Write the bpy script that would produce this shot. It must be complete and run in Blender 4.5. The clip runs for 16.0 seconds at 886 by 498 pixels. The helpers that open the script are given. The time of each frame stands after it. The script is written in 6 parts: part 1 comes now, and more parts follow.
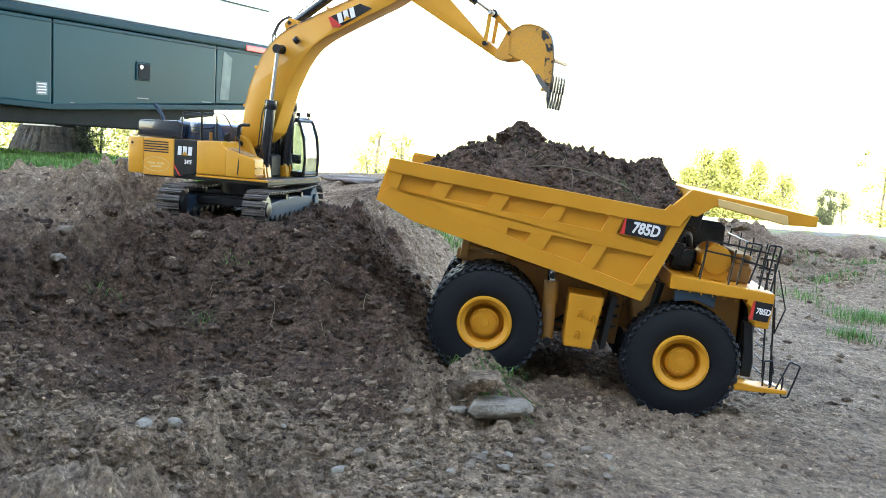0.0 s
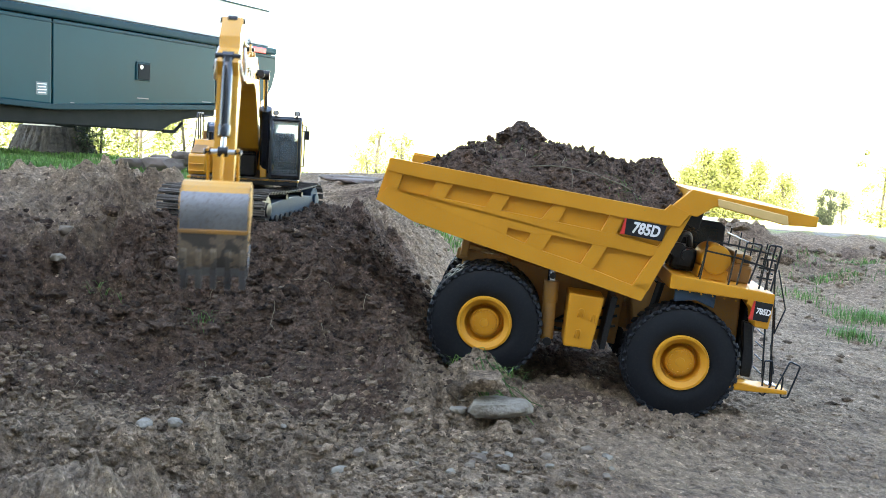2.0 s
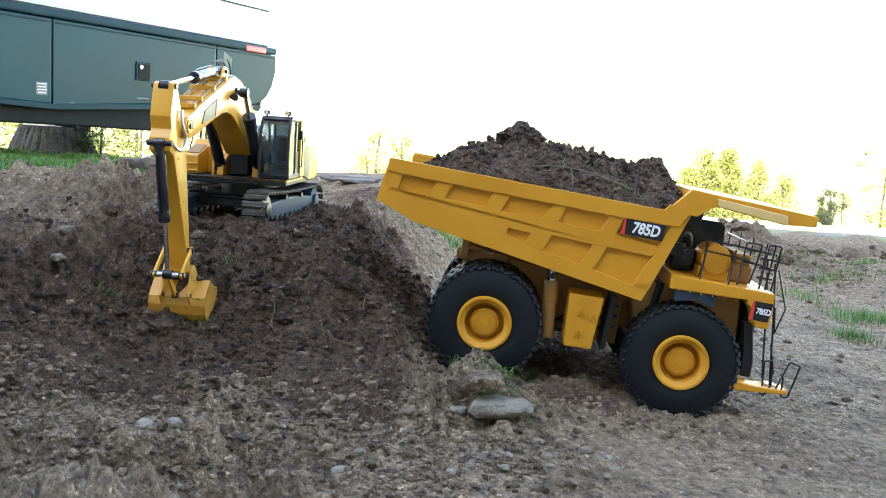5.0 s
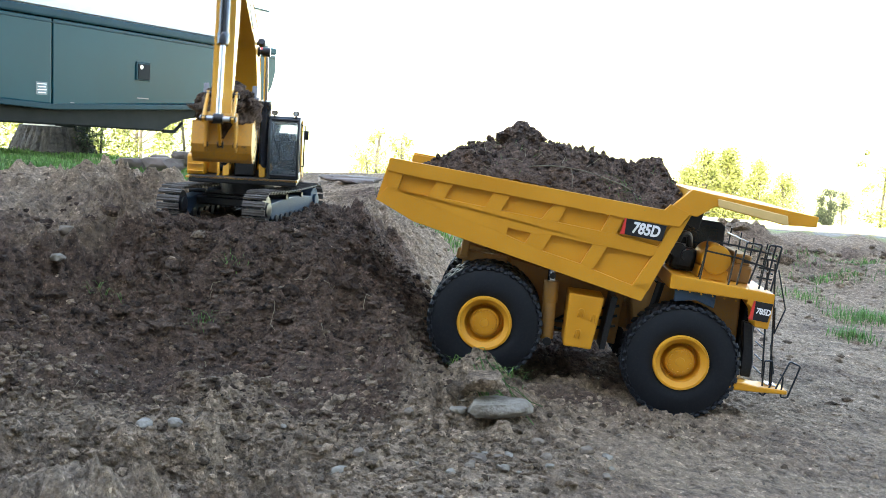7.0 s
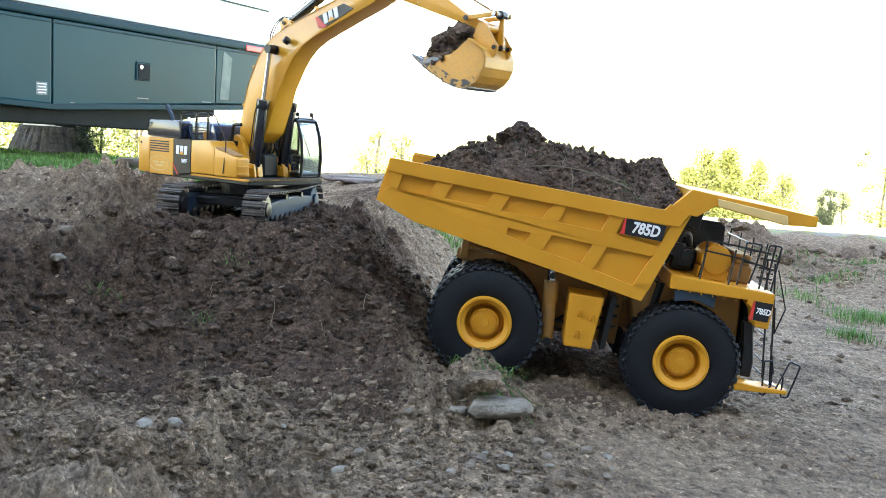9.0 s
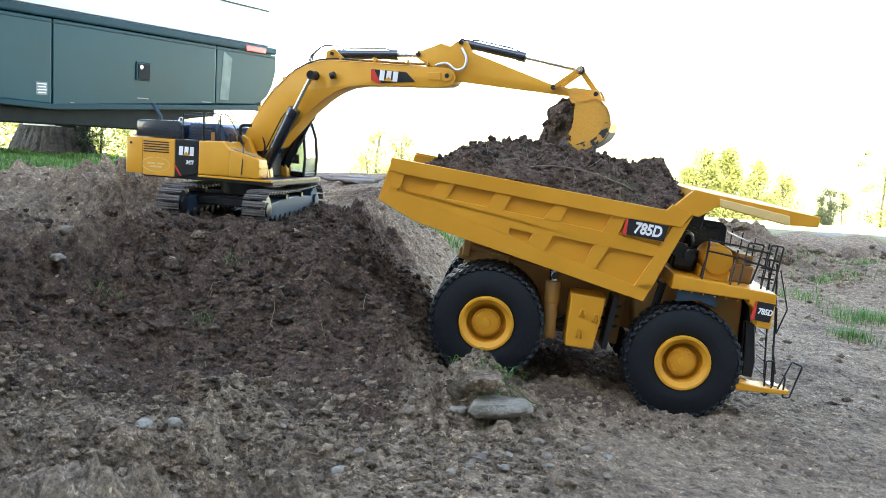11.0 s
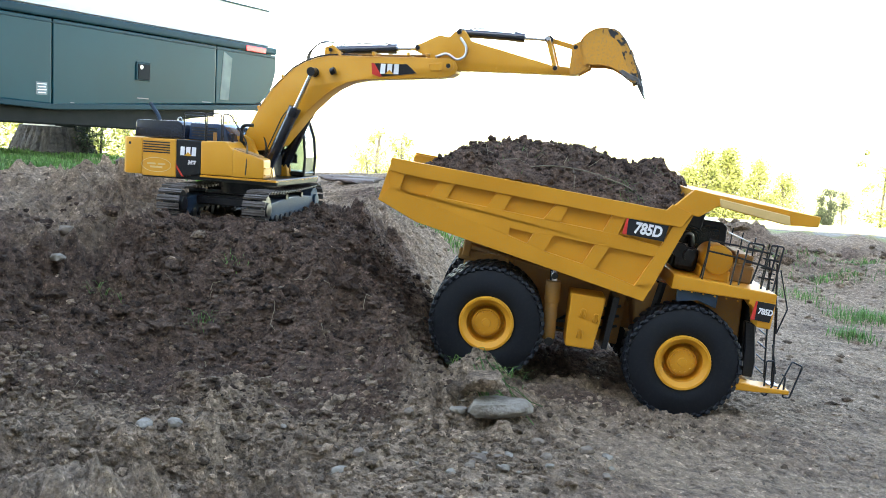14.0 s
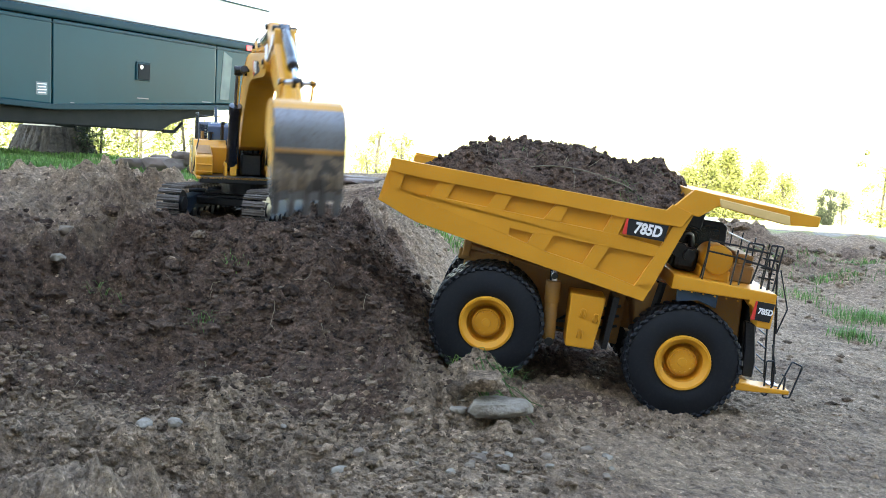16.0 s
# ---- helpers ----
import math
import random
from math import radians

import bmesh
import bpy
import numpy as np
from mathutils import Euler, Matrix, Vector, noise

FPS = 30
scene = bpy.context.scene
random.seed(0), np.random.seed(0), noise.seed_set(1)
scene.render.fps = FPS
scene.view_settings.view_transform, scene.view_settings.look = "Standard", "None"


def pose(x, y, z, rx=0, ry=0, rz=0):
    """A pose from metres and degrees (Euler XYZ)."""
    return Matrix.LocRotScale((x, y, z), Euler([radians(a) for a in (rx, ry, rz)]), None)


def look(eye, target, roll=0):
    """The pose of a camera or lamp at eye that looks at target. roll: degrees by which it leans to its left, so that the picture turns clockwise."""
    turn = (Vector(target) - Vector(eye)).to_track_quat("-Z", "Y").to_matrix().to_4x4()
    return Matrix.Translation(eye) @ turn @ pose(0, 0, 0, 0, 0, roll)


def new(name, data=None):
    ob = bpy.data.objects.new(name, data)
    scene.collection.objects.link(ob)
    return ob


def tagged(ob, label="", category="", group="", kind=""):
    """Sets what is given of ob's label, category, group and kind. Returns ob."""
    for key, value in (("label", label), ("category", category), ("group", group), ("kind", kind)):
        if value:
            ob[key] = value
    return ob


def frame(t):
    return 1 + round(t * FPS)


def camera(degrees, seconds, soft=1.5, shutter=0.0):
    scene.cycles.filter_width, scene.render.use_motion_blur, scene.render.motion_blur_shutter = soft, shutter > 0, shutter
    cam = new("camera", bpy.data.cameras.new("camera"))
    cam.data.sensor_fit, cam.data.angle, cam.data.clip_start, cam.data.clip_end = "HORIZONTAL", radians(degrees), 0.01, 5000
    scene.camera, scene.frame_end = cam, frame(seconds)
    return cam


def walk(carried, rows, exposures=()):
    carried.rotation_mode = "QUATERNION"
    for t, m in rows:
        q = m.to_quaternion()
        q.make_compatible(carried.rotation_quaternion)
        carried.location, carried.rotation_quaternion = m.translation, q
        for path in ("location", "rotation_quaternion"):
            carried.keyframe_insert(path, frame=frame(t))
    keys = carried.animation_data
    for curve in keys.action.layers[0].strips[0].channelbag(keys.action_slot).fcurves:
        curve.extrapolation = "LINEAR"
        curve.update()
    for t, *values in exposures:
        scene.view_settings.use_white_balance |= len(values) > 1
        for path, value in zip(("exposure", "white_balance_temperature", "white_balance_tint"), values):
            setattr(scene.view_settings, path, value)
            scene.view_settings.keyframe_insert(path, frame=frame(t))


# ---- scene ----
import functools

EYE_Z = 0.5
TILT, LEAN = -7.6709, -3.5312
cam = camera(52.4377, 16.0, soft=0.6, shutter=0.4)
view = Matrix.Translation((0, 0, EYE_Z)) @ Matrix.Rotation(radians(TILT), 4, "X") @ Matrix.Rotation(radians(LEAN), 4, "Y") @ Matrix.Rotation(radians(90), 4, "X")
walk(cam, [(0.0, view), (16.0, view)], exposures=[(0.0, 3.48, 7400, 10), (16.0, 3.48, 7400, 10)])

# ---- world and sun: open shade in front, sunlit lawn beyond ----
SUN_EL, SUN_AZ = 30, 200
world = bpy.data.worlds.new("world")
scene.world = world
world.use_nodes = True
wn = world.node_tree.nodes
sky = wn.new("ShaderNodeTexSky")
sky.sky_type = "NISHITA"
sky.sun_disc = False
sky.sun_elevation, sky.sun_rotation = radians(SUN_EL), radians(SUN_AZ)
sky.dust_density = 0.8
world.node_tree.links.new(sky.outputs[0], wn["Background"].inputs[0])
wn["Background"].inputs[1].default_value = 0.15
sun = new("sun", bpy.data.lights.new("sun", "SUN"))
sun.data.energy, sun.data.angle, sun.data.color = 5.0, radians(0.6), (1.0, 0.95, 0.86)
az = radians(SUN_AZ)
sun.matrix_world = look((20 * math.sin(az), 20 * math.cos(az), 20 * math.tan(radians(SUN_EL))), (0, 0, 0))


# ---- materials ----
def surface(name, c1, c2, scale=8.0, rough=0.6, bump=0.2, grain=120.0, metal=0.0, spread=0.12, c3=None, coat=0.0, dist=0.004):
    """Two colours mixed by coarse noise, a third by fine grain, with relief and uneven gloss."""
    m = bpy.data.materials.new(name)
    m.use_nodes = True
    n, l = m.node_tree.nodes, m.node_tree.links
    b = n["Principled BSDF"]
    tc = n.new("ShaderNodeTexCoord")
    oi = n.new("ShaderNodeObjectInfo")
    add = n.new("ShaderNodeVectorMath")
    add.operation = "MULTIPLY_ADD"
    l.new(oi.outputs["Random"], add.inputs[0])
    add.inputs[1].default_value = (7, 7, 7)
    l.new(tc.outputs["Object"], add.inputs[2])
    n1, n2 = n.new("ShaderNodeTexNoise"), n.new("ShaderNodeTexNoise")
    for nd, s, d in ((n1, scale, 5), (n2, grain, 3)):
        nd.inputs["Scale"].default_value, nd.inputs["Detail"].default_value = s, d
        l.new(add.outputs[0], nd.inputs["Vector"])
    r1 = n.new("ShaderNodeValToRGB")
    r1.color_ramp.elements[0].position, r1.color_ramp.elements[1].position = 0.35, 0.68
    r1.color_ramp.elements[0].color, r1.color_ramp.elements[1].color = (*c1, 1), (*c2, 1)
    l.new(n1.outputs["Fac"], r1.inputs[0])
    mx = n.new("ShaderNodeMixRGB")
    r2 = n.new("ShaderNodeValToRGB")
    r2.color_ramp.elements[0].position, r2.color_ramp.elements[1].position = 0.5, 0.72
    l.new(n2.outputs["Fac"], r2.inputs[0])
    sc = n.new("ShaderNodeMath")
    sc.operation = "MULTIPLY"
    sc.inputs[1].default_value = 0.55 if c3 else 0.0
    l.new(r2.outputs[0], sc.inputs[0])
    l.new(sc.outputs[0], mx.inputs[0])
    l.new(r1.outputs[0], mx.inputs[1])
    mx.inputs[2].default_value = (*(c3 or c2), 1)
    l.new(mx.outputs[0], b.inputs["Base Color"])
    mr = n.new("ShaderNodeMapRange")
    mr.inputs["To Min"].default_value, mr.inputs["To Max"].default_value = max(0.03, rough - spread), min(1, rough + spread)
    l.new(n1.outputs["Fac"], mr.inputs["Value"])
    l.new(mr.outputs[0], b.inputs["Roughness"])
    b.inputs["Metallic"].default_value = metal
    b.inputs["Coat Weight"].default_value = coat
    if bump:
        bp = n.new("ShaderNodeBump")
        bp.inputs["Strength"].default_value, bp.inputs["Distance"].default_value = bump, dist
        l.new(n2.outputs["Fac"], bp.inputs["Height"])
        l.new(bp.outputs[0], b.inputs["Normal"])
    return m


def glass_mat(name, tint, rough=0.04):
    m = bpy.data.materials.new(name)
    m.use_nodes = True
    b = m.node_tree.nodes["Principled BSDF"]
    b.inputs["Base Color"].default_value = (*tint, 1)
    b.inputs["Roughness"].default_value = rough
    b.inputs["Transmission Weight"].default_value = 0.9
    b.inputs["IOR"].default_value = 1.2
    return m


def soil_mat(name, dark, pale, is_ground=False):
    """Crumbly soil: coarse patches, crumbs by cells, fine grain; moisture, painted truck shade and grass come from the
    ground's own masks.
    """
    m = bpy.data.materials.new(name)
    m.use_nodes = True
    n, l = m.node_tree.nodes, m.node_tree.links
    b = n["Principled BSDF"]
    b.inputs["Roughness"].default_value = 0.95
    b.inputs["Specular IOR Level"].default_value = 0.2
    tc = n.new("ShaderNodeTexCoord")
    def noise_node(s, d=6, r=0.6):
        k = n.new("ShaderNodeTexNoise")
        k.inputs["Scale"].default_value, k.inputs["Detail"].default_value, k.inputs["Roughness"].default_value = s, d, r
        l.new(tc.outputs["Object"], k.inputs["Vector"])
        return k
    def ramp(src, p0, p1, a, c):
        k = n.new("ShaderNodeValToRGB")
        e = k.color_ramp.elements
        e[0].position, e[1].position, e[0].color, e[1].color = p0, p1, (*a, 1), (*c, 1)
        l.new(src, k.inputs[0])
        return k.outputs[0]
    def mix(f, a, c):
        k = n.new("ShaderNodeMixRGB")
        for s, v in zip(k.inputs, (f, a, c)):
            if isinstance(v, (int, float)):
                s.default_value = v
            elif isinstance(v, tuple):
                s.default_value = (*v, 1)
            else:
                l.new(v, s)
        return k.outputs[0]
    big, mid, fine = noise_node(3.5), noise_node(52, 9, 0.78), noise_node(260, 3, 0.7)
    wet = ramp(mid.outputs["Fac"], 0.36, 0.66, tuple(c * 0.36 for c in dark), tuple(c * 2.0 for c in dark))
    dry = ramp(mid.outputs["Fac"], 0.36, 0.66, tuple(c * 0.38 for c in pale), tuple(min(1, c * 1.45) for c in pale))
    if is_ground:
        at = n.new("ShaderNodeAttribute")
        at.attribute_name = "moist_and_shade"
        ag = n.new("ShaderNodeAttribute")
        ag.attribute_name = "lawn"
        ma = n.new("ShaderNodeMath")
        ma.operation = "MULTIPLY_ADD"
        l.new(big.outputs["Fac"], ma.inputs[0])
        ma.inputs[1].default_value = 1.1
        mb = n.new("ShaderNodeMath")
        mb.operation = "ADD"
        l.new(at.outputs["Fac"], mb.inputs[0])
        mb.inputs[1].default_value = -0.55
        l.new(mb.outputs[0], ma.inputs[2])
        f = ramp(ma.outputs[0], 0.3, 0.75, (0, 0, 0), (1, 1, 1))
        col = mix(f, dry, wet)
    else:
        col = mix(ramp(big.outputs["Fac"], 0.45, 0.75, (0, 0, 0), (1, 1, 1)), wet, dry)
    if not is_ground:
        geo = n.new("ShaderNodeNewGeometry")
        hs = n.new("ShaderNodeHueSaturation")
        mr = n.new("ShaderNodeMapRange")
        mr.inputs["To Min"].default_value, mr.inputs["To Max"].default_value = 0.65, 1.7
        l.new(geo.outputs["Random Per Island"], mr.inputs["Value"])
        l.new(mr.outputs[0], hs.inputs["Value"])
        l.new(col, hs.inputs["Color"])
        col = hs.outputs[0]
    cell = n.new("ShaderNodeTexVoronoi")
    cell.inputs["Scale"].default_value = 210
    l.new(tc.outputs["Object"], cell.inputs["Vector"])
    tone = n.new("ShaderNodeHueSaturation")
    tm = n.new("ShaderNodeFloatCurve")
    cp = tm.mapping.curves[0].points
    cp[0].location, cp[1].location = (0, 0.40), (1, 1.0)
    cp.new(0.6, 0.46)
    cp.new(0.92, 0.54)
    tm.mapping.update()
    t2 = n.new("ShaderNodeMath")
    t2.operation = "MULTIPLY"
    t2.inputs[1].default_value = 2.15
    l.new(tm.outputs[0], t2.inputs[0])
    sp = n.new("ShaderNodeSeparateColor")
    l.new(cell.outputs["Color"], sp.inputs[0])
    l.new(sp.outputs[0], tm.inputs["Value"])
    l.new(t2.outputs[0], tone.inputs["Value"])
    l.new(col, tone.inputs["Color"])
    col = tone.outputs[0]
    if is_ground:
        mp = n.new("ShaderNodeMapping")
        mp.inputs["Rotation"].default_value, mp.inputs["Scale"].default_value = (0, 0, radians(22)), (2.5, 30, 4)
        l.new(tc.outputs["Object"], mp.inputs["Vector"])
        sn = n.new("ShaderNodeTexNoise")
        sn.inputs["Scale"].default_value, sn.inputs["Detail"].default_value = 1.6, 7
        l.new(mp.outputs[0], sn.inputs["Vector"])
        hv = n.new("ShaderNodeHueSaturation")
        sm = n.new("ShaderNodeMapRange")
        sm.inputs["From Min"].default_value, sm.inputs["From Max"].default_value = 0.3, 0.7
        sm.inputs["To Min"].default_value, sm.inputs["To Max"].default_value = 0.84, 1.16
        l.new(sn.outputs["Fac"], sm.inputs["Value"])
        l.new(sm.outputs[0], hv.inputs["Value"])
        l.new(col, hv.inputs["Color"])
        col = hv.outputs[0]
    specks = ramp(fine.outputs["Fac"], 0.62, 0.74, (0, 0, 0), (0.6, 0.6, 0.6))
    col = mix(specks, col, tuple(min(1, c * 1.7) for c in pale))
    if is_ground:
        green = ramp(noise_node(1.3).outputs["Fac"], 0.35, 0.7, (0.24, 0.27, 0.10), (0.34, 0.36, 0.16))
        col = mix(ag.outputs["Fac"], col, green)
    l.new(col, b.inputs["Base Color"])
    vo = n.new("ShaderNodeTexVoronoi")
    vo.inputs["Scale"].default_value = 130
    l.new(tc.outputs["Object"], vo.inputs["Vector"])
    s1 = n.new("ShaderNodeMath")
    s1.operation = "MULTIPLY_ADD"
    l.new(noise_node(70, 5, 0.65).outputs["Fac"], s1.inputs[0])
    s1.inputs[1].default_value = 2.0
    vs = n.new("ShaderNodeMath")
    vs.operation = "MULTIPLY"
    vs.inputs[1].default_value = 0.35
    l.new(vo.outputs["Distance"], vs.inputs[0])
    l.new(vs.outputs[0], s1.inputs[2])
    s2 = n.new("ShaderNodeMath")
    s2.operation = "MULTIPLY_ADD"
    l.new(fine.outputs["Fac"], s2.inputs[0])
    s2.inputs[1].default_value = 0.5
    l.new(s1.outputs[0], s2.inputs[2])
    bp = n.new("ShaderNodeBump")
    bp.inputs["Strength"].default_value, bp.inputs["Distance"].default_value = 1.0, 0.014
    l.new(s2.outputs[0], bp.inputs["Height"])
    l.new(bp.outputs[0], b.inputs["Normal"])
    return m


def leaf_mat(name, c1, c2):
    m = surface(name, c1, c2, 1.5, 0.6, 0.0, 40)
    n, l = m.node_tree.nodes, m.node_tree.links
    b = n["Principled BSDF"]
    src = b.inputs["Base Color"].links[0].from_socket
    geo = n.new("ShaderNodeNewGeometry")
    hs = n.new("ShaderNodeHueSaturation")
    mr = n.new("ShaderNodeMapRange")
    mr.inputs["To Min"].default_value, mr.inputs["To Max"].default_value = 0.55, 1.5
    l.new(geo.outputs["Random Per Island"], mr.inputs["Value"])
    l.new(mr.outputs[0], hs.inputs["Value"])
    l.new(src, hs.inputs["Color"])
    l.new(hs.outputs[0], b.inputs["Base Color"])
    tr = n.new("ShaderNodeBsdfTranslucent")
    l.new(hs.outputs[0], tr.inputs["Color"])
    ms = n.new("ShaderNodeMixShader")
    ms.inputs[0].default_value = 0.35
    l.new(b.outputs[0], ms.inputs[1])
    l.new(tr.outputs[0], ms.inputs[2])
    l.new(ms.outputs[0], n["Material Output"].inputs["Surface"])
    return m


YELLOW = surface("yellow_paint", (0.55, 0.232, 0.013), (0.62, 0.272, 0.018), 9, 0.5, 0.06, 420, 0, 0.10, (0.48, 0.26, 0.06), 0.0, 0.001)
YELLOW_EX = surface("excavator_yellow_paint", (0.60, 0.262, 0.013), (0.67, 0.310, 0.020), 11, 0.33, 0.06, 420, 0, 0.10, (0.5, 0.30, 0.08), 0.25, 0.001)
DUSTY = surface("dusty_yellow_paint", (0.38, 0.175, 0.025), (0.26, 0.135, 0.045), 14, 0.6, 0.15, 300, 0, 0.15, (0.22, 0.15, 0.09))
def chipped(name, paint, bare, amount, scale):
    """Paint with sharp-edged chips down to dark metal, and a thin film of soil."""
    m = surface(name, paint, tuple(c * 0.8 for c in paint), 16, 0.42, 0.12, 300, 0.0, 0.12, (0.30, 0.20, 0.10))
    n, l = m.node_tree.nodes, m.node_tree.links
    p = n["Principled BSDF"]
    src = p.inputs["Base Color"].links[0].from_socket
    tc, nz, rp, mx = n.new("ShaderNodeTexCoord"), n.new("ShaderNodeTexNoise"), n.new("ShaderNodeValToRGB"), n.new("ShaderNodeMixRGB")
    nz.inputs["Scale"].default_value, nz.inputs["Detail"].default_value, nz.inputs["Roughness"].default_value = scale, 6, 0.6
    l.new(tc.outputs["Object"], nz.inputs["Vector"])
    rp.color_ramp.elements[0].position, rp.color_ramp.elements[1].position = amount, amount + 0.03
    l.new(nz.outputs["Fac"], rp.inputs[0])
    l.new(rp.outputs[0], mx.inputs[0])
    l.new(src, mx.inputs[1])
    mx.inputs[2].default_value = (*bare, 1)
    l.new(mx.outputs[0], p.inputs["Base Color"])
    return m


BUCKET_PAINT = chipped("scraped_yellow_paint", (0.62, 0.29, 0.035), (0.16, 0.10, 0.05), 0.66, 30)
WORN_EDGE = chipped("chipped_bucket_edge", (0.56, 0.27, 0.04), (0.022, 0.024, 0.028), 0.49, 60)
DIRTY_STEEL = chipped("soil_stained_steel", (0.15, 0.115, 0.085), (0.05, 0.042, 0.036), 0.5, 24)
BARE_STEEL = surface("scraped_steel", (0.10, 0.10, 0.105), (0.22, 0.22, 0.225), 9, 0.42, 0.15, 200, 0.7, 0.15, (0.12, 0.09, 0.07))
CYL_BLACK = surface("glossy_cylinder_paint", (0.006, 0.009, 0.015), (0.010, 0.014, 0.022), 14, 0.24, 0.03, 260, 0, 0.08, (0.03, 0.03, 0.032), 0.5)
# black cover; the blue of the reflected sky is put into its base colour
HOOD_SKY_TINT = surface("glossy_black_cover_sky_tint", (0.020, 0.040, 0.085), (0.028, 0.052, 0.105), 8, 0.12, 0.02, 260, 0, 0.05, None, 0.8)
CHROME = surface("chromed_rod", (0.62, 0.63, 0.65), (0.72, 0.73, 0.75), 6, 0.16, 0.0, 80, 1.0, 0.06)
BLACK = surface("black_paint", (0.006, 0.0065, 0.008), (0.011, 0.012, 0.014), 12, 0.36, 0.08, 260, 0, 0.12, (0.028, 0.026, 0.024))
DARK_BLUE = surface("black_hood_paint", (0.007, 0.011, 0.020), (0.012, 0.018, 0.032), 10, 0.22, 0.04, 260, 0, 0.08, (0.03, 0.032, 0.036), 0.4)
RUBBER = surface("tyre_rubber", (0.0035, 0.005, 0.0075), (0.006, 0.008, 0.011), 15, 0.55, 0.2, 220, 0, 0.1, (0.014, 0.014, 0.015), 0, 0.001)
TRACK = surface("worn_track_steel", (0.068, 0.057, 0.048), (0.12, 0.105, 0.092), 30, 0.5, 0.25, 260, 0.0, 0.15, (0.06, 0.045, 0.035))
FRAME_GREY = surface("grey_track_frame_paint", (0.024, 0.040, 0.060), (0.036, 0.056, 0.080), 18, 0.5, 0.15, 300, 0.1, 0.1, (0.05, 0.055, 0.062))
RED = surface("red_decal", (0.55, 0.03, 0.02), (0.6, 0.04, 0.03), 20, 0.4, 0.0)
WHITE = surface("white_decal", (0.78, 0.78, 0.77), (0.72, 0.72, 0.70), 20, 0.45, 0.0)
GREYMARK = surface("pale_decal_and_highlight", (0.62, 0.42, 0.16), (0.68, 0.46, 0.18), 60, 0.5, 0.0)
SILVER = surface("braided_hose", (0.5, 0.5, 0.52), (0.62, 0.62, 0.63), 90, 0.35, 0.2, 900, 0.8, 0.1)
GLASS = glass_mat("cab_glass", (0.50, 0.55, 0.57))
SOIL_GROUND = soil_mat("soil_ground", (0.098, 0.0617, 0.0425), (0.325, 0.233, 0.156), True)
SOIL_DARK = soil_mat("dark_loose_soil", (0.068, 0.0432, 0.0300), (0.112, 0.075, 0.051))
SOIL_PALE = soil_mat("dry_soil_clods", (0.150, 0.106, 0.071), (0.345, 0.249, 0.167))
STONE = surface("field_stone", (0.125, 0.095, 0.070), (0.20, 0.16, 0.12), 60, 0.93, 0.8, 220, 0, 0.1, (0.13, 0.10, 0.08))
PALE_STONE = surface("pale_stone", (0.25, 0.22, 0.175), (0.13, 0.105, 0.08), 45, 0.93, 0.8, 160, 0, 0.1, (0.16, 0.13, 0.10))
SLATE = surface("pinkish_flagstone", (0.085, 0.066, 0.056), (0.17, 0.135, 0.118), 5, 0.85, 0.5, 60, 0, 0.1, (0.13, 0.12, 0.10))
BARK = surface("grey_bark", (0.024, 0.021, 0.016), (0.060, 0.052, 0.040), 9, 0.9, 1.0, 40, 0, 0.05, (0.05, 0.045, 0.035), 0, 0.03)
CUT_WOOD = surface("weathered_cut_wood", (0.45, 0.40, 0.31), (0.56, 0.51, 0.42), 6, 0.85, 0.3, 60)
GREEN_RV = surface("dark_green_body_paint", (0.003, 0.042, 0.056), (0.005, 0.052, 0.068), 1.2, 0.16, 0.0, 60, 0, 0.08)
WHITE_RV = surface("white_siding", (0.80, 0.80, 0.80), (0.76, 0.76, 0.77), 1.5, 0.45, 0.05, 80)
UNDER = surface("underbody_black", (0.010, 0.011, 0.012), (0.019, 0.020, 0.021), 5, 0.7, 0.3, 40)
GREY_TRIM = surface("dull_grey_trim", (0.006, 0.030, 0.040), (0.010, 0.040, 0.052), 6, 0.4, 0.05, 80)
LABEL_GREY = surface("grey_label", (0.10, 0.13, 0.14), (0.14, 0.17, 0.18), 30, 0.5, 0.0)
REDLENS = surface("red_lens", (0.62, 0.03, 0.04), (0.70, 0.05, 0.05), 20, 0.2, 0.0)
SCUFF = surface("scuffed_paint", (0.10, 0.14, 0.13), (0.05, 0.08, 0.075), 10, 0.5, 0.05, 60)
for m_, v_ in ((STONE, 0.15), (YELLOW, 0.28), (PALE_STONE, 0.15), (GREEN_RV, 0.10), (GREY_TRIM, 0.10), (FRAME_GREY, 0.12), (TRACK, 0.25), (RUBBER, 0.3), (BLACK, 0.4), (UNDER, 0.15)):
    m_.node_tree.nodes["Principled BSDF"].inputs["Specular IOR Level"].default_value = v_
GRASS = leaf_mat("grass_blades", (0.07, 0.16, 0.035), (0.13, 0.24, 0.05))
STRAW = leaf_mat("dry_straw", (0.22, 0.18, 0.11), (0.34, 0.28, 0.18))
LEAF_BRIGHT = leaf_mat("spring_leaves", (0.095, 0.110, 0.024), (0.165, 0.180, 0.045))
LEAF_DARK = leaf_mat("evergreen_leaves", (0.009, 0.015, 0.006), (0.020, 0.031, 0.011))
# for the added wall behind the camera; dark, so it returns little light
SHADE_WALL = surface("shade_wall_paint", (0.17, 0.165, 0.155), (0.21, 0.205, 0.195), 2, 0.7, 0.1, 30)


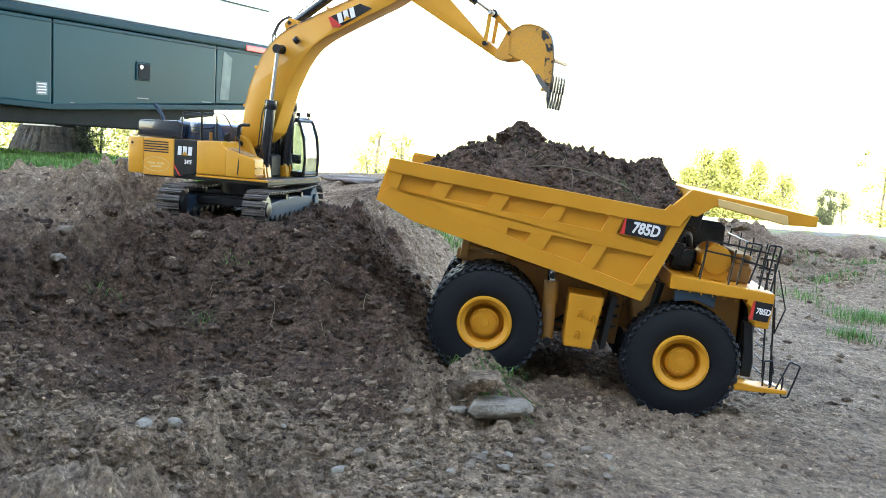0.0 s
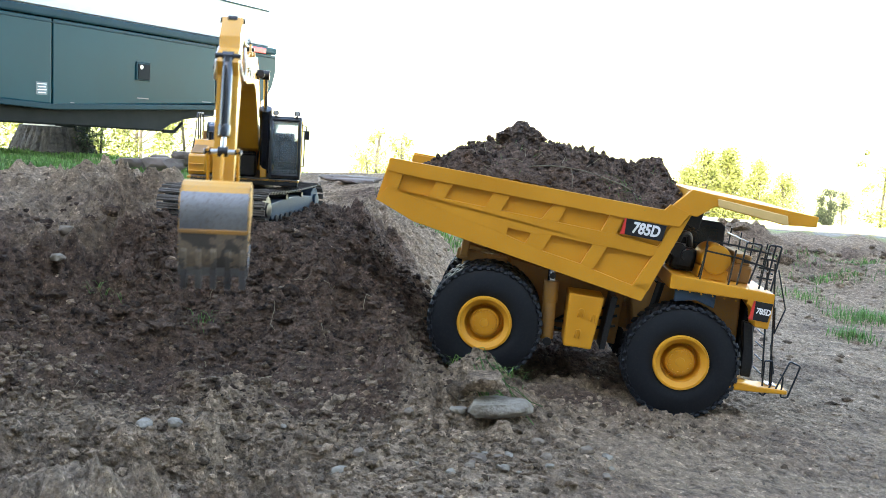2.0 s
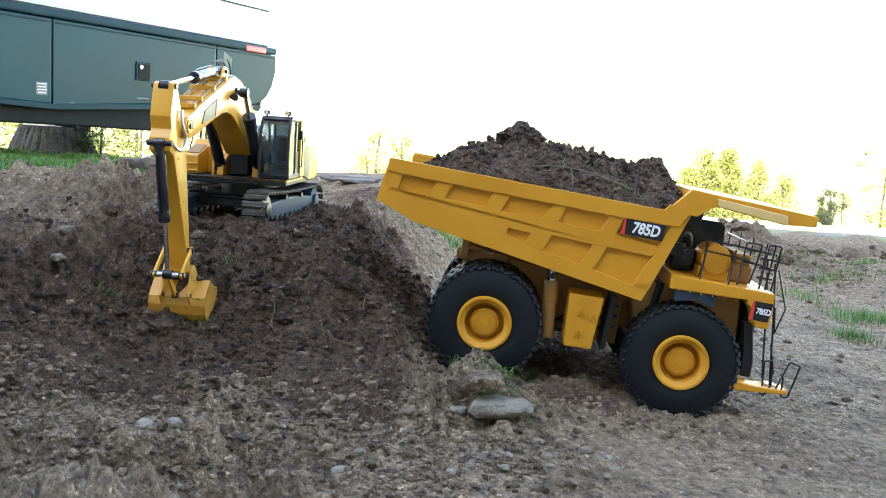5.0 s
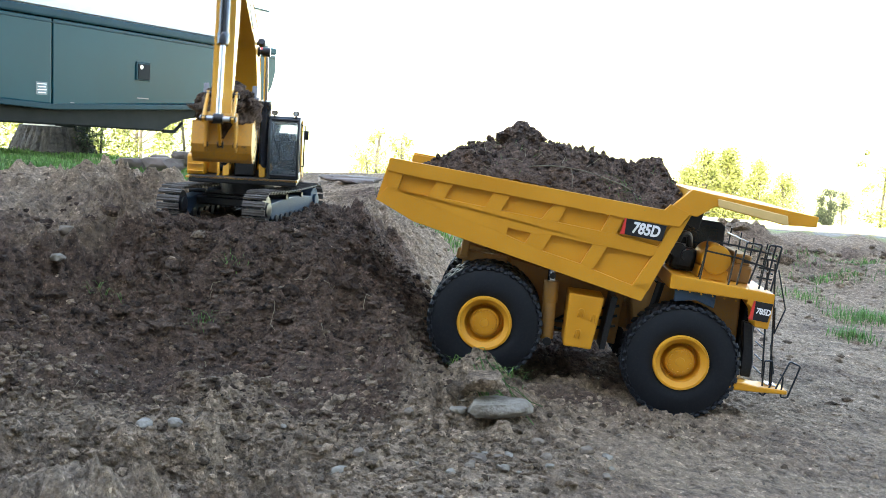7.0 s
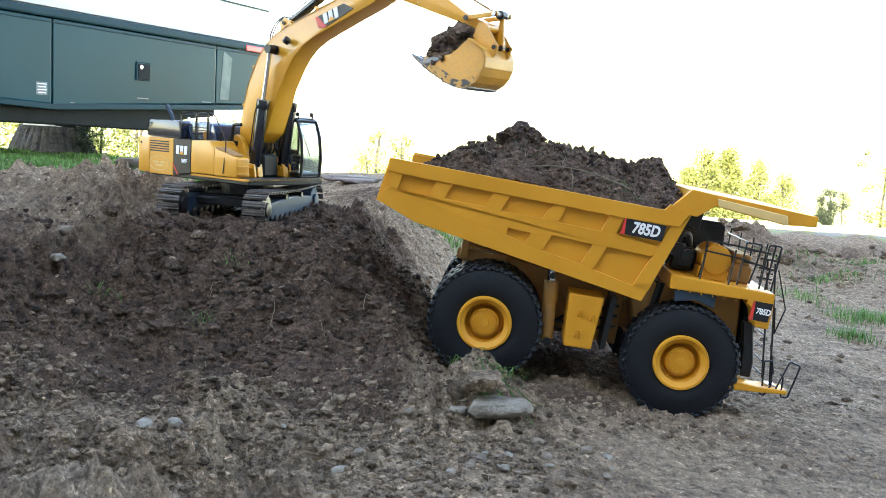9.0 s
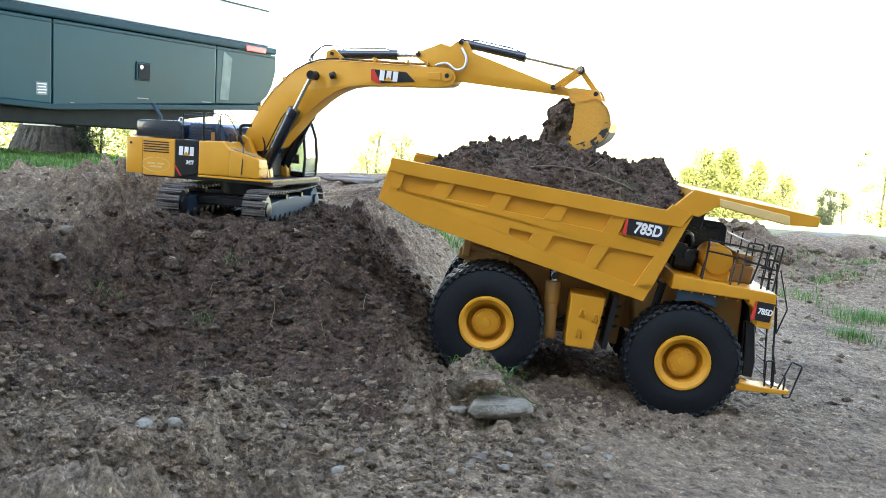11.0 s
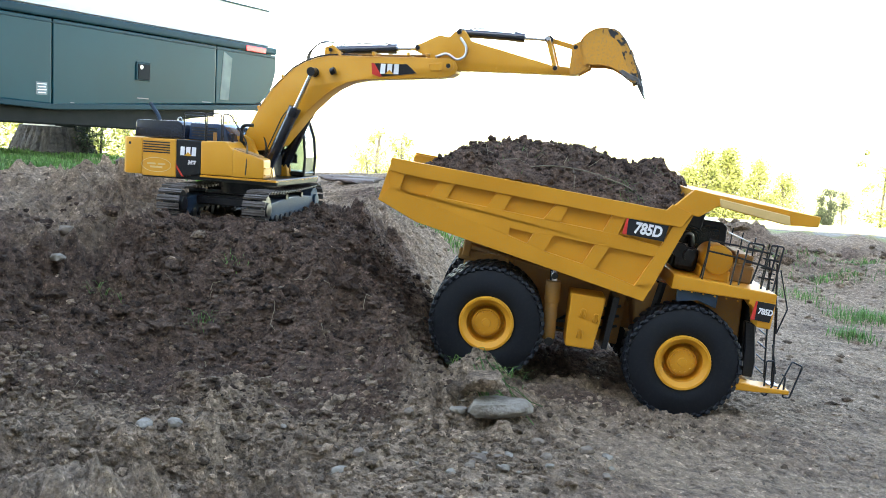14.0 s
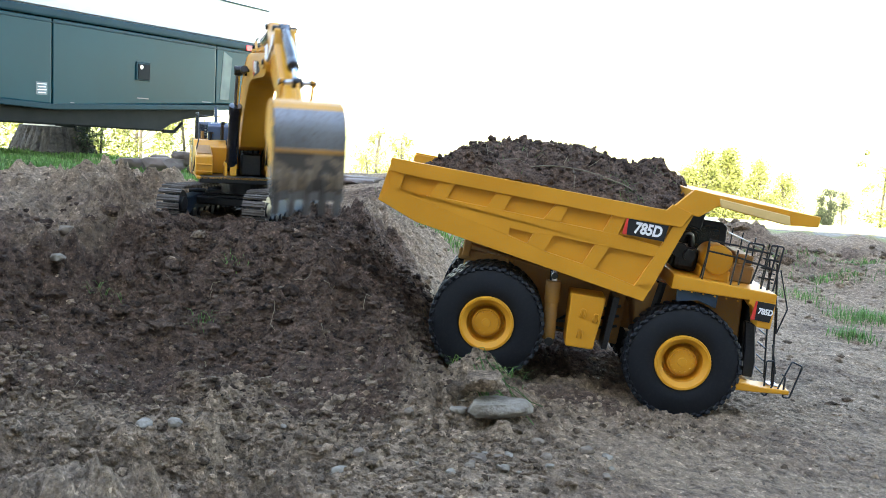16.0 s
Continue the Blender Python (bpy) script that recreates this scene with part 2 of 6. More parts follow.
# ---- mesh helpers ----
def part(name, bm, material, parent=None, label="", smooth=False):
    me = bpy.data.meshes.new(name)
    bm.normal_update()
    bm.to_mesh(me)
    bm.free()
    if smooth:
        me.polygons.foreach_set("use_smooth", [True] * len(me.polygons))
        me.set_sharp_from_angle(angle=radians(38))
    me.materials.append(material)
    ob = new(name, me)
    ob.parent = parent
    if label:
        tagged(ob, label)
    return ob


def share(name, ob, parent, m):
    k = new(name, ob.data)
    k.parent = parent
    k.matrix_basis = m
    return k


def thing(name, m, label, category, group="", kind=""):
    e = new(name)
    e.empty_display_size = 0.02
    e.matrix_basis = m
    return tagged(e, label, category, group, kind)


def mk():
    return bmesh.new()


def bev(bm, geom_faces, w, seg=1):
    if w:
        edges = list({e for f in geom_faces for e in f.edges})
        bmesh.ops.bevel(bm, geom=edges, offset=w, segments=seg, profile=0.6, affect="EDGES", clamp_overlap=True)


def box(bm, c, s, w=0.0, m=None, seg=1):
    sub = mk()
    bmesh.ops.create_cube(sub, size=1, matrix=Matrix.Translation(c) @ Matrix.Diagonal((*s, 1)))
    bev(sub, sub.faces[:], w, seg)
    return join(bm, sub, m)


def join(bm, sub, m=None):
    if m is not None:
        bmesh.ops.transform(sub, matrix=m, verts=sub.verts[:])
    me = bpy.data.meshes.new("tmp")
    sub.to_mesh(me)
    sub.free()
    bm.from_mesh(me)
    bpy.data.meshes.remove(me)
    return bm


def prism(bm, pts, y0, y1, w=0.0, seg=1, m=None):
    """A side profile of (x, z) points drawn out from y0 to y1."""
    sub = mk()
    a = [sub.verts.new((x, y0, z)) for x, z in pts]
    b = [sub.verts.new((x, y1, z)) for x, z in pts]
    k = len(pts)
    sub.faces.new(a)
    sub.faces.new(b[::-1])
    for i in range(k):
        sub.faces.new((a[i], b[i], b[(i + 1) % k], a[(i + 1) % k]))
    bmesh.ops.recalc_face_normals(sub, faces=sub.faces[:])
    bev(sub, sub.faces[:], w, seg)
    return join(bm, sub, m)


def rod(bm, a, b, r, seg=14, r2=None, w=0.0):
    a, b = Vector(a), Vector(b)
    d = b - a
    sub = mk()
    bmesh.ops.create_cone(sub, cap_ends=True, segments=seg, radius1=r, radius2=r if r2 is None else r2, depth=d.length)
    if w:
        bev(sub, [f for f in sub.faces if len(f.verts) > 4], w, 2)
    return join(bm, sub, Matrix.Translation((a + b) / 2) @ d.to_track_quat("Z", "Y").to_matrix().to_4x4())


def rounded(pts, r, n=4):
    """Rounds the corners of an open polyline."""
    pts = [Vector(p) for p in pts]
    out = [pts[0]]
    for a, b, c in zip(pts, pts[1:], pts[2:]):
        u, v = (a - b), (c - b)
        k = min(r, u.length * 0.45, v.length * 0.45)
        p, q = b + u.normalized() * k, b + v.normalized() * k
        out += [p.lerp(b, i / n).lerp(b.lerp(q, i / n), i / n) for i in range(n + 1)]
    return out + [pts[-1]]


def tube(bm, pts, r, seg=8, bend=0.0):
    pts = rounded(pts, bend) if bend else [Vector(p) for p in pts]
    rings, up = [], None
    for i, p in enumerate(pts):
        d = (pts[min(i + 1, len(pts) - 1)] - pts[max(i - 1, 0)]).normalized()
        if up is None:
            up = d.orthogonal().normalized()
        up = (up - d * up.dot(d)).normalized()
        s = d.cross(up)
        rings.append([bm.verts.new(p + r * (math.cos(a) * up + math.sin(a) * s)) for a in (2 * math.pi * k / seg for k in range(seg))])
    for a, b in zip(rings, rings[1:]):
        for k in range(seg):
            bm.faces.new((a[k], a[(k + 1) % seg], b[(k + 1) % seg], b[k]))
    bm.faces.new(rings[0][::-1])
    bm.faces.new(rings[-1])
    return bm


def lathe(bm, prof, seg=48, m=None):
    """Turns (radius, y) points round the y axis."""
    sub = mk()
    rings = []
    for r, y in prof:
        if r < 1e-6:
            rings.append([sub.verts.new((0, y, 0))])
        else:
            rings.append([sub.verts.new((r * math.cos(a), y, r * math.sin(a))) for a in (2 * math.pi * k / seg for k in range(seg))])
    for a, b in zip(rings, rings[1:]):
        for k in range(seg):
            q = [a[k % len(a)], a[(k + 1) % len(a)], b[(k + 1) % len(b)], b[k % len(b)]]
            q = list(dict.fromkeys(q))
            if len(q) > 2:
                sub.faces.new(q)
    bmesh.ops.recalc_face_normals(sub, faces=sub.faces[:])
    return join(bm, sub, m)


def lettering(name, text, size, m, material, parent, squeeze=0.8):
    cu = bpy.data.curves.new(name, "FONT")
    cu.body, cu.size, cu.extrude, cu.offset = text, size, 0.0006, size * 0.036
    cu.shear = 0.12
    cu.align_x, cu.align_y = "CENTER", "CENTER"
    tmp = bpy.data.objects.new("tmp", cu)
    me = bpy.data.meshes.new_from_object(tmp)
    bpy.data.objects.remove(tmp)
    me.transform(m @ Matrix.Diagonal((squeeze, 1, 1, 1)))
    me.name = name
    me.materials.clear()
    me.materials.append(material)
    ob = new(name, me)
    ob.parent = parent
    return ob


NEAR = Matrix.Rotation(radians(90), 4, "X")   # writing that faces -y


def lump(bm, c, r, seed, rough=0.35, flat=0.75, sub=2):
    s = mk()
    bmesh.ops.create_icosphere(s, subdivisions=sub, radius=1)
    o = Vector((seed * 3.71, seed * 1.37, seed * 2.11))
    for v in s.verts:
        d = 1 + rough * (noise.noise(v.co * 1.3 + o) + 0.5 * noise.noise(v.co * 3.1 + o))
        v.co = v.co * d
    rz = Matrix.Rotation(seed * 1.9, 4, "Z")
    return join(bm, s, Matrix.Translation(c) @ rz @ Matrix.Diagonal((r, r * 0.85, r * flat, 1)))


# ---- the ground: one sheet, with the spoil pile, the bank and the falling lawn ----
@functools.lru_cache(None)
def lattice(seed):
    return np.random.RandomState(seed).rand(256, 256)


def value_noise(x, y, seed):
    g = lattice(seed)
    xi, yi = np.floor(x).astype(int), np.floor(y).astype(int)
    fx, fy = x - xi, y - yi
    fx, fy = fx * fx * (3 - 2 * fx), fy * fy * (3 - 2 * fy)
    a, b = g[xi % 256, yi % 256], g[(xi + 1) % 256, yi % 256]
    c, d = g[xi % 256, (yi + 1) % 256], g[(xi + 1) % 256, (yi + 1) % 256]
    return (a * (1 - fx) + b * fx) * (1 - fy) + (c * (1 - fx) + d * fx) * fy - 0.5


def fbm(x, y, freq, octaves, seed, gain=0.5):
    t, amp = 0, 1.0
    for k in range(octaves):
        t = t + amp * value_noise(x * freq + 17.3 * k, y * freq + 9.1 * k, seed + k)
        freq, amp = freq * 2.03, amp * gain
    return t


def sstep(a, b, v):
    t = np.clip((v - a) / (b - a), 0, 1)
    return t * t * (3 - 2 * t)


def lumps(x, y, freq, seed, fill=0.75):
    """Round crumbs of mixed size packed in a jittered grid; 0 between them, about 0.5 on the largest."""
    u = x * freq + 0.55 * fbm(x, y, freq * 1.7, 2, seed + 50)
    v = y * freq + 0.55 * fbm(x, y, freq * 1.7, 2, seed + 60)
    xi, yi = np.floor(u).astype(int), np.floor(v).astype(int)
    gx, gy, gr = lattice(seed), lattice(seed + 1), lattice(seed + 2)
    best = np.zeros_like(u)
    for i in (-1, 0, 1):
        for j in (-1, 0, 1):
            a, b = (xi + i) % 256, (yi + j) % 256
            q = gr[a, b]
            r = np.where(q < fill, 0.22 + 0.55 * (q / fill) ** 2.2, 0.0)
            d2 = (u - xi - i - 0.15 - 0.7 * gx[a, b]) ** 2 + (v - yi - j - 0.15 - 0.7 * gy[a, b]) ** 2
            best = np.maximum(best, np.sqrt(np.clip(r * r - d2, 0, None)))
    return best


def pile_mask(x, y):
    """1 on the top of the spoil pile, 0 on the open ground."""
    wob = 0.05 * fbm(x, y, 4, 3, 40)
    toe = 1.47 + wob + 0.20 * sstep(-0.5, -1.0, x) * -1 + 0.04 * sstep(-0.35, -0.1, x)
    front = (y - toe) / (0.33 + 0.1 * sstep(-0.6, -1.0, x))
    side = (0.03 + wob - x + 0.05 * (y - 1.8)) / 0.27
    f, s = np.clip(front, 0, 1.3), np.clip(side, 0, 1.3)
    k = 0.18
    h = np.clip(0.5 + 0.5 * (s - f) / k, 0, 1)
    m = s * (1 - h) + f * h - k * h * (1 - h)
    m = np.clip(m, 0, 1.0) * sstep(-4.6, -3.2, x)
    return np.where(m > 0.8, 0.8 + 0.2 * np.tanh((m - 0.8) / 0.2) / np.tanh(1.0), m)


def height(x, y):
    x, y = np.asarray(x, float), np.asarray(y, float)
    lin = -0.084 * ((x - 0.1255) * 0.968 - (y - 1.839) * 0.25)
    z = 0.034 + 0.2 * np.tanh(lin / 0.2) * (1 - 0.4 * sstep(2.2, 4, y) * (x > 0))
    m = pile_mask(x, y)
    z = z + m * np.maximum(0.272 - z, 0.0) * (1 - 0.45 * sstep(2.35, 3.2, y))
    # mound before the rear wheel, wheel hollows, spoil heaps behind
    z = z + 0.082 * np.exp(-(((x - 0.075) / 0.080) ** 2 + ((y - 1.525) / 0.075) ** 2))
    z = z + 0.03 * np.exp(-(((x + 0.05) / 0.10) ** 2 + ((y - 1.50) / 0.10) ** 2))
    z = z + 0.085 * np.exp(-(((x + 0.20) / 0.24) ** 2 + ((y - 3.35) / 0.28) ** 2))
    z = z + 0.045 * np.exp(-(((x + 1.05) / 0.35) ** 2 + ((y - 2.75) / 0.25) ** 2))
    z = z + 0.12 * np.exp(-(((x - 1.42) / 0.22) ** 2 + ((y - 4.55) / 0.3) ** 2))
    z = z - 0.085 * sstep(1.45, 1.8, x) * np.exp(-((y - 4.7 + 0.25 * (x - 1.9)) / 0.35) ** 2)
    z = z - 0.055 * sstep(2.8, 4.2, y) * sstep(-0.3, -1.0, x)
    # hollow left by digging
    z = z - 0.025 * np.exp(-(((x + 0.44) / 0.06) ** 2 + ((y - 1.70) / 0.06) ** 2))
    near = sstep(9, 4, y) * sstep(-3, 0, y)
    pad = np.exp(-(((x + 0.445) / 0.30) ** 4 + ((y - 2.02) / 0.24) ** 4))
    z = z + pad * 0.9 * (0.280 - z)
    near = near * (1 - 0.6 * pad)
    loose = np.clip(m * 1.6, 0, 1) * sstep(2.6, 2.0, y) * 0.6 + 0.55 * sstep(-0.02, -0.25, x) * sstep(2.3, 1.6, y) + 0.5 * np.exp(-(((x - 0.03) / 0.14) ** 2 + ((y - 1.45) / 0.16) ** 2))
    loose = np.clip(loose, 0.0, 1.0)
    churned = 0.45 * np.exp(-(((x - 0.30) / 0.20) ** 2 + ((y - 1.56) / 0.09) ** 2)) + 0.40 * sstep(-0.05, 0.1, x) * sstep(0.75, 0.5, x) * sstep(1.62, 1.72, y) * sstep(2.3, 2.0, y)
    crumbly = np.clip(0.08 + loose + churned + 0.7 * sstep(0.1, -0.2, x) * sstep(1.75, 2.0, y) * sstep(3.6, 3.0, y) * 0.6, 0, 1.1) * (0.55 + 1.1 * sstep(-0.25, 0.3, fbm(x, y, 5, 3, 161)) + 0.4 * sstep(1.45, 1.25, y) * sstep(0.2, 0.0, x))
    rocky = np.abs(fbm(x, y, 11, 3, 11))
    z = z + near * ((0.012 + 0.070 * loose) * fbm(x, y, 6.5, 3, 21) + 0.006 * fbm(x, y, 2, 2, 31))
    z = z - near * loose * 0.040 * rocky
    z = z + near * crumbly * (0.055 * lumps(x, y, 9.5, 171, 0.40) + 0.036 * lumps(x, y, 21, 101, 0.45) + 0.022 * lumps(x, y, 47, 111, 0.6) + 0.011 * lumps(x, y, 105, 121, 0.7))
    z = z + near * (0.0035 + 0.010 * crumbly) * fbm(x, y, 60, 3, 3, 0.7) - 0.012 * near * crumbly
    z = z + 0.05 * sstep(2.3, 3.2, y) * near * fbm(x, y, 4, 4, 61)
    z = z + 0.075 * sstep(1.85, 2.2, y) * sstep(4, 2.8, y) * sstep(-0.2, -0.6, x) * fbm(x, y, 7, 5, 33, 0.6)
    z = z + near * sstep(3.2, 4.2, y) * sstep(0.6, 1.3, x) * (0.075 * fbm(x, y, 7, 4, 83, 0.6) + 0.03 * np.clip(fbm(x, y, 24, 3, 87), 0, 1))
    fall = np.clip(y - 5.0, 0, 125)
    z = z - 0.084 * (np.sqrt(fall * fall + 0.4) - 0.632) * (fall > 0)
    far = sstep(12, 60, np.hypot(x, y))
    return z + far * 0.6 * fbm(x, y, 0.03, 3, 71)


def axis(lo, hi, step, ends, grow):
    mid = list(np.arange(lo, hi, step))
    for sign, end in ((-1, ends[0]), (1, ends[1])):
        s, v = step, (mid[0] if sign < 0 else mid[-1])
        extra = []
        while abs(v - (lo if sign < 0 else hi)) < end:
            s = s * grow[0 if sign < 0 else 1]
            v = v + sign * s
            extra.append(v)
        mid = extra[::-1] + mid if sign < 0 else mid + extra
    return np.array(mid)


def build_ground():
    xs = axis(-0.92, 0.88, 0.0032, (700, 700), (1.03, 1.03))
    ys = axis(1.04, 1.95, 0.0032, (60, 0.01), (1.12, 1.0))
    ys = np.concatenate([ys[ys < 1.95], axis(1.95, 3.5, 0.0068, (0.001, 1500), (1.0, 1.035))[1:]])
    gx, gy = np.meshgrid(xs, ys)
    gz = height(gx, gy)
    nx, ny = len(xs), len(ys)
    co = np.stack([gx, gy, gz], -1).reshape(-1, 3)
    i = np.arange(nx * ny).reshape(ny, nx)
    quads = np.stack([i[:-1, :-1], i[:-1, 1:], i[1:, 1:], i[1:, :-1]], -1).reshape(-1, 4)
    me = bpy.data.meshes.new("ground")
    me.vertices.add(len(co))
    me.vertices.foreach_set("co", co.ravel())
    me.loops.add(quads.size)
    me.loops.foreach_set("vertex_index", quads.ravel())
    me.polygons.add(len(quads))
    me.polygons.foreach_set("loop_start", np.arange(len(quads)) * 4)
    me.polygons.foreach_set("use_smooth", np.ones(len(quads), bool))
    dry_top = sstep(1.75, 1.90, gy + 0.20 * sstep(-0.52, -0.72, gx)) * sstep(-0.35, -0.6, gx)
    moist_and_shade = np.clip(pile_mask(gx, gy) * 1.5 * (1 - 0.72 * dry_top) * sstep(2.5, 2.1, gy) + 0.25 * sstep(0.0, -0.3, gx) * sstep(2, 1.7, gy) * sstep(1.1, 1.4, gy), 0, 1)
    moist_and_shade = np.maximum(moist_and_shade, 0.95 * sstep(0.03, -0.12, gx) * sstep(1.24, 1.44, gy + 0.12 * value_noise(gx * 6, gy * 6, 4)) * (1 - 0.72 * dry_top) * sstep(2.4, 2.0, gy))
    moist_and_shade = np.maximum(moist_and_shade, 0.42 * (1 - 0.8 * dry_top) * sstep(0.1, -0.15, gx) * sstep(2.4, 2.1, gy) * sstep(0.7, 1.0, gy) * sstep(-4.6, -3.2, gx))
    # the truck's shadow, painted as darker soil over the ground beneath it
    moist_and_shade = np.maximum(moist_and_shade, 0.80 * sstep(0.0, 0.12, gx) * sstep(0.62, 0.5, gx) * sstep(1.66, 1.74, gy) * sstep(2.2, 2.0, gy))
    moist_and_shade = np.maximum(moist_and_shade, 0.44 * sstep(0.0, 0.15, gx) * sstep(-0.05, 0.22, fbm(gx + 0.4 * gy, gy * 2.2, 2.2, 4, 181)) * sstep(4, 3, gy) * sstep(0.7, 1.0, gy))
    moist_and_shade = np.maximum(moist_and_shade, 0.62 * np.exp(-(((gx - 0.27) / 0.17) ** 2 + ((gy - 1.60) / 0.08) ** 2)))
    moist_and_shade = np.maximum(moist_and_shade, 0.42 * sstep(0.0, -0.3, gx) * sstep(1.9, 2.1, gy) * sstep(3.4, 2.8, gy) * sstep(0.0, 0.2, value_noise(gx * 5, gy * 5, 9)))
    moist_and_shade = np.maximum(moist_and_shade, 0.5 * sstep(3.3, 4.1, gy) * sstep(5.4, 4.9, gy) * sstep(0.7, 1.3, gx) * sstep(6, 4, gx))
    moist_and_shade = np.maximum(moist_and_shade, 0.8 * np.exp(-(((gx + 0.20) / 0.26) ** 2 + ((gy - 3.35) / 0.3) ** 2)))
    lawn = np.maximum(sstep(5.3, 6.2, gy), sstep(3.2, 3.7, gy + 0.35 * value_noise(gx * 4, gy * 4, 8)) * sstep(-0.75, -1.15, gx))
    for key, v in (("moist_and_shade", moist_and_shade), ("lawn", lawn)):
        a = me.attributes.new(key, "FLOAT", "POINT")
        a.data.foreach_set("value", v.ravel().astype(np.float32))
    me.update()
    me.validate()
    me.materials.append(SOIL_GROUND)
    ob = new("ground", me)
    return tagged(ob, "brown soil yard with a dark spoil pile, falling to sunlit lawn", "ground", kind="structure")


def at_ground(x, y):
    return float(height(np.array([x]), np.array([y]))[0])


build_ground()


def merged(name, verts, faces, material, label, category, kind="stuff"):
    me = bpy.data.meshes.new(name)
    me.from_pydata(verts, [], faces)
    me.materials.append(material)
    return tagged(new(name, me), label, category, kind=kind)


def clod_template(seed, sub=1):
    s = mk()
    bmesh.ops.create_icosphere(s, subdivisions=sub, radius=1)
    o = Vector((seed * 5.3, seed * 2.7, seed))
    co = [tuple(v.co * (1 + 0.95 * noise.noise(v.co * 1.9 + o))) for v in s.verts]
    fa = [tuple(v.index for v in f.verts) for f in s.faces]
    s.free()
    return np.array(co), fa


TEMPLATES = [clod_template(k) for k in range(8)]
TEMPLATES_BIG = [clod_template(k + 20, 2) for k in range(6)]


def scatter(name, spots, material, label, category, big=False):
    """spots: (x, y, z, radius) rows, each one crumb of soil or stone."""
    rng = np.random.RandomState(len(spots))
    verts, faces, base = [], [], 0
    for x, y, z, r in spots:
        co, fa = (TEMPLATES_BIG if big else TEMPLATES)[rng.randint(6)]
        q = Euler(rng.rand(3) * 6.28).to_matrix()
        c = co @ np.array(q).T * np.array([r * (0.8 + 0.5 * rng.rand()), r * (0.6 + 0.4 * rng.rand()), r * 0.7]) + (x, y, z)
        verts.append(c)
        faces += [tuple(base + i for i in f) for f in fa]
        base += len(c)
    return merged(name, np.concatenate(verts).tolist(), faces, material, label, category)


def crumbs(count, seed, xr, yr, rmin, rmax, keep):
    rng = np.random.RandomState(seed)
    x, y = rng.uniform(*xr, count), rng.uniform(*yr, count)
    w = keep(x, y) > rng.rand(count)
    x, y = x[w], y[w]
    r = rmin * (rmax / rmin) ** (rng.rand(len(x)) ** 3.4)
    return list(zip(x, y, height(x, y) + r * 0.15, r))


def on_floor(x, y):
    return np.clip(0.62 * sstep(0.15, -0.05, x) * sstep(1.62, 1.4, y) + 0.55 * np.exp(-(((x - 0.05) / 0.13) ** 2 + ((y - 1.36) / 0.14) ** 2)) + 0.02 + 0.30 * (value_noise(x * 7, y * 7, 3) > 0.12) * (x < 0.1) + 0.25 * np.exp(-(((x - 0.27) / 0.17) ** 2 + ((y - 1.55) / 0.07) ** 2)), 0, 1)


scatter("soil_clods", crumbs(70000, 1, (-0.85, 0.9), (1.0, 1.64), 0.0010, 0.0095, lambda x, y: on_floor(x, y) * (1 - 0.75 * sstep(1.34, 1.48, y) * sstep(0.0, -0.12, x))), SOIL_PALE, "dry grey-brown soil clods strewn on the yard", "soil clods")
scatter("pile_clods", crumbs(24000, 2, (-1.1, 0.08), (1.3, 2.1), 0.0012, 0.010, lambda x, y: (0.2 + 0.8 * (pile_mask(x, y) > 0.1)) * np.where(((x < -0.42) & (y > 1.80)) | ((x < -0.58) & (y > 1.62)), 0.06, 1.0)), SOIL_DARK, "dark moist crumbs over the spoil pile", "soil clods")
scatter("pebbles", crumbs(1500, 3, (-0.8, 0.9), (1.0, 1.75), 0.0016, 0.0055, lambda x, y: 0.25 + 0 * x), STONE, "small grey pebbles pressed into soil", "pebbles")
scatter("large_clods", crumbs(300, 4, (-0.95, 0.1), (1.42, 1.85), 0.008, 0.022, lambda x, y: 0.75 * (pile_mask(x, y) > 0.12)), SOIL_DARK, "fist-sized dark clods on the pile face", "soil clods", True)
scatter("floor_clods", crumbs(330, 14, (-0.85, 0.2), (1.02, 1.45), 0.006, 0.016, lambda x, y: 0.7 * (pile_mask(x, y) < 0.12)), SOIL_PALE, "larger dry clods on the yard before the pile", "soil clods", True)
scatter("yard_clods", crumbs(9000, 5, (-1.7, 2.7), (1.7, 4.9), 0.0025, 0.014, lambda x, y: 0.6 + 0 * x), SOIL_PALE, "dry clods over the yard behind the machines", "soil clods")


def stone(x, y, r, seed, material, label, flat=0.6, sub=3, sink=0.2, turn=0, stretch=1.0, name="stone", lift=0.0):
    s = mk()
    bmesh.ops.create_icosphere(s, subdivisions=sub, radius=1)
    o = Vector((seed * 3.1, seed * 1.7, seed))
    for v in s.verts:
        v.co = v.co * (1 + 0.40 * noise.noise(v.co * 1.2 + o) + 0.16 * noise.noise(v.co * 3.3 + o) + 0.07 * noise.noise(v.co * 8 + o))
        v.co.z = max(-0.7, min(0.62, v.co.z))
    ob = part(name, s, material, None, "", True)
    ob.data.transform(Matrix.Diagonal((r * stretch, r, r * flat, 1)))
    ob.matrix_basis = pose(x, y, at_ground(x, y) + r * flat * (0.7 - sink) + lift, 0, 0, turn)
    return tagged(ob, label, "stone", "stacked flagstones" if name == "flagstone" else "stones on the soil")


stone(0.106, 1.400, 0.033, 3, PALE_STONE, "flat pale stone with a dusty top, half buried", 0.52, turn=8, stretch=1.45, lift=0.008)
stone(0.076, 1.408, 0.031, 5, SOIL_PALE, "dry earth-caked stone on a flat stone", 0.62, turn=12, stretch=1.1, lift=0.036)
stone(0.045, 1.44, 0.022, 8, SOIL_PALE, "dry earth-caked stone beside the mound", 0.8)
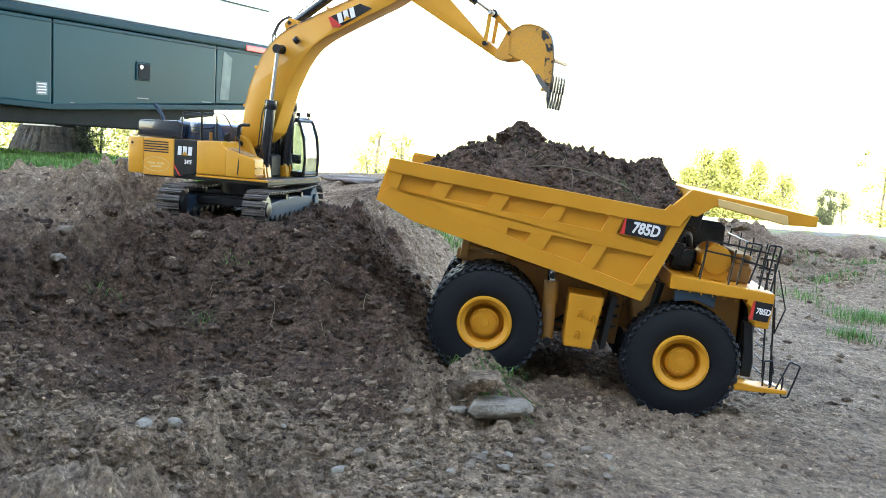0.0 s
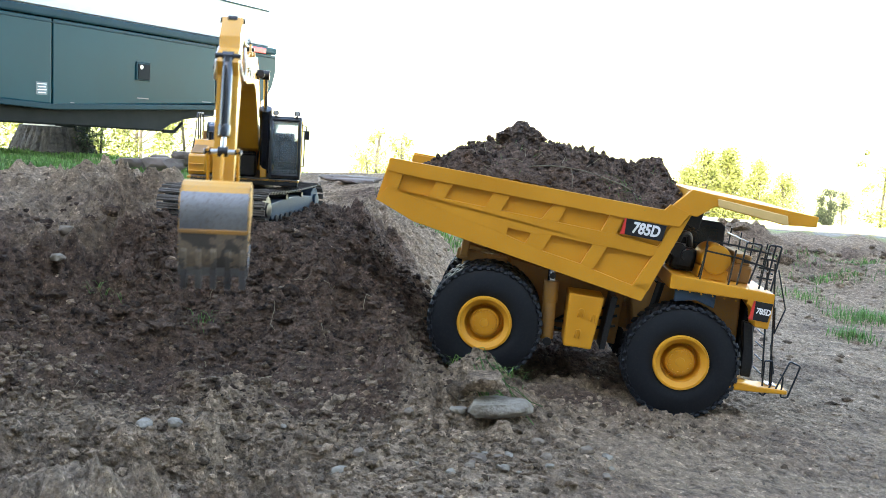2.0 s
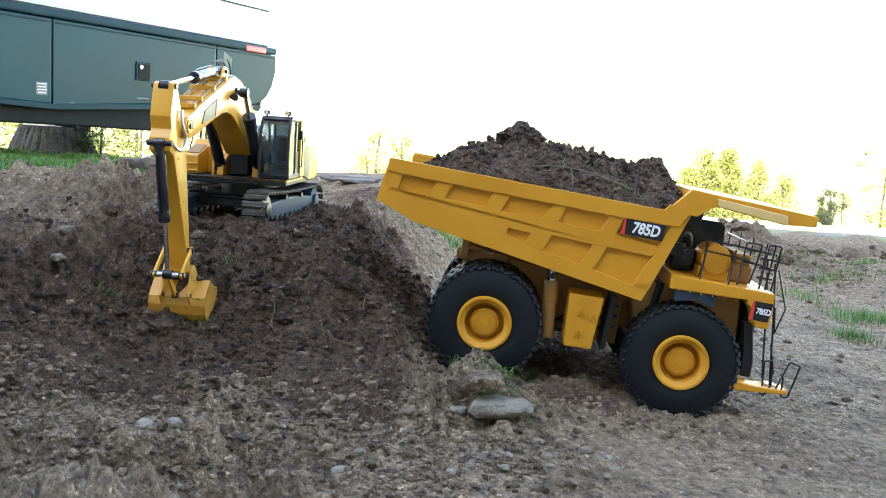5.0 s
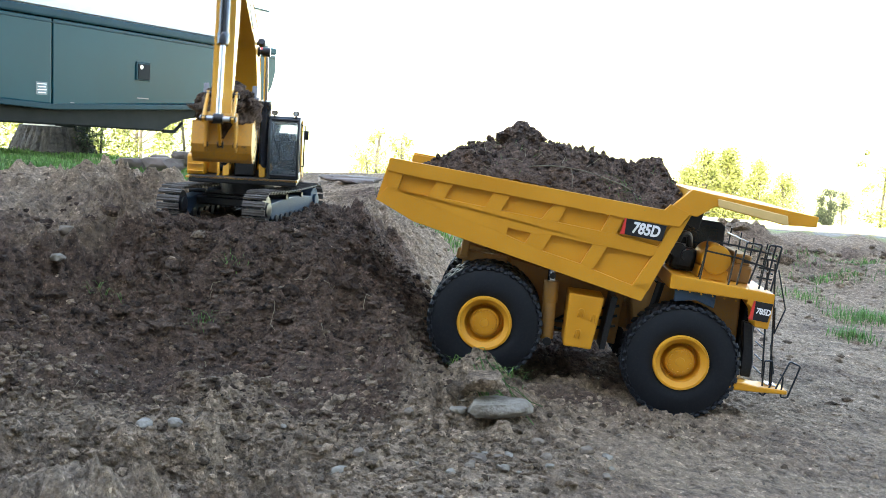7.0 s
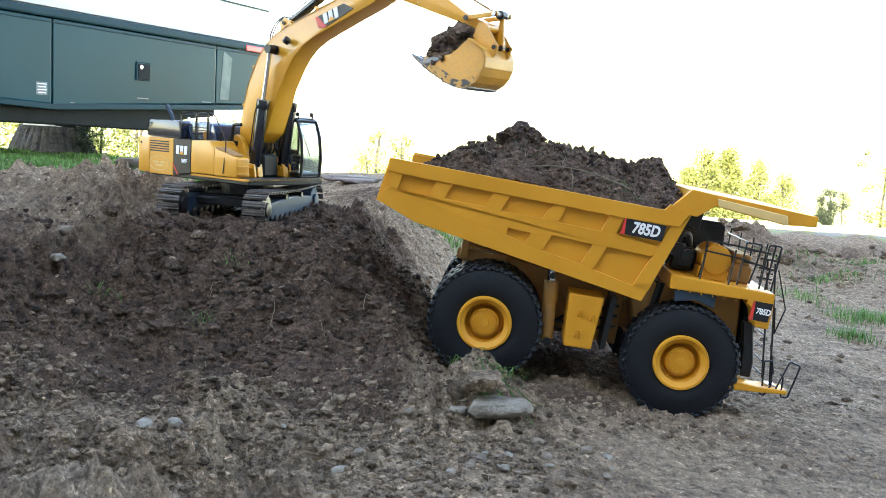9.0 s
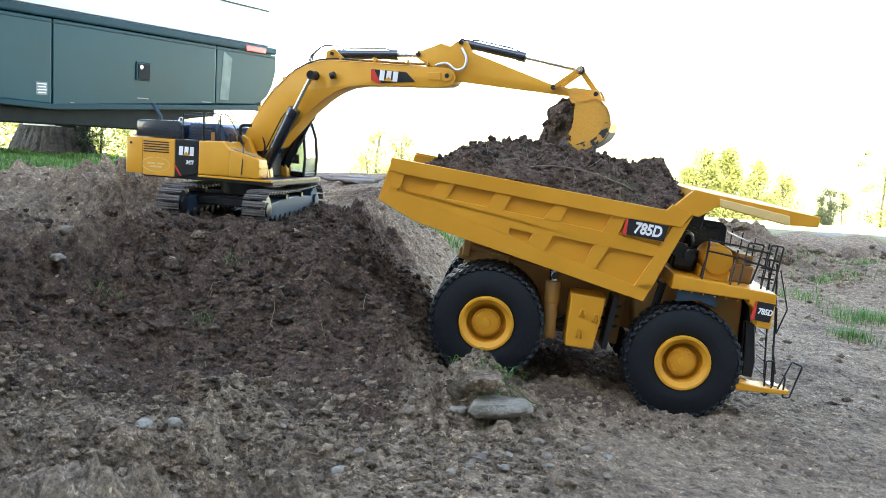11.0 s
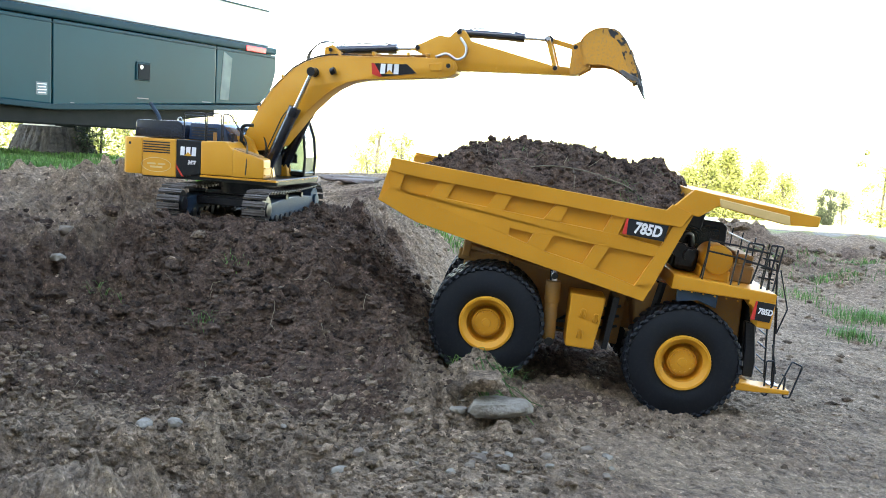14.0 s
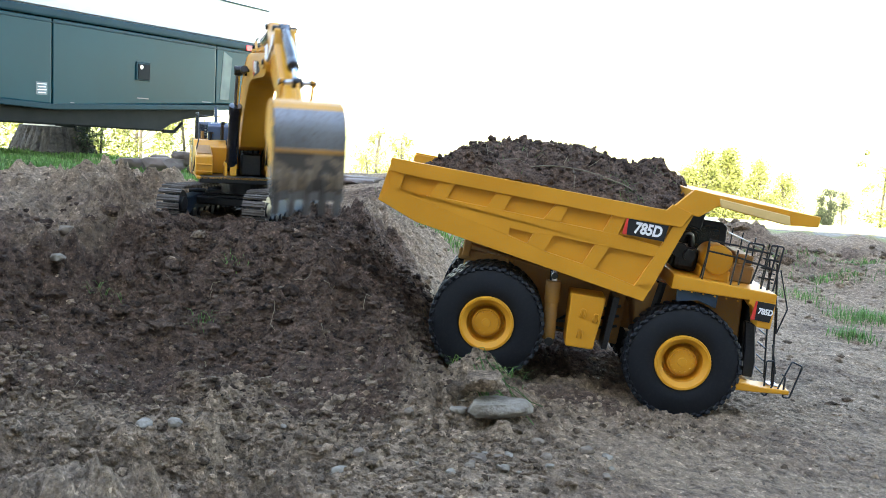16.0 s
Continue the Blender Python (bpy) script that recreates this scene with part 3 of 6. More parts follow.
for k, (sx, sy, sr) in enumerate([(-0.40, 1.205, 0.013), (-0.315, 1.19, 0.011), (0.07, 1.27, 0.014), (0.115, 1.285, 0.010), (0.165, 1.35, 0.010), (0.24, 1.33, 0.011), (0.27, 1.32, 0.009), (0.055, 1.22, 0.010), (-0.255, 1.185, 0.008), (-0.70, 1.62, 0.014), (-0.72, 1.70, 0.018), (-0.1, 1.2, 0.009)]):
    stone(sx, sy, sr, k + 11, STONE if k % 3 else PALE_STONE, "small grey field stone in loose soil", 0.7, 2)
rng_s = np.random.RandomState(31)
for k in range(46):
    sx, sy = (0.13 + 0.07 * rng_s.randn(), 1.30 + 0.06 * rng_s.randn()) if k < 20 else (0.0 + 0.06 * rng_s.randn(), 1.32 + 0.07 * rng_s.randn()) if k < 34 else (rng_s.uniform(-0.6, 0.45), rng_s.uniform(1.14, 1.42))
    stone(sx, sy, 0.004 + 0.007 * rng_s.rand() ** 2, k + 120, (SOIL_PALE, STONE, SOIL_PALE, PALE_STONE)[k % 4], "small dusty stone lying in loose soil", 0.75, 2, sink=0.1, turn=47 * k, stretch=1 + 0.5 * rng_s.rand())
stone(-0.372, 1.338, 0.0135, 40, PALE_STONE, "thin pale stone chip lying on soil", 0.3, 2, turn=20, stretch=1.25, name="stone_chip", sink=-0.2)


# ---- grass and straw ----
def blades(name, spots, h, w, material, label, lean=0.5, seed=0):
    rng = np.random.RandomState(seed)
    verts, faces = [], []
    for x, y, z in spots:
        a, hh, ww = rng.rand() * 6.283, h * (0.5 + 0.8 * rng.rand()), w * (0.7 + 0.6 * rng.rand())
        dx, dy = math.cos(a), math.sin(a)
        ln = hh * lean * (0.3 + rng.rand())
        b = len(verts)
        px, py = -dy * ww, dx * ww
        m = (x + dx * ln * 0.35, y + dy * ln * 0.35, z + hh * 0.6)
        t = (x + dx * ln, y + dy * ln, z + hh * (1 - 0.25 * lean))
        verts += [(x - px, y - py, z - 0.004), (x + px, y + py, z - 0.004), (m[0] + px * 0.7, m[1] + py * 0.7, m[2]), (m[0] - px * 0.7, m[1] - py * 0.7, m[2]), t]
        faces += [(b, b + 1, b + 2, b + 3), (b + 3, b + 2, b + 4)]
    return tagged(merged(name, verts, faces, material, label, "grass"), group="grass tufts in the soil" if name == "grass_tuft" else "")


def patch(cx, cy, rx, ry, n, seed):
    rng = np.random.RandomState(seed)
    x, y = cx + rx * rng.randn(n) * 0.5, cy + ry * rng.randn(n) * 0.5
    return list(zip(x, y, height(x, y)))


def strip(n, seed):
    rng = np.random.RandomState(seed)
    x, y = rng.uniform(-3.6, -0.95, n), rng.uniform(3.3, 6.5, n)
    k = (y + 0.5 * value_noise(x * 4, y * 4, 8) > 3.55)
    x, y = x[k], y[k]
    return list(zip(x, y, height(x, y)))


blades("lawn_strip", strip(34000, 2), 0.032, 0.0028, GRASS, "lush green grass strip beyond the spoil", 0.6, 1)
for k, (gx_, gy_, rx_, ry_, n_) in enumerate([(0.02, 3.0, 0.14, 0.10, 240), (-0.12, 3.2, 0.10, 0.10, 160), (0.1, 3.15, 0.1, 0.1, 140), (1.42, 2.95, 0.12, 0.12, 420), (1.55, 2.85, 0.10, 0.08, 300), (1.2, 2.55, 0.07, 0.06, 180), (1.62, 3.7, 0.16, 0.12, 300), (1.5, 4.1, 0.2, 0.12, 300), (2.0, 4.2, 0.25, 0.2, 500), (1.3, 3.25, 0.12, 0.1, 140)]):
    blades("grass_tuft", patch(gx_, gy_, rx_, ry_, n_, k + 50), 0.034, 0.0013, GRASS, "sparse green grass tuft growing in bare soil", 0.9, k)
for k, (gx_, gy_, n_) in enumerate([(-0.425, 1.60, 26), (-0.40, 1.735, 16), (-0.62, 1.60, 9), (-0.585, 1.60, 8), (0.045, 1.56, 30), (0.125, 1.50, 34)]):
    blades("grass_tuft", patch(gx_, gy_, 0.02, 0.02, n_, k + 80), 0.03, 0.0008, GRASS, "uprooted grass blades in the loose soil", 1.6, k + 30)
blades("straw", [s[:3] for s in crumbs(3400, 9, (-0.9, 1.2), (1.05, 2.6), 0.001, 0.002, lambda x, y: 0.7 + 0 * x)], 0.006, 0.0005, STRAW, "bits of dry straw and root on soil", 5.0, 3)
scatter("bank_clods", crumbs(1500, 91, (0.8, 3.0), (3.5, 5.0), 0.008, 0.045, lambda x, y: 0.5 + 0 * x), SOIL_PALE, "rough brown clods along the bank beyond the yard", "soil clods")


def rootlet(pts, r, seed):
    rng = np.random.RandomState(seed)
    p = [Vector((x, y, at_ground(x, y) + dz)) for x, y, dz in pts]
    fine = [p[i].lerp(p[i + 1], k / 5) + Vector(rng.randn(3) * 0.0015) for i in range(len(p) - 1) for k in range(5)]
    return tagged(part("root", tube(mk(), fine, r, 5), STRAW), "thin pale root lying on the spoil", "root", "roots in the spoil")


rng0 = np.random.RandomState(5)
for k in range(44):
    cx, cy, a, ln = rng0.uniform(-0.85, 0.05), rng0.uniform(1.15, 1.8), rng0.rand() * 6.28, rng0.uniform(0.006, 0.028)
    rootlet([(cx, cy, 0.002), (cx + ln * math.cos(a), cy + ln * math.sin(a), 0.006), (cx + 1.7 * ln * math.cos(a + 0.4), cy + 1.7 * ln * math.sin(a + 0.4), 0.001)], 0.0006, k)


droop = mk()
rng1 = np.random.RandomState(77)
for k in range(22):
    ax, ay, a, ln = 0.055 + 0.05 * rng1.rand(), 1.485 + 0.02 * rng1.randn(), rng1.uniform(-1.3, 0.15), rng1.uniform(0.03, 0.085)
    tube(droop, [(ax + ln * f * math.cos(a), ay + ln * f * math.sin(a), at_ground(ax + ln * f * math.cos(a), ay + ln * f * math.sin(a)) + 0.004 + 0.03 * f * (1 - f)) for f in (0, 0.25, 0.5, 0.75, 1)], 0.0007, 5)
tagged(part("grass_tuft", droop, GRASS), "uprooted grass blades drooping over the mound", "grass", "grass tufts in the soil")


# ---- far plants ----
def leaf_cloud(name, centres, n, size, material, parent, seed, label=""):
    rng = np.random.RandomState(seed)
    verts, faces = [], []
    for _ in range(n):
        cx, cy, cz, r = centres[rng.randint(len(centres))]
        d = rng.randn(3)
        d = d / np.linalg.norm(d) * r * rng.rand() ** 0.4
        c = np.array([cx, cy, cz]) + d
        u, v = rng.randn(3), rng.randn(3)
        u, v = u / np.linalg.norm(u) * size, v / np.linalg.norm(v) * size * 0.6
        b = len(verts)
        verts += [tuple(c - u), tuple(c + v), tuple(c + u), tuple(c - v)]
        faces.append((b, b + 1, b + 2, b + 3))
    me = bpy.data.meshes.new(name)
    me.from_pydata(verts, [], faces)
    me.materials.append(material)
    ob = new(name, me)
    ob.parent = parent
    return ob


def tree(x, y, h, w, material, seed, label, pointed=False, n=1600, bare=0.15, name="tree"):
    rng = np.random.RandomState(seed)
    z = at_ground(x, y)
    e = thing(name, pose(x, y, z), label, name, "shrubs beyond the yard" if name == "shrub" else "trees beyond the yard")
    tr = mk()
    tube(tr, [(0, 0, -0.1), (0.02 * h * rng.randn(), 0, h * 0.45), (0.03 * h * rng.randn(), 0, h * 0.9)], h * 0.018, 7)
    cl = []
    for k in range(70 if pointed else 26):
        f = bare + (1 - bare) * rng.rand()
        rr = w * 0.5 * ((1.05 - f) if pointed else math.sqrt(max(0.1, 1 - (2 * f - 0.95) ** 2)))
        a = rng.rand() * 6.28
        q = rr * (0.3 + 0.7 * rng.rand())
        p = (q * math.cos(a), q * math.sin(a), f * h)
        cl.append((*p, w * (0.10 + 0.10 * rng.rand())))
        if k % 2 == 0:
            tube(tr, [(0, 0, f * h * 0.7), p], h * 0.005, 5)
    part("trunk", tr, BARK, e, "", True)
    leaf_cloud("crown", cl, n, h * 0.022, material, e, seed)
    return e


for k, (tx, ty, th, tw) in enumerate([(-8.2, 20, 2.0, 2.0), (-7.0, 20.5, 1.9, 1.8), (-8.8, 21, 1.9, 2.0), (-7.6, 22, 2.2, 2.0), (-6.5, 22, 1.8, 1.8), (-10.2, 22, 2.4, 2.3), (-5.6, 23, 1.7, 1.4), (-11.8, 23, 2.4, 2.4)]):
    tree(tx, ty, th, tw, LEAF_BRIGHT, k + 3, "sunlit yellow-green spring shrub on the lawn", n=1500, bare=0.02, name="shrub")
for k, (tx, ty, th, tw) in enumerate([(-4.9, 62, 4.6, 3.6), (-3.4, 64, 4.3, 3.0), (-6.3, 66, 2.8, 1.8), (-2.2, 65, 3.0, 2.2), (-5.6, 63, 3.2, 2.4)]):
    tree(tx, ty, th, tw, LEAF_BRIGHT, k + 13, "sunlit pale young tree far down the slope", n=1000, bare=0.06)
for k, (tx, ty, th, tw) in enumerate([(32.0, 112, 8.2, 8.6), (35.2, 114, 8.8, 8.2), (38.6, 112, 7.4, 7.2), (42.2, 113, 6.0, 7.4), (30.2, 114, 6.2, 6.2), (33.8, 117, 7.0, 7.8), (37.0, 117, 6.6, 7.6)]):
    tree(tx, ty, th, tw, LEAF_BRIGHT, k + 23, "slender green conifer on the far lawn", True, 4200, 0.05)
tree(24.7, 58, 2.3, 2.3, LEAF_DARK, 41, "dark green rounded shrub on the far lawn", n=7000, bare=0.02, name="shrub")
for k, (tx, ty, th, tw) in enumerate([(42.6, 88, 6.2, 4.8), (45.6, 89, 7.4, 5.2), (48.8, 90, 6.8, 5.0), (40.6, 92, 3.6, 4), (51, 90, 6.0, 5)]):
    tree(tx, ty, th, tw, LEAF_BRIGHT, k + 51, "sunlit yellow-green tree on the far lawn", n=1300, bare=0.05)


def snag(x, y, h, seed):
    rng = np.random.RandomState(seed)
    e = thing("bare_tree", pose(x, y, at_ground(x, y)), "pale bare tree trunk with broken limbs", "tree")
    b = mk()
    tube(b, [(0, 0, -0.2), (0.03 * h, 0, h * 0.4), (0.0, 0, h * 0.75), (0.03 * h, 0, h)], h * 0.035, 8)
    part("trunk", b, CUT_WOOD, e, "", True)
    for k in range(6):
        f, a = 0.4 + 0.55 * rng.rand(), (1 if k % 2 else -1)
        q = mk()
        tube(q, [(0, 0, f * h), (a * 0.08 * h, 0, f * h + 0.04 * h), (a * 0.16 * h, 0, f * h + 0.14 * h)], h * 0.012, 6)
        part("limb", q, CUT_WOOD, e, "", True)
    leaf_cloud("leaves", [(0, 0, h, h * 0.08), (0.1 * h, 0, h * 1.18, h * 0.05)], 60, h * 0.03, LEAF_BRIGHT, e, 3)


snag(25.9, 57, 4.0, 2)


def sapling(x, y, h):
    e = thing("sapling", pose(x, y, at_ground(x, y)), "thin bare sapling beside the stump", "sapling")
    b = mk()
    tube(b, [(0, 0, -0.05), (0.02, 0, h * 0.5), (0.07, 0, h)], 0.012, 6)
    tube(b, [(0.02, 0, h * 0.45), (0.16, 0, h * 0.75)], 0.006, 5)
    tube(b, [(0.03, 0, h * 0.6), (-0.1, 0, h * 0.85)], 0.006, 5)
    part("stem", b, BARK, e)
    leaf_cloud("leaves", [(0, 0, h * 0.15, 0.18), (-0.12, 0, h * 0.25, 0.2), (0.1, 0, h * 0.6, 0.15)], 420, 0.02, LEAF_BRIGHT, e, 9)


sapling(-3.05, 7.9, 0.95)


def stump():
    x, y = -3.47, 7.9
    e = thing("tree_stump", pose(x, y, at_ground(x, y)), "broad cut tree stump with furrowed grey bark", "tree stump")
    b = mk()
    rings = []
    for zi, (zz, rr) in enumerate([(-0.1, 0.44), (0.02, 0.385), (0.1, 0.345), (0.2, 0.30), (0.28, 0.262), (0.31, 0.25)]):
        ring = []
        for k in range(90):
            a = 2 * math.pi * k / 90
            r = rr * (1 + 0.03 * math.sin(a * 4 + 1) + 0.05 * math.sin(a * 7) * max(0, 0.15 - zz) * 5) + 0.012 * (1 if k % 3 else -1) * (0.6 + noise.noise((k * 0.7, zi * 0.6, 1)))
            ring.append(b.verts.new((r * math.cos(a), r * math.sin(a), zz)))
        rings.append(ring)
    for p, q in zip(rings, rings[1:]):
        for k in range(90):
            b.faces.new((p[k], p[(k + 1) % 90], q[(k + 1) % 90], q[k]))
    b.faces.new(rings[-1])
    part("bark", b, BARK, e)
    c = mk()
    lathe(c, [(0, 0), (0.235, 0), (0.23, 0.012), (0, 0.015)], 48, Matrix.Translation((0, 0, 0.308)) @ Matrix.Rotation(radians(90), 4, "X"))
    part("cut_face", c, CUT_WOOD, e, "pale weathered cut face")
    d = mk()
    lathe(d, [(0.17, -0.01), (0.16, 0.25), (0.15, 0.6), (0, 0.6)], 24, Matrix.Translation((-0.12, 0.1, 0.31)) @ Matrix.Rotation(radians(90), 4, "X"))
    part("leader", d, CUT_WOOD, e, "pale debarked upper trunk")


stump()
ivy = thing("ivy", pose(-3.13, 7.75, at_ground(-3.13, 7.75)), "leafy green climber at the foot of the stump", "climbing plant")
leaf_cloud("leaves", [(0, 0, 0.1, 0.1), (0.02, 0, 0.22, 0.09), (-0.03, 0, 0.3, 0.06)], 500, 0.018, LEAF_DARK, ivy, 4)
leaf_cloud("stems", [(0, 0, 0.1, 0.08)], 40, 0.03, BARK, ivy, 5)

# flagstones stacked behind the excavator, and slabs at the edge of the yard
for k, (sx, sy, sr, st, lz, tu) in enumerate((a_, b_, c_ * 0.62, d_, e_ * 0.55, f_) for a_, b_, c_, d_, e_, f_ in [(-1.42, 4.55, 0.10, 1.7, 0.0, 12), (-1.22, 4.5, 0.085, 1.5, 0.0, -20), (-1.33, 4.6, 0.10, 1.4, 0.06, 25), (-1.12, 4.45, 0.06, 1.3, 0.0, 5), (-1.05, 4.55, 0.07, 1.4, 0.03, -15), (-1.60, 4.6, 0.09, 1.6, 0.0, 3), (-0.92, 4.5, 0.06, 1.4, 0.0, 20), (-1.5, 4.7, 0.07, 1.2, 0.05, 60)]):
    stone(sx, sy, sr, k + 70, SLATE, "rough pinkish-brown flagstone in a loose stack", 0.8, 3, turn=tu, stretch=st, name="flagstone", lift=lz + 0.02)
for k, (sx, sy, sr, st) in enumerate([(-0.48, 4.5, 0.075, 1.9), (-0.25, 4.45, 0.07, 1.7), (-0.42, 4.2, 0.06, 1.6)]):
    stone(sx, sy, sr, k + 90, SLATE, "flat grey-brown flagstone at the yard's edge", 0.3, 3, stretch=st, name="flagstone", turn=10 * k)

# gravel path far behind the bank, and an unseen wall added to keep the sun off the yard
tagged(part("gravel_path", box(mk(), (3.4, 6.6, at_ground(3.4, 6.6) + 0.004), (5.5, 0.8, 0.05), 0.02), PALE_STONE), "pale gravel strip along the lawn", "path", kind="structure")
shade_blocker = tagged(part("wall_house", box(mk(), (0, -6.2, 4.2), (46, 0.3, 9.4), 0.0), SHADE_WALL), "plain unseen wall added to shade the yard", "wall", kind="structure")


# ---- the parked motorhome ----
def motorhome():
    p0, p1 = Vector((-2.25, 5.12, 0)), Vector((-1.41, 7.0, 0))
    d = (p1 - p0).normalized()
    m = Matrix.Translation((p0.x, p0.y, 0)) @ Matrix.Rotation(math.atan2(d.y, d.x), 4, "Z")
    L = (p1 - p0).length
    e = thing("motorhome", m, "dark green and white parked motorhome with storage doors", "motorhome")
    # local x along the side to the rear, -y towards the yard... side face at y = 0
    top, low = 1.024, 0.487
    def skirt(x0, x1, lowl, lowr, name, curve=None):
        b = mk()
        pts = [(x0, lowl), (x1, lowr), (x1, top - 0.055), (x0, top - 0.055)]
        if curve:
            pts = [(x0, lowl)] + curve + [(x0, top - 0.055)]
        prism(b, pts, 0.0, 0.05, 0.006, 2)
        return part(name, b, GREEN_RV, e)
    skirt(-2.6, -0.006, 0.60, low + 0.012, "storage_door")
    door = skirt(0.006, 1.42, low + 0.006, 0.568, "storage_door")
    end = L + 0.07
    cap = [(end - 0.26, 0.585), (end - 0.17, 0.605), (end - 0.09, 0.655), (end - 0.035, 0.725), (end + 0.005, 0.82), (end + 0.015, 0.89), (end + 0.005, top - 0.055)]
    skirt(1.43, end, 0.570, 0.6, "rear_cap", cap)
    b = mk()
    box(b, ((end - 2.6) / 2, 0.02, top - 0.026), (end + 2.6, 0.07, 0.05), 0.012, None, 2)
    part("belt_trim", b, GREY_TRIM, e, "dull grey moulding")
    b = mk()
    box(b, ((end - 2.6) / 2, 0.012, top - 0.075), (end + 2.6, 0.03, 0.008), 0.002)
    part("pinstripe", b, GREY_TRIM, e)
    b = mk()
    prism(b, [(-2.6, 0.575), (0, low - 0.02), (end - 0.22, 0.545), (end - 0.15, 0.575), (end - 0.22, 0.582), (0, low + 0.012), (-2.6, 0.60)], -0.012, 0.03, 0.003)
    part("lower_rail", b, GREY_TRIM, e)
    b = mk()
    prism(b, [(-2.6, 0.42), (0.3, 0.375), (0.95, 0.36), (1.05, 0.41), (1.2, 0.45), (1.5, 0.48), (1.5, 0.56), (-2.6, 0.6)], 0.06, 1.6, 0.01)
    part("underbody", b, UNDER, e)
    b = mk()
    rod(b, (0.12, 0.10, 0.395), (0.26, 0.12, 0.385), 0.022, 16)
    tube(b, [(0.24, 0.1, 0.42), (0.27, 0.1, 0.35), (0.31, 0.1, 0.345)], 0.008, 6)
    part("pipe_end", b, UNDER, e)
    b = mk()
    tube(b, [(0.95, 0.1, 0.40), (1.02, 0.1, 0.36), (1.12, 0.1, 0.36), (1.2, 0.1, 0.42)], 0.012, 6)
    part("hanger", b, UNDER, e)
    b = mk()
    box(b, ((end - 2.6) / 2, 0.9, top + 1.0), (end + 2.6, 1.78, 2.0), 0.05, None, 2)
    part("upper_body", b, WHITE_RV, e, "white siding")
    for zz in (1.29,):
        b = mk()
        box(b, ((end - 2.6) / 2 + 0.0, 0.006, zz), (end + 2.4, 0.02, 0.008), 0.002)
        part("siding_seam", b, GREY_TRIM, e)
    b = mk()
    box(b, ((end - 2.6) / 2, 0.9, 0.74), (end + 2.5, 1.66, 0.40), 0.02)
    part("inner_body", b, UNDER, e)
    # latch, marker lamp, label and scuffs, on their places along the side
    b = mk()
    box(b, (0.705, -0.004, 0.735), (0.125, 0.010, 0.115), 0.02, None, 3)
    lt = part("latch", b, GREY_TRIM, door, "chromed recessed paddle latch")
    b = mk()
    box(b, (0.708, -0.008, 0.732), (0.105, 0.010, 0.095), 0.012, None, 2)
    part("latch_paddle", b, UNDER, door)
    b = mk()
    rod(b, (0.68, -0.017, 0.760), (0.68, -0.010, 0.760), 0.012, 12)
    part("lock", b, CHROME, door)
    b = mk()
    box(b, (end - 0.27, -0.012, top - 0.035), (0.24, 0.02, 0.042), 0.006, None, 2)
    part("marker_lamp", b, REDLENS, e, "red rear marker lamp")
    b = mk()
    box(b, (-0.075, -0.0015, 0.58), (0.075, 0.003, 0.07), 0.0)
    lab = part("label_plate", b, LABEL_GREY, e)
    for k in range(4):
        b = mk()
        box(b, (-0.075, -0.004, 0.605 - 0.016 * k), (0.06 - 0.012 * (k % 2), 0.003, 0.005), 0.0)
        part("label_line", b, WHITE_RV, lab)
    for sx, sz, sw, sh in ((0.71, 0.567, 0.10, 0.007), (0.14, 0.512, 0.03, 0.005), (1.33, 0.575, 0.10, 0.007)):
        b = mk()
        box(b, (sx, -0.001, sz), (sw, 0.003, sh), 0.0)
        part("scuff", b, LABEL_GREY, door)
    b = mk()
    prism(b, [(1.47, 0.60), (1.57, 0.60), (1.60, 0.90), (1.50, 0.94)], -0.003, 0.004, 0.001)
    part("repair_patch", b, SCUFF, e, "bare scuffed filler patch")
    for wx in (-1.6,):
        w = mk()
        lathe(w, [(0.2, -0.1), (0.36, -0.09), (0.38, -0.05), (0.38, 0.08), (0.36, 0.1), (0.0, 0.1)], 32, Matrix.Translation((wx, 0.35, at_ground(-2.9, 3.6) + 0.33)))
        part("wheel", w, RUBBER, e, "", True)
    return e


motorhome()


# ---- the haul truck ----
TRUCK = Matrix(((0.9897, 0.0720, 0.1238, 0.0897), (-0.0715, 0.9974, -0.0089, 1.8429), (-0.1241, -0.0000, 0.9923, 0.0368), (0, 0, 0, 1)))
BASE = 0.3685   # wheelbase
WR = 0.108      # tyre radius


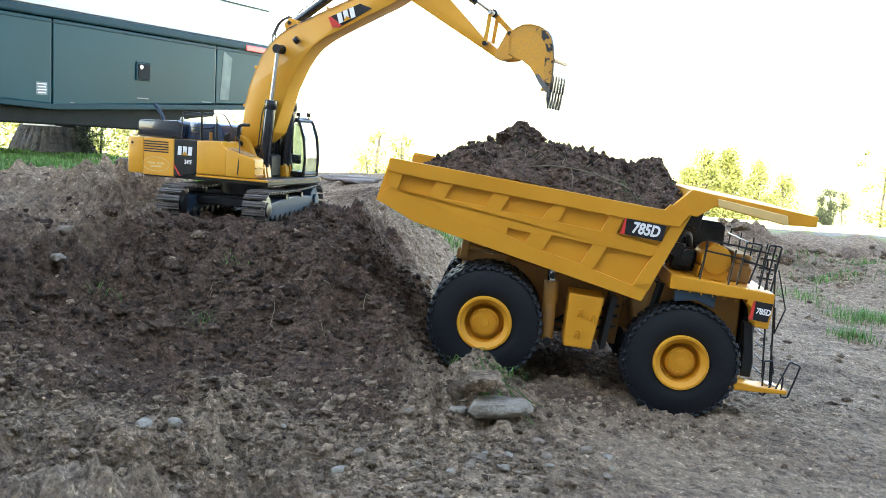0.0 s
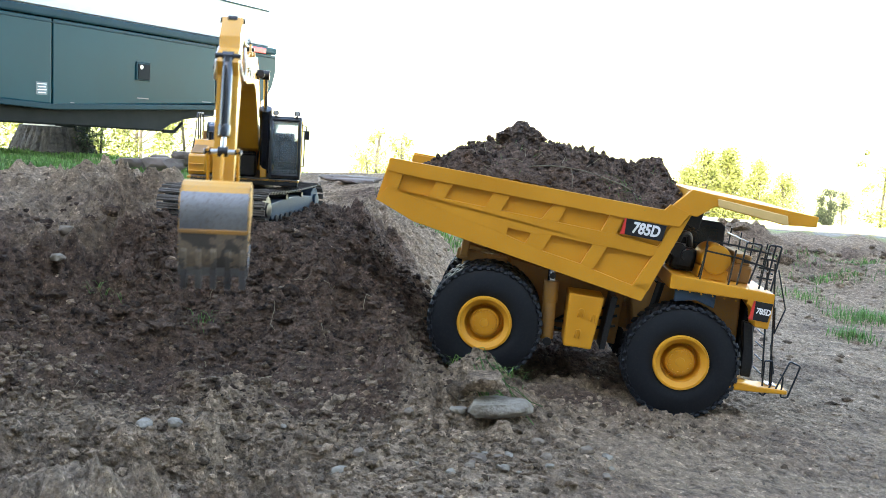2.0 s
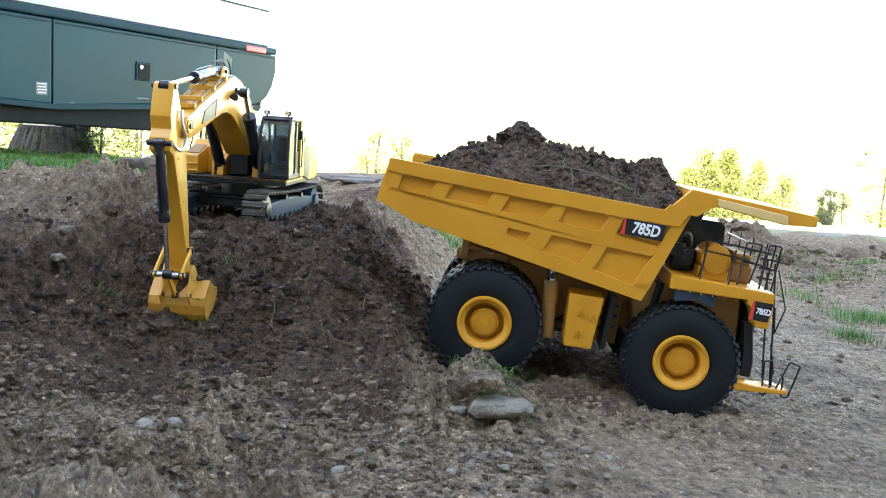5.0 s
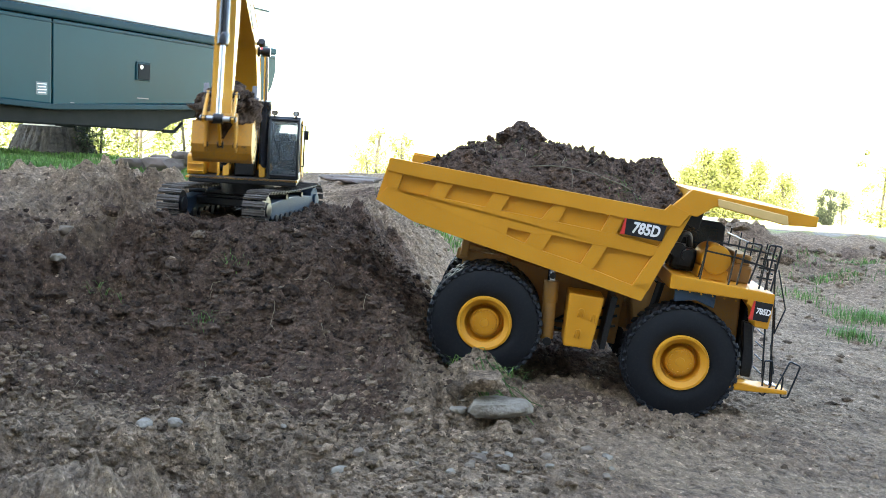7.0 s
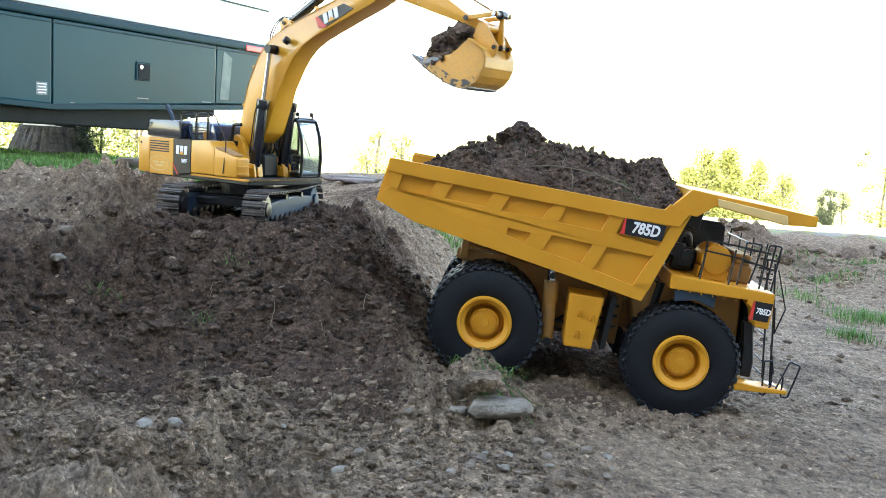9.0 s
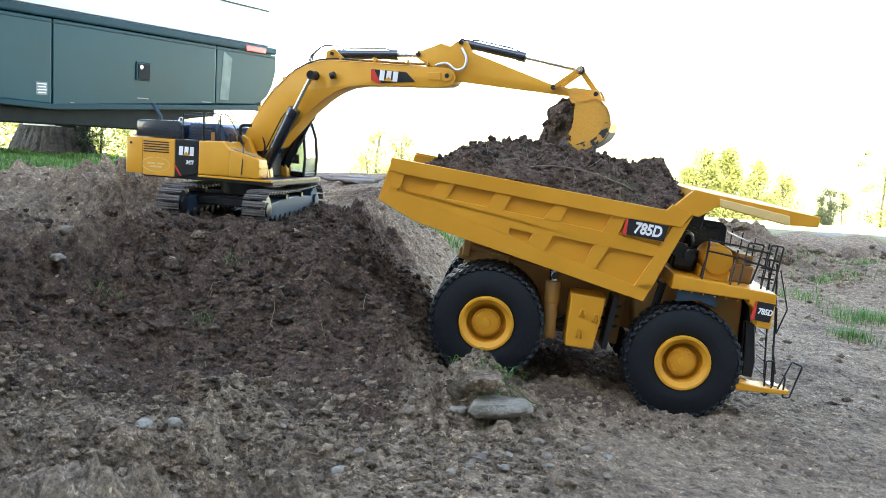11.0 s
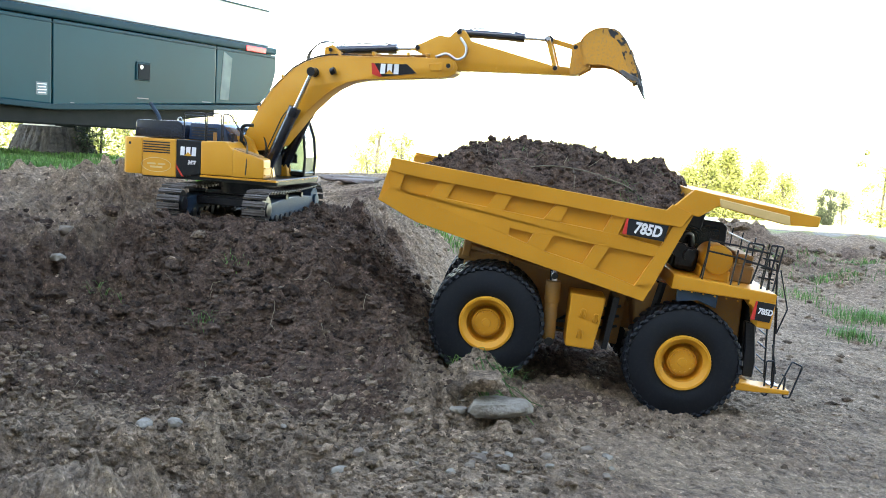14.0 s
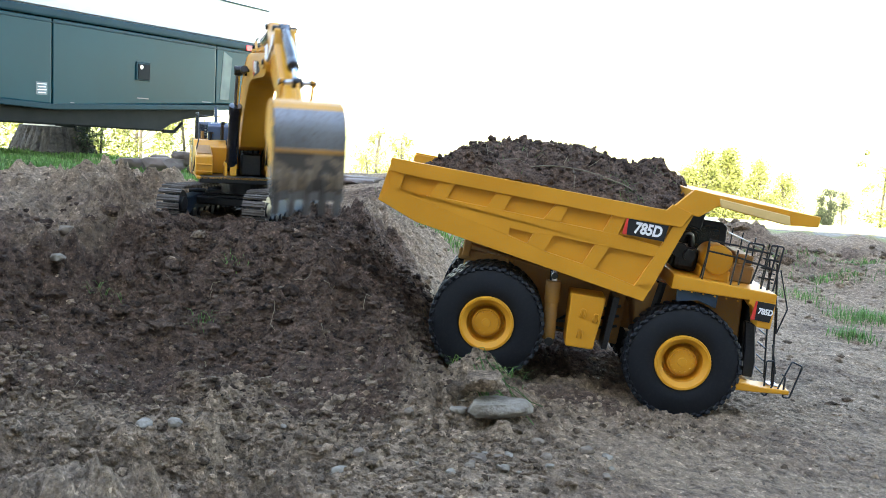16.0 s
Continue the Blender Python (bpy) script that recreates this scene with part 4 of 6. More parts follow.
def wheel_meshes():
    t = mk()
    w = 0.03
    prof = [(0.050, -w + 0.004), (0.056, -w), (0.072, -w - 0.001), (0.090, -w + 0.001), (0.100, -w + 0.004), (0.1045, -w + 0.010), (0.1055, 0), (0.1045, w - 0.010), (0.100, w - 0.004), (0.090, w - 0.001), (0.056, w), (0.050, w - 0.004)]
    lathe(t, prof, 72)
    tyre = bpy.data.meshes.new("tyre")
    t.to_mesh(tyre)
    t.free()
    tyre.materials.append(RUBBER)
    r = mk()
    lathe(r, [(0.051, 0.02), (0.0515, -0.030), (0.050, -0.034), (0.046, -0.034), (0.043, -0.030), (0.0375, -0.026), (0.0360, -0.010), (0.034, -0.004), (0.0295, -0.003), (0.028, -0.014), (0.0265, -0.019), (0, -0.019)], 64)
    rim = bpy.data.meshes.new("rim")
    r.to_mesh(rim)
    r.free()
    rim.materials.append(YELLOW)
    h = mk()
    lathe(h, [(0.024, -0.018), (0.023, -0.0225), (0.0, -0.0235)], 40)
    lathe(h, [(0.009, -0.022), (0.008, -0.0255), (0.0, -0.026)], 24)
    hub = bpy.data.meshes.new("hub_cap")
    h.to_mesh(hub)
    h.free()
    hub.materials.append(YELLOW)
    bo = mk()
    bmesh.ops.create_cone(bo, cap_ends=True, segments=6, radius1=0.0019, radius2=0.0019, depth=0.005)
    bolt = bpy.data.meshes.new("bolt")
    bo.transform(Matrix.Rotation(radians(90), 4, "X"))
    bo.to_mesh(bolt)
    bo.free()
    bolt.materials.append(YELLOW)
    for me in (tyre, rim, hub):
        me.polygons.foreach_set("use_smooth", [True] * len(me.polygons))
        me.set_sharp_from_angle(angle=radians(32))
    lugs = []
    for side in (-1, 1):
        g = mk()
        box(g, (0, 0, 0), (0.0062, 0.0285, 0.0108), 0.0014, Matrix.Translation((0.1050, side * 0.0155, 0)) @ Matrix.Rotation(side * radians(18), 4, "X"))
        box(g, (0, 0, 0), (0.0075, 0.0040, 0.0094), 0.0012, Matrix.Translation((0.1022, side * 0.0254, side * 0.004)) @ Matrix.Rotation(side * radians(-28), 4, "Z"))
        lug = bpy.data.meshes.new("tread_lug")
        g.to_mesh(lug)
        g.free()
        lug.materials.append(RUBBER)
        lugs.append(lug)
    return tyre, rim, hub, bolt, lugs


TYRE, RIM, HUBCAP, BOLT, LUGS = wheel_meshes()


def wheel(truck, x, y, out=-1, bolts=True):
    w = new("wheel", RIM)
    w.parent = truck
    w.matrix_basis = pose(x, y, WR) @ (Matrix.Rotation(math.pi, 4, "Z") if out > 0 else Matrix.Identity(4))
    for nm, me in (("tyre", TYRE), ("hub_cap", HUBCAP)):
        k = new(nm, me)
        k.parent = w
    for k in range(80):
        g = new("tread_lug", LUGS[k % 2])
        g.parent = w
        g.matrix_basis = Matrix.Rotation(2 * math.pi * k / 80, 4, "Y")
    if bolts:
        for ring, rad, yy, n in ((0, 0.0195, -0.0235, 12), (1, 0.0318, -0.0045, 16)):
            for i in range(n):
                a = 2 * math.pi * i / n
                k = new("bolt", BOLT)
                k.parent = w
                k.matrix_basis = pose(rad * math.cos(a), yy, rad * math.sin(a))
    return w


def haul_truck():
    e = thing("haul_truck", TRUCK, "scale model yellow mining haul truck loaded with soil", "model truck")
    fx = BASE
    for x, y, o, b in ((fx, -0.170, -1, True), (fx, 0.170, 1, False), (0, -0.170, -1, True), (0, 0.170, 1, False), (0, -0.105, -1, False), (0, 0.105, 1, False)):
        wheel(e, x, y, o, b)
    # dump body: floor, walls, rails and slanted ribs
    H = 0.195
    dump = thing("dump_body", Matrix.Identity(4), "", "")
    dump.parent = e
    b = mk()
    prism(b, [(-0.2401, 0.2982), (0.2726, 0.2070), (0.2786, 0.2153), (-0.2396, 0.3070)], -H, H, 0.001)
    part("body_floor", b, YELLOW, dump)
    b = mk()
    prism(b, [(0.2726, 0.2070), (0.3263, 0.3735), (0.3243, 0.4233), (0.3158, 0.4231), (0.3177, 0.3764), (0.2641, 0.2110)], -H, H, 0.001)
    part("front_wall", b, YELLOW, dump)
    for s in (-1, 1):
        b = mk()
        prism(b, [(-0.2398, 0.3002), (0.2726, 0.2091), (0.3249, 0.3807), (0.2900, 0.3797), (0.2828, 0.3774), (-0.2280, 0.3747)], s * H - 0.003, s * H + 0.003, 0.0008)
        part("side_wall", b, YELLOW, dump)
    S0, S1 = -H - 0.010, -H - 0.002
    def rail(pts, name="rib", y0=S0, y1=S1):
        for sgn in (1, -1):
            b = mk()
            prism(b, pts, sgn * y0, sgn * y1, 0.0005)
            part(name, b, YELLOW, dump)
    rail([(-0.2276, 0.3546), (-0.1983, 0.3525), (0.2118, 0.3508), (0.3101, 0.3528), (0.3239, 0.3807), (0.2875, 0.3905), (0.2785, 0.3784), (-0.2278, 0.3781)], "top_rail", S0 - 0.003, S1)
    rail([(-0.2402, 0.2985), (-0.1643, 0.2706), (0.2726, 0.2070), (0.2853, 0.2463), (0.2507, 0.2325), (0.1746, 0.2473), (0.1509, 0.2530), (0.0776, 0.2630), (0.0081, 0.2789), (-0.0415, 0.2884), (-0.2225, 0.3250)], "bottom_rail")
    rail([(-0.0415, 0.2884), (0.0081, 0.2789), (0.0085, 0.2929), (0.0524, 0.2908), (0.0894, 0.2945), (0.1657, 0.2925), (0.1924, 0.2930), (0.2746, 0.2910), (0.2827, 0.3108), (0.2027, 0.3183), (0.0954, 0.3199), (-0.0095, 0.3216), (-0.1158, 0.3231), (-0.2044, 0.3185), (-0.2225, 0.3250)], "mid_rail")
    for q in ([(-0.2276, 0.3548), (-0.1983, 0.3527), (-0.2043, 0.3183), (-0.2225, 0.3250)], [(-0.1344, 0.3523), (-0.1045, 0.3521), (-0.1158, 0.3228), (-0.1474, 0.3208)], [(-0.0285, 0.3512), (0.0021, 0.3514), (-0.0095, 0.3213), (-0.0400, 0.3220)], [(0.0820, 0.3511), (0.1062, 0.3511), (0.0954, 0.3196), (0.0652, 0.3204)], [(0.1849, 0.3511), (0.2117, 0.3510), (0.2027, 0.3180), (0.1749, 0.3187)], [(0.0524, 0.2910), (0.0893, 0.2947), (0.0776, 0.2627), (0.0442, 0.2705)], [(0.1656, 0.2927), (0.1923, 0.2932), (0.1747, 0.2471), (0.1509, 0.2528)], [(0.2746, 0.2913), (0.2953, 0.3524), (0.3101, 0.3530), (0.3271, 0.3787), (0.2802, 0.2277), (0.2507, 0.2323)]):
        rail(q)
    # canopy over the cab
    b = mk()
    prism(b, [(0.2827, 0.3785), (0.3200, 0.4242), (0.3564, 0.4223), (0.5465, 0.4174), (0.5466, 0.3988), (0.4899, 0.3918), (0.3657, 0.4017), (0.3378, 0.3769)], -H - 0.008, -H + 0.004, 0.0012)
    prism(b, [(0.2827, 0.3785), (0.3200, 0.4242), (0.3564, 0.4223), (0.5465, 0.4174), (0.5466, 0.3988), (0.4899, 0.3918), (0.3657, 0.4017), (0.3378, 0.3769)], H - 0.004, H + 0.008, 0.0012)
    prism(b, [(0.3201, 0.4232), (0.3564, 0.4213), (0.5465, 0.4163), (0.5469, 0.4073), (0.3567, 0.4129), (0.3204, 0.4149)], -H, H, 0.001)
    part("canopy", b, YELLOW, dump)
    # reflected sunlight along the canopy's edge, modelled as a pale strip
    b = mk()
    prism(b, [(0.3652, 0.4163), (0.4914, 0.4093), (0.4965, 0.3925), (0.3700, 0.4024)], -H - 0.014, -H - 0.009, 0.001)
    part("canopy_edge", b, GREYMARK, dump, "pale strip painted as a highlight on the canopy edge")
    # 785D panels: black ground, red slash, white figures
    def badge(x0, x1, zt, zb, skew, y, size, parent):
        b = mk()
        prism(b, [(x0 + skew, zt), (x1, zt), (x1 - skew, zb), (x0, zb)], y - 0.0012, y, 0.0)
        p = part("badge_panel", b, BLACK, parent, "black badge panel")
        b = mk()
        prism(b, [(x0 + skew, zt), (x0 + skew + 0.003, zt), (x0 + 0.008, zb), (x0, zb)], y - 0.0018, y - 0.0004, 0.0)
        part("red_slash", b, RED, parent, "red slash")
        lettering("model_number", "785D", size * 0.92, Matrix.Translation(((x0 + x1) / 2 + 0.0045, y - 0.0018, (zt + zb) / 2)) @ NEAR, WHITE, parent)
    badge(0.2085, 0.2875, 0.3512, 0.3220, 0.003, S0 - 0.0035, 0.030, dump)
    # chassis
    b = mk()
    for s in (-1, 1):
        prism(b, [(-0.0649, 0.1491), (0.1140, 0.1347), (0.3000, 0.1248), (0.4823, 0.1251), (0.4807, 0.1671), (0.2980, 0.1763), (0.0410, 0.2047), (-0.0678, 0.2184)], s * 0.055 - 0.012, s * 0.055 + 0.012, 0.002)
    box(b, (-0.0054, 0, 0.1294), (0.10, 0.16, 0.075), 0.02, None, 3)
    rod(b, (0, -0.17, WR), (0, 0.17, WR), 0.035, 24)
    rod(b, (fx, -0.17, WR), (fx, 0.17, WR), 0.022, 20)
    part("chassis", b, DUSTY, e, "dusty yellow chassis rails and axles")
    for s in (-1, 1):
        b = mk()
        prism(b, [(0.025, 0.122), (0.10, 0.098), (0.26, 0.094), (0.26, 0.200), (0.03, 0.222)], s * 0.088, s * 0.080, 0.002)
        part("frame_plate", b, DUSTY, e)
    b = mk()
    for k in range(3):
        tube(b, [(0.075 + 0.03 * k, -0.098, 0.112 + 0.004 * k), (0.16, -0.102 - 0.006 * k, 0.105 + 0.02 * k), (0.25, -0.11, 0.135 + 0.02 * k)], 0.0028, 7, 0.02)
    part("hydraulic_hose", b, BLACK, e, "black hoses along the frame")
    b = mk()
    box(b, (-0.0640, -0.10, 0.2433), (0.016, 0.02, 0.065), 0.002)
    box(b, (-0.0640, 0.10, 0.2433), (0.016, 0.02, 0.065), 0.002)
    rod(b, (-0.0651, -0.12, 0.2701), (-0.0651, 0.12, 0.2701), 0.008, 14)
    box(b, (-0.0286, -0.09, 0.2139), (0.10, 0.02, 0.02), 0.002)
    box(b, (-0.0286, 0.09, 0.2139), (0.10, 0.02, 0.02), 0.002)
    part("body_pivot", b, DUSTY, e)
    for s in (-1, 1):
        b = mk()
        rod(b, (0.1218, s * 0.155, 0.0943), (0.1126, s * 0.155, 0.1700), 0.0125, 20, None, 0.001)
        rod(b, (0.1138, s * 0.155, 0.1650), (0.1096, s * 0.155, 0.2054), 0.0145, 20, None, 0.001)
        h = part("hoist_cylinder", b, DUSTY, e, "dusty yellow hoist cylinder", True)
        b = mk()
        rod(b, (0.1099, s * 0.155, 0.2003), (0.1045, s * 0.155, 0.2457), 0.008, 16)
        part("hoist_rod", b, CHROME, h)
        b = mk()
        rod(b, (0.1087, s * 0.155 - 0.016, 0.2165), (0.1087, s * 0.155 + 0.016, 0.2165), 0.006, 14)
        part("hoist_pin", b, BLACK, h)
        b = mk()
        rod(b, (0.1229, s * 0.155 - 0.016, 0.0913), (0.1229, s * 0.155 + 0.016, 0.0913), 0.008, 14)
        part("hoist_pin", b, BLACK, h)
    # fuel tank / tool box with handles, near side and far side
    for s in (-1, 1):
        b = mk()
        prism(b, [(0.1441, 0.1935), (0.2091, 0.1972), (0.2038, 0.0962), (0.1517, 0.0943)], s * 0.19, s * 0.115, 0.003, 2)
        t = part("fuel_tank", b, YELLOW, e)
        for hx, hz in ((0.1719, 0.1633), (0.1967, 0.1583), (0.1735, 0.1237)):
            b = mk()
            tube(b, [(hx - 0.004, s * 0.19, hz - 0.010), (hx - 0.004, s * 0.1945, hz - 0.004), (hx - 0.004, s * 0.1945, hz + 0.006), (hx + 0.004, s * 0.1945, hz + 0.006), (hx + 0.004, s * 0.1945, hz - 0.004), (hx + 0.004, s * 0.19, hz - 0.010)], 0.0015, 6, 0.003)
            part("handle", b, YELLOW, t)
    # front end: deck, fender, engine bay, grille
    b = mk()
    prism(b, [(0.3177, 0.2664), (0.5067, 0.2653), (0.5079, 0.2484), (0.4614, 0.2457), (0.3187, 0.2395)], -0.197, 0.197, 0.0025, 2)
    deck = part("deck", b, YELLOW, e)
    for k in range(7):
        b = mk()
        rod(b, (0.335 + 0.021 * k, -0.199, 0.2405), (0.335 + 0.021 * k, -0.196, 0.2405), 0.0016, 6)
        part("bolt", b, YELLOW, deck)
    b = mk()
    prism(b, [(0.3303, 0.2413), (0.4051, 0.2423), (0.4061, 0.2177), (0.3703, 0.2267), (0.3334, 0.2169)], -0.192, -0.185, 0.001)
    part("wheel_arch", b, FRAME_GREY, e, "grey wheel-arch lining")
    for s in (-1, 1):
        b = mk()
        prism(b, [(0.4580, 0.2488), (0.5078, 0.2505), (0.5086, 0.1999), (0.4839, 0.1997), (0.4763, 0.2269), (0.4616, 0.2404)], s * 0.197, s * 0.150, 0.0015)
        part("front_corner", b, YELLOW, e)
    badge(0.4685, 0.5065, 0.2475, 0.2125, 0.003, -0.1975, 0.0160, e)
    b = mk()
    prism(b, [(0.2537, 0.2376), (0.4669, 0.2436), (0.4833, 0.0988), (0.4297, 0.0780), (0.2905, 0.0991)], -0.13, 0.13, 0.004)
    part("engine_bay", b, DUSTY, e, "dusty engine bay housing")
    b = mk()
    prism(b, [(0.4778, 0.2438), (0.5020, 0.2441), (0.5052, 0.0967), (0.4811, 0.0988)], -0.135, 0.135, 0.003)
    gr = part("radiator_grille", b, UNDER, e)
    for k in range(11):
        b = mk()
        box(b, (0.494, 0, 0.115 + 0.011 * k), (0.004, 0.20, 0.004), 0.0005)
        part("slat", b, UNDER, gr)
    b = mk()
    prism(b, [(0.4707, 0.2017), (0.4904, 0.1997), (0.5062, 0.1303), (0.5074, 0.0988), (0.4876, 0.0988), (0.4813, 0.1513)], -0.165, -0.150, 0.002)
    part("side_screen", b, BLACK, e)
    b = mk()
    prism(b, [(0.447, 0.098), (0.500, 0.094), (0.502, 0.084), (0.463, 0.079)], -0.165, 0.19, 0.002)
    part("bumper", b, DUSTY, e)
    b = mk()
    prism(b, [(0.4508, 0.0936), (0.5164, 0.0914), (0.5694, 0.0945), (0.5697, 0.0870), (0.5168, 0.0809), (0.4678, 0.0758)], -0.195, -0.150, 0.0015)
    part("boarding_step", b, YELLOW, e)
    # near deck: air cleaner drum on a stand
    b = mk()
    rod(b, (0.3949, -0.175, 0.3048), (0.3949, -0.10, 0.3048), 0.0275, 40, None, 0.004)
    ac = part("air_cleaner", b, YELLOW, e, "", True)
    b = mk()
    box(b, (0.3960, -0.137, 0.2761), (0.055, 0.062, 0.022), 0.002)
    part("air_cleaner_stand", b, YELLOW, e)
    b = mk()
    box(b, (0.4491, -0.05, 0.2822), (0.055, 0.15, 0.034), 0.003)
    box(b, (0.4590, -0.05, 0.3087), (0.03, 0.13, 0.02), 0.003)
    part("deck_box", b, DUSTY, e)
    b = mk()
    box(b, (0.3465, -0.09, 0.2908), (0.045, 0.09, 0.045), 0.01, None, 2)
    rod(b, (0.3299, -0.14, 0.3061), (0.3299, -0.08, 0.3061), 0.014, 20)
    rod(b, (0.3482, -0.15, 0.3002), (0.3482, -0.10, 0.3002), 0.011, 18)
    tube(b, [(0.3205, -0.12, 0.2748), (0.3340, -0.12, 0.3373), (0.3500, -0.11, 0.3377), (0.3565, -0.11, 0.3066)], 0.006, 10, 0.01)
    part("engine_gear", b, BLACK, e, "black pipes and exhaust beside the engine")
    b = mk()
    prism(b, [(0.3581, 0.2671), (0.4572, 0.2687), (0.4485, 0.3558), (0.4374, 0.3629), (0.3566, 0.3608)], 0.03, 0.15, 0.004, 2)
    cb = part("cab", b, BLACK, e, "black operator cab under the canopy")
    b = mk()
    prism(b, [(0.3738, 0.3017), (0.4385, 0.3030), (0.4323, 0.3523), (0.3720, 0.3507)], 0.027, 0.031, 0.0)
    part("window", b, GLASS, cb)
    b = mk()
    prism(b, [(0.3153, 0.4095), (0.3258, 0.3579), (0.3678, 0.3485), (0.3723, 0.3988)], -0.10, -0.092, 0.001)
    part("rock_guard", b, BLACK, e)
    # handrails round the deck
    def guard(pts, r=0.0017, bend=0.004):
        b = mk()
        tube(b, pts, r, 7, bend)
        part("handrail", b, BLACK, e)
    y = -0.19
    guard([(0.3680, y, 0.3433), (0.3694, y, 0.3069), (0.3709, y + 0.02, 0.2673)])
    guard([(0.3681, y, 0.3392), (0.4253, y, 0.3384), (0.4832, y, 0.3356)])
    guard([(0.3689, y, 0.3194), (0.4261, y, 0.3175), (0.4885, y, 0.3093)])
    for x in (0.370, 0.422):
        guard([(x, y, 0.262), (x, y, 0.331)])
    guard([(0.4366, y, 0.2684), (0.4379, y, 0.3482), (0.4652, y, 0.3489), (0.4623, y, 0.3088), (0.4570, y, 0.2750)])
    guard([(0.4384, y, 0.3356), (0.4634, y, 0.3362)])
    guard([(0.4393, y, 0.3125), (0.4621, y, 0.3130)])
    guard([(0.4769, y, 0.2690), (0.4782, y, 0.3513), (0.5002, y, 0.3519), (0.4988, y, 0.2694)])
    guard([(0.4892, y, 0.3516), (0.4878, y, 0.2692)])
    for z in (0.325, 0.308, 0.29):
        guard([(0.468, y, z), (0.496, y, z)])
    for yy in (-0.10, 0.0, 0.10, 0.19):
        guard([(0.5023, yy, 0.2652), (0.5004, yy, 0.3466)])
    for z in (0.335, 0.30):
        guard([(0.494, -0.19, z), (0.494, 0.19, z)])
    # ladder down the nose
    for yy in (-0.185, -0.135):
        guard([(0.4969, yy, 0.3201), (0.5187, yy, 0.2095), (0.5383, yy, 0.0966)], 0.0018, 0)
    for k in range(8):
        z = 0.115 + 0.024 * k
        x = 0.518 - 0.13 * (z - 0.11)
        guard([(x, -0.185, z), (x, -0.135, z)], 0.0015, 0)
    for a, c in (((0.5237, 0.1937), (0.5330, 0.2414)), ((0.5330, 0.2414), (0.5050, 0.3097)), ((0.5237, 0.1937), (0.5142, 0.2411)), ((0.5222, 0.1726), (0.5397, 0.1198))):
        guard([(a[0], -0.187, a[1]), (c[0], -0.187, c[1])], 0.0015, 0)
    guard([(0.5241, -0.19, 0.0935), (0.5179, -0.19, 0.1409), (0.5322, -0.19, 0.1431), (0.5393, -0.19, 0.0987), (0.5302, -0.19, 0.0756), (0.5213, -0.19, 0.0798)])
    guard([(0.5475, -0.19, 0.0861), (0.5630, -0.19, 0.1485), (0.5833, -0.19, 0.1432), (0.5733, -0.19, 0.0807), (0.5611, -0.19, 0.0797), (0.5575, -0.19, 0.1177), (0.5507, -0.19, 0.1220)])
    b = mk()
    box(b, (0.5439, -0.165, 0.0950), (0.020, 0.022, 0.003), 0.001)
    part("step_plate", b, SILVER, e, "worn bright step plate")
    # mud flap and far lamps
    b = mk()
    prism(b, [(0.2218, 0.2014), (0.2343, 0.2015), (0.2300, 0.0992), (0.2197, 0.0992)], -0.18, -0.12, 0.001)
    part("mud_flap", b, BLACK, e)
    for s in (-1, 1):
        b = mk()
        rod(b, (0.3023, s * 0.115, 0.1197), (0.3145, s * 0.115, 0.2385), 0.017, 20)
        part("front_strut", b, BLACK, e)
    return e


truck = haul_truck()


# ---- the soil in the truck ----
def heap_height(x, y):
    """The load's top in the truck's own space."""
    edge = np.clip(np.minimum.reduce([(x + 0.195) / 0.22, (0.324 - x) / 0.05, (y + 0.192) / 0.13, (0.192 - y) / 0.13]), 0, 1)
    top = 0.352 + 0.020 * sstep(-0.2, 0.05, x) + (0.062 + 0.020 * np.exp(-((x + 0.03) / 0.09) ** 2) + 0.008 * np.exp(-((x - 0.12) / 0.07) ** 2)) * edge ** 0.6
    return top + 0.05 * fbm(x + 3, y + 3, 9, 4, 77) * (0.25 + edge) + (0.3 + 0.7 * edge) * (0.020 * lumps(x, y, 22, 131, 0.5) + 0.018 * lumps(x, y, 52, 141, 0.8) + 0.012 * lumps(x, y, 110, 151, 0.9) - 0.006)


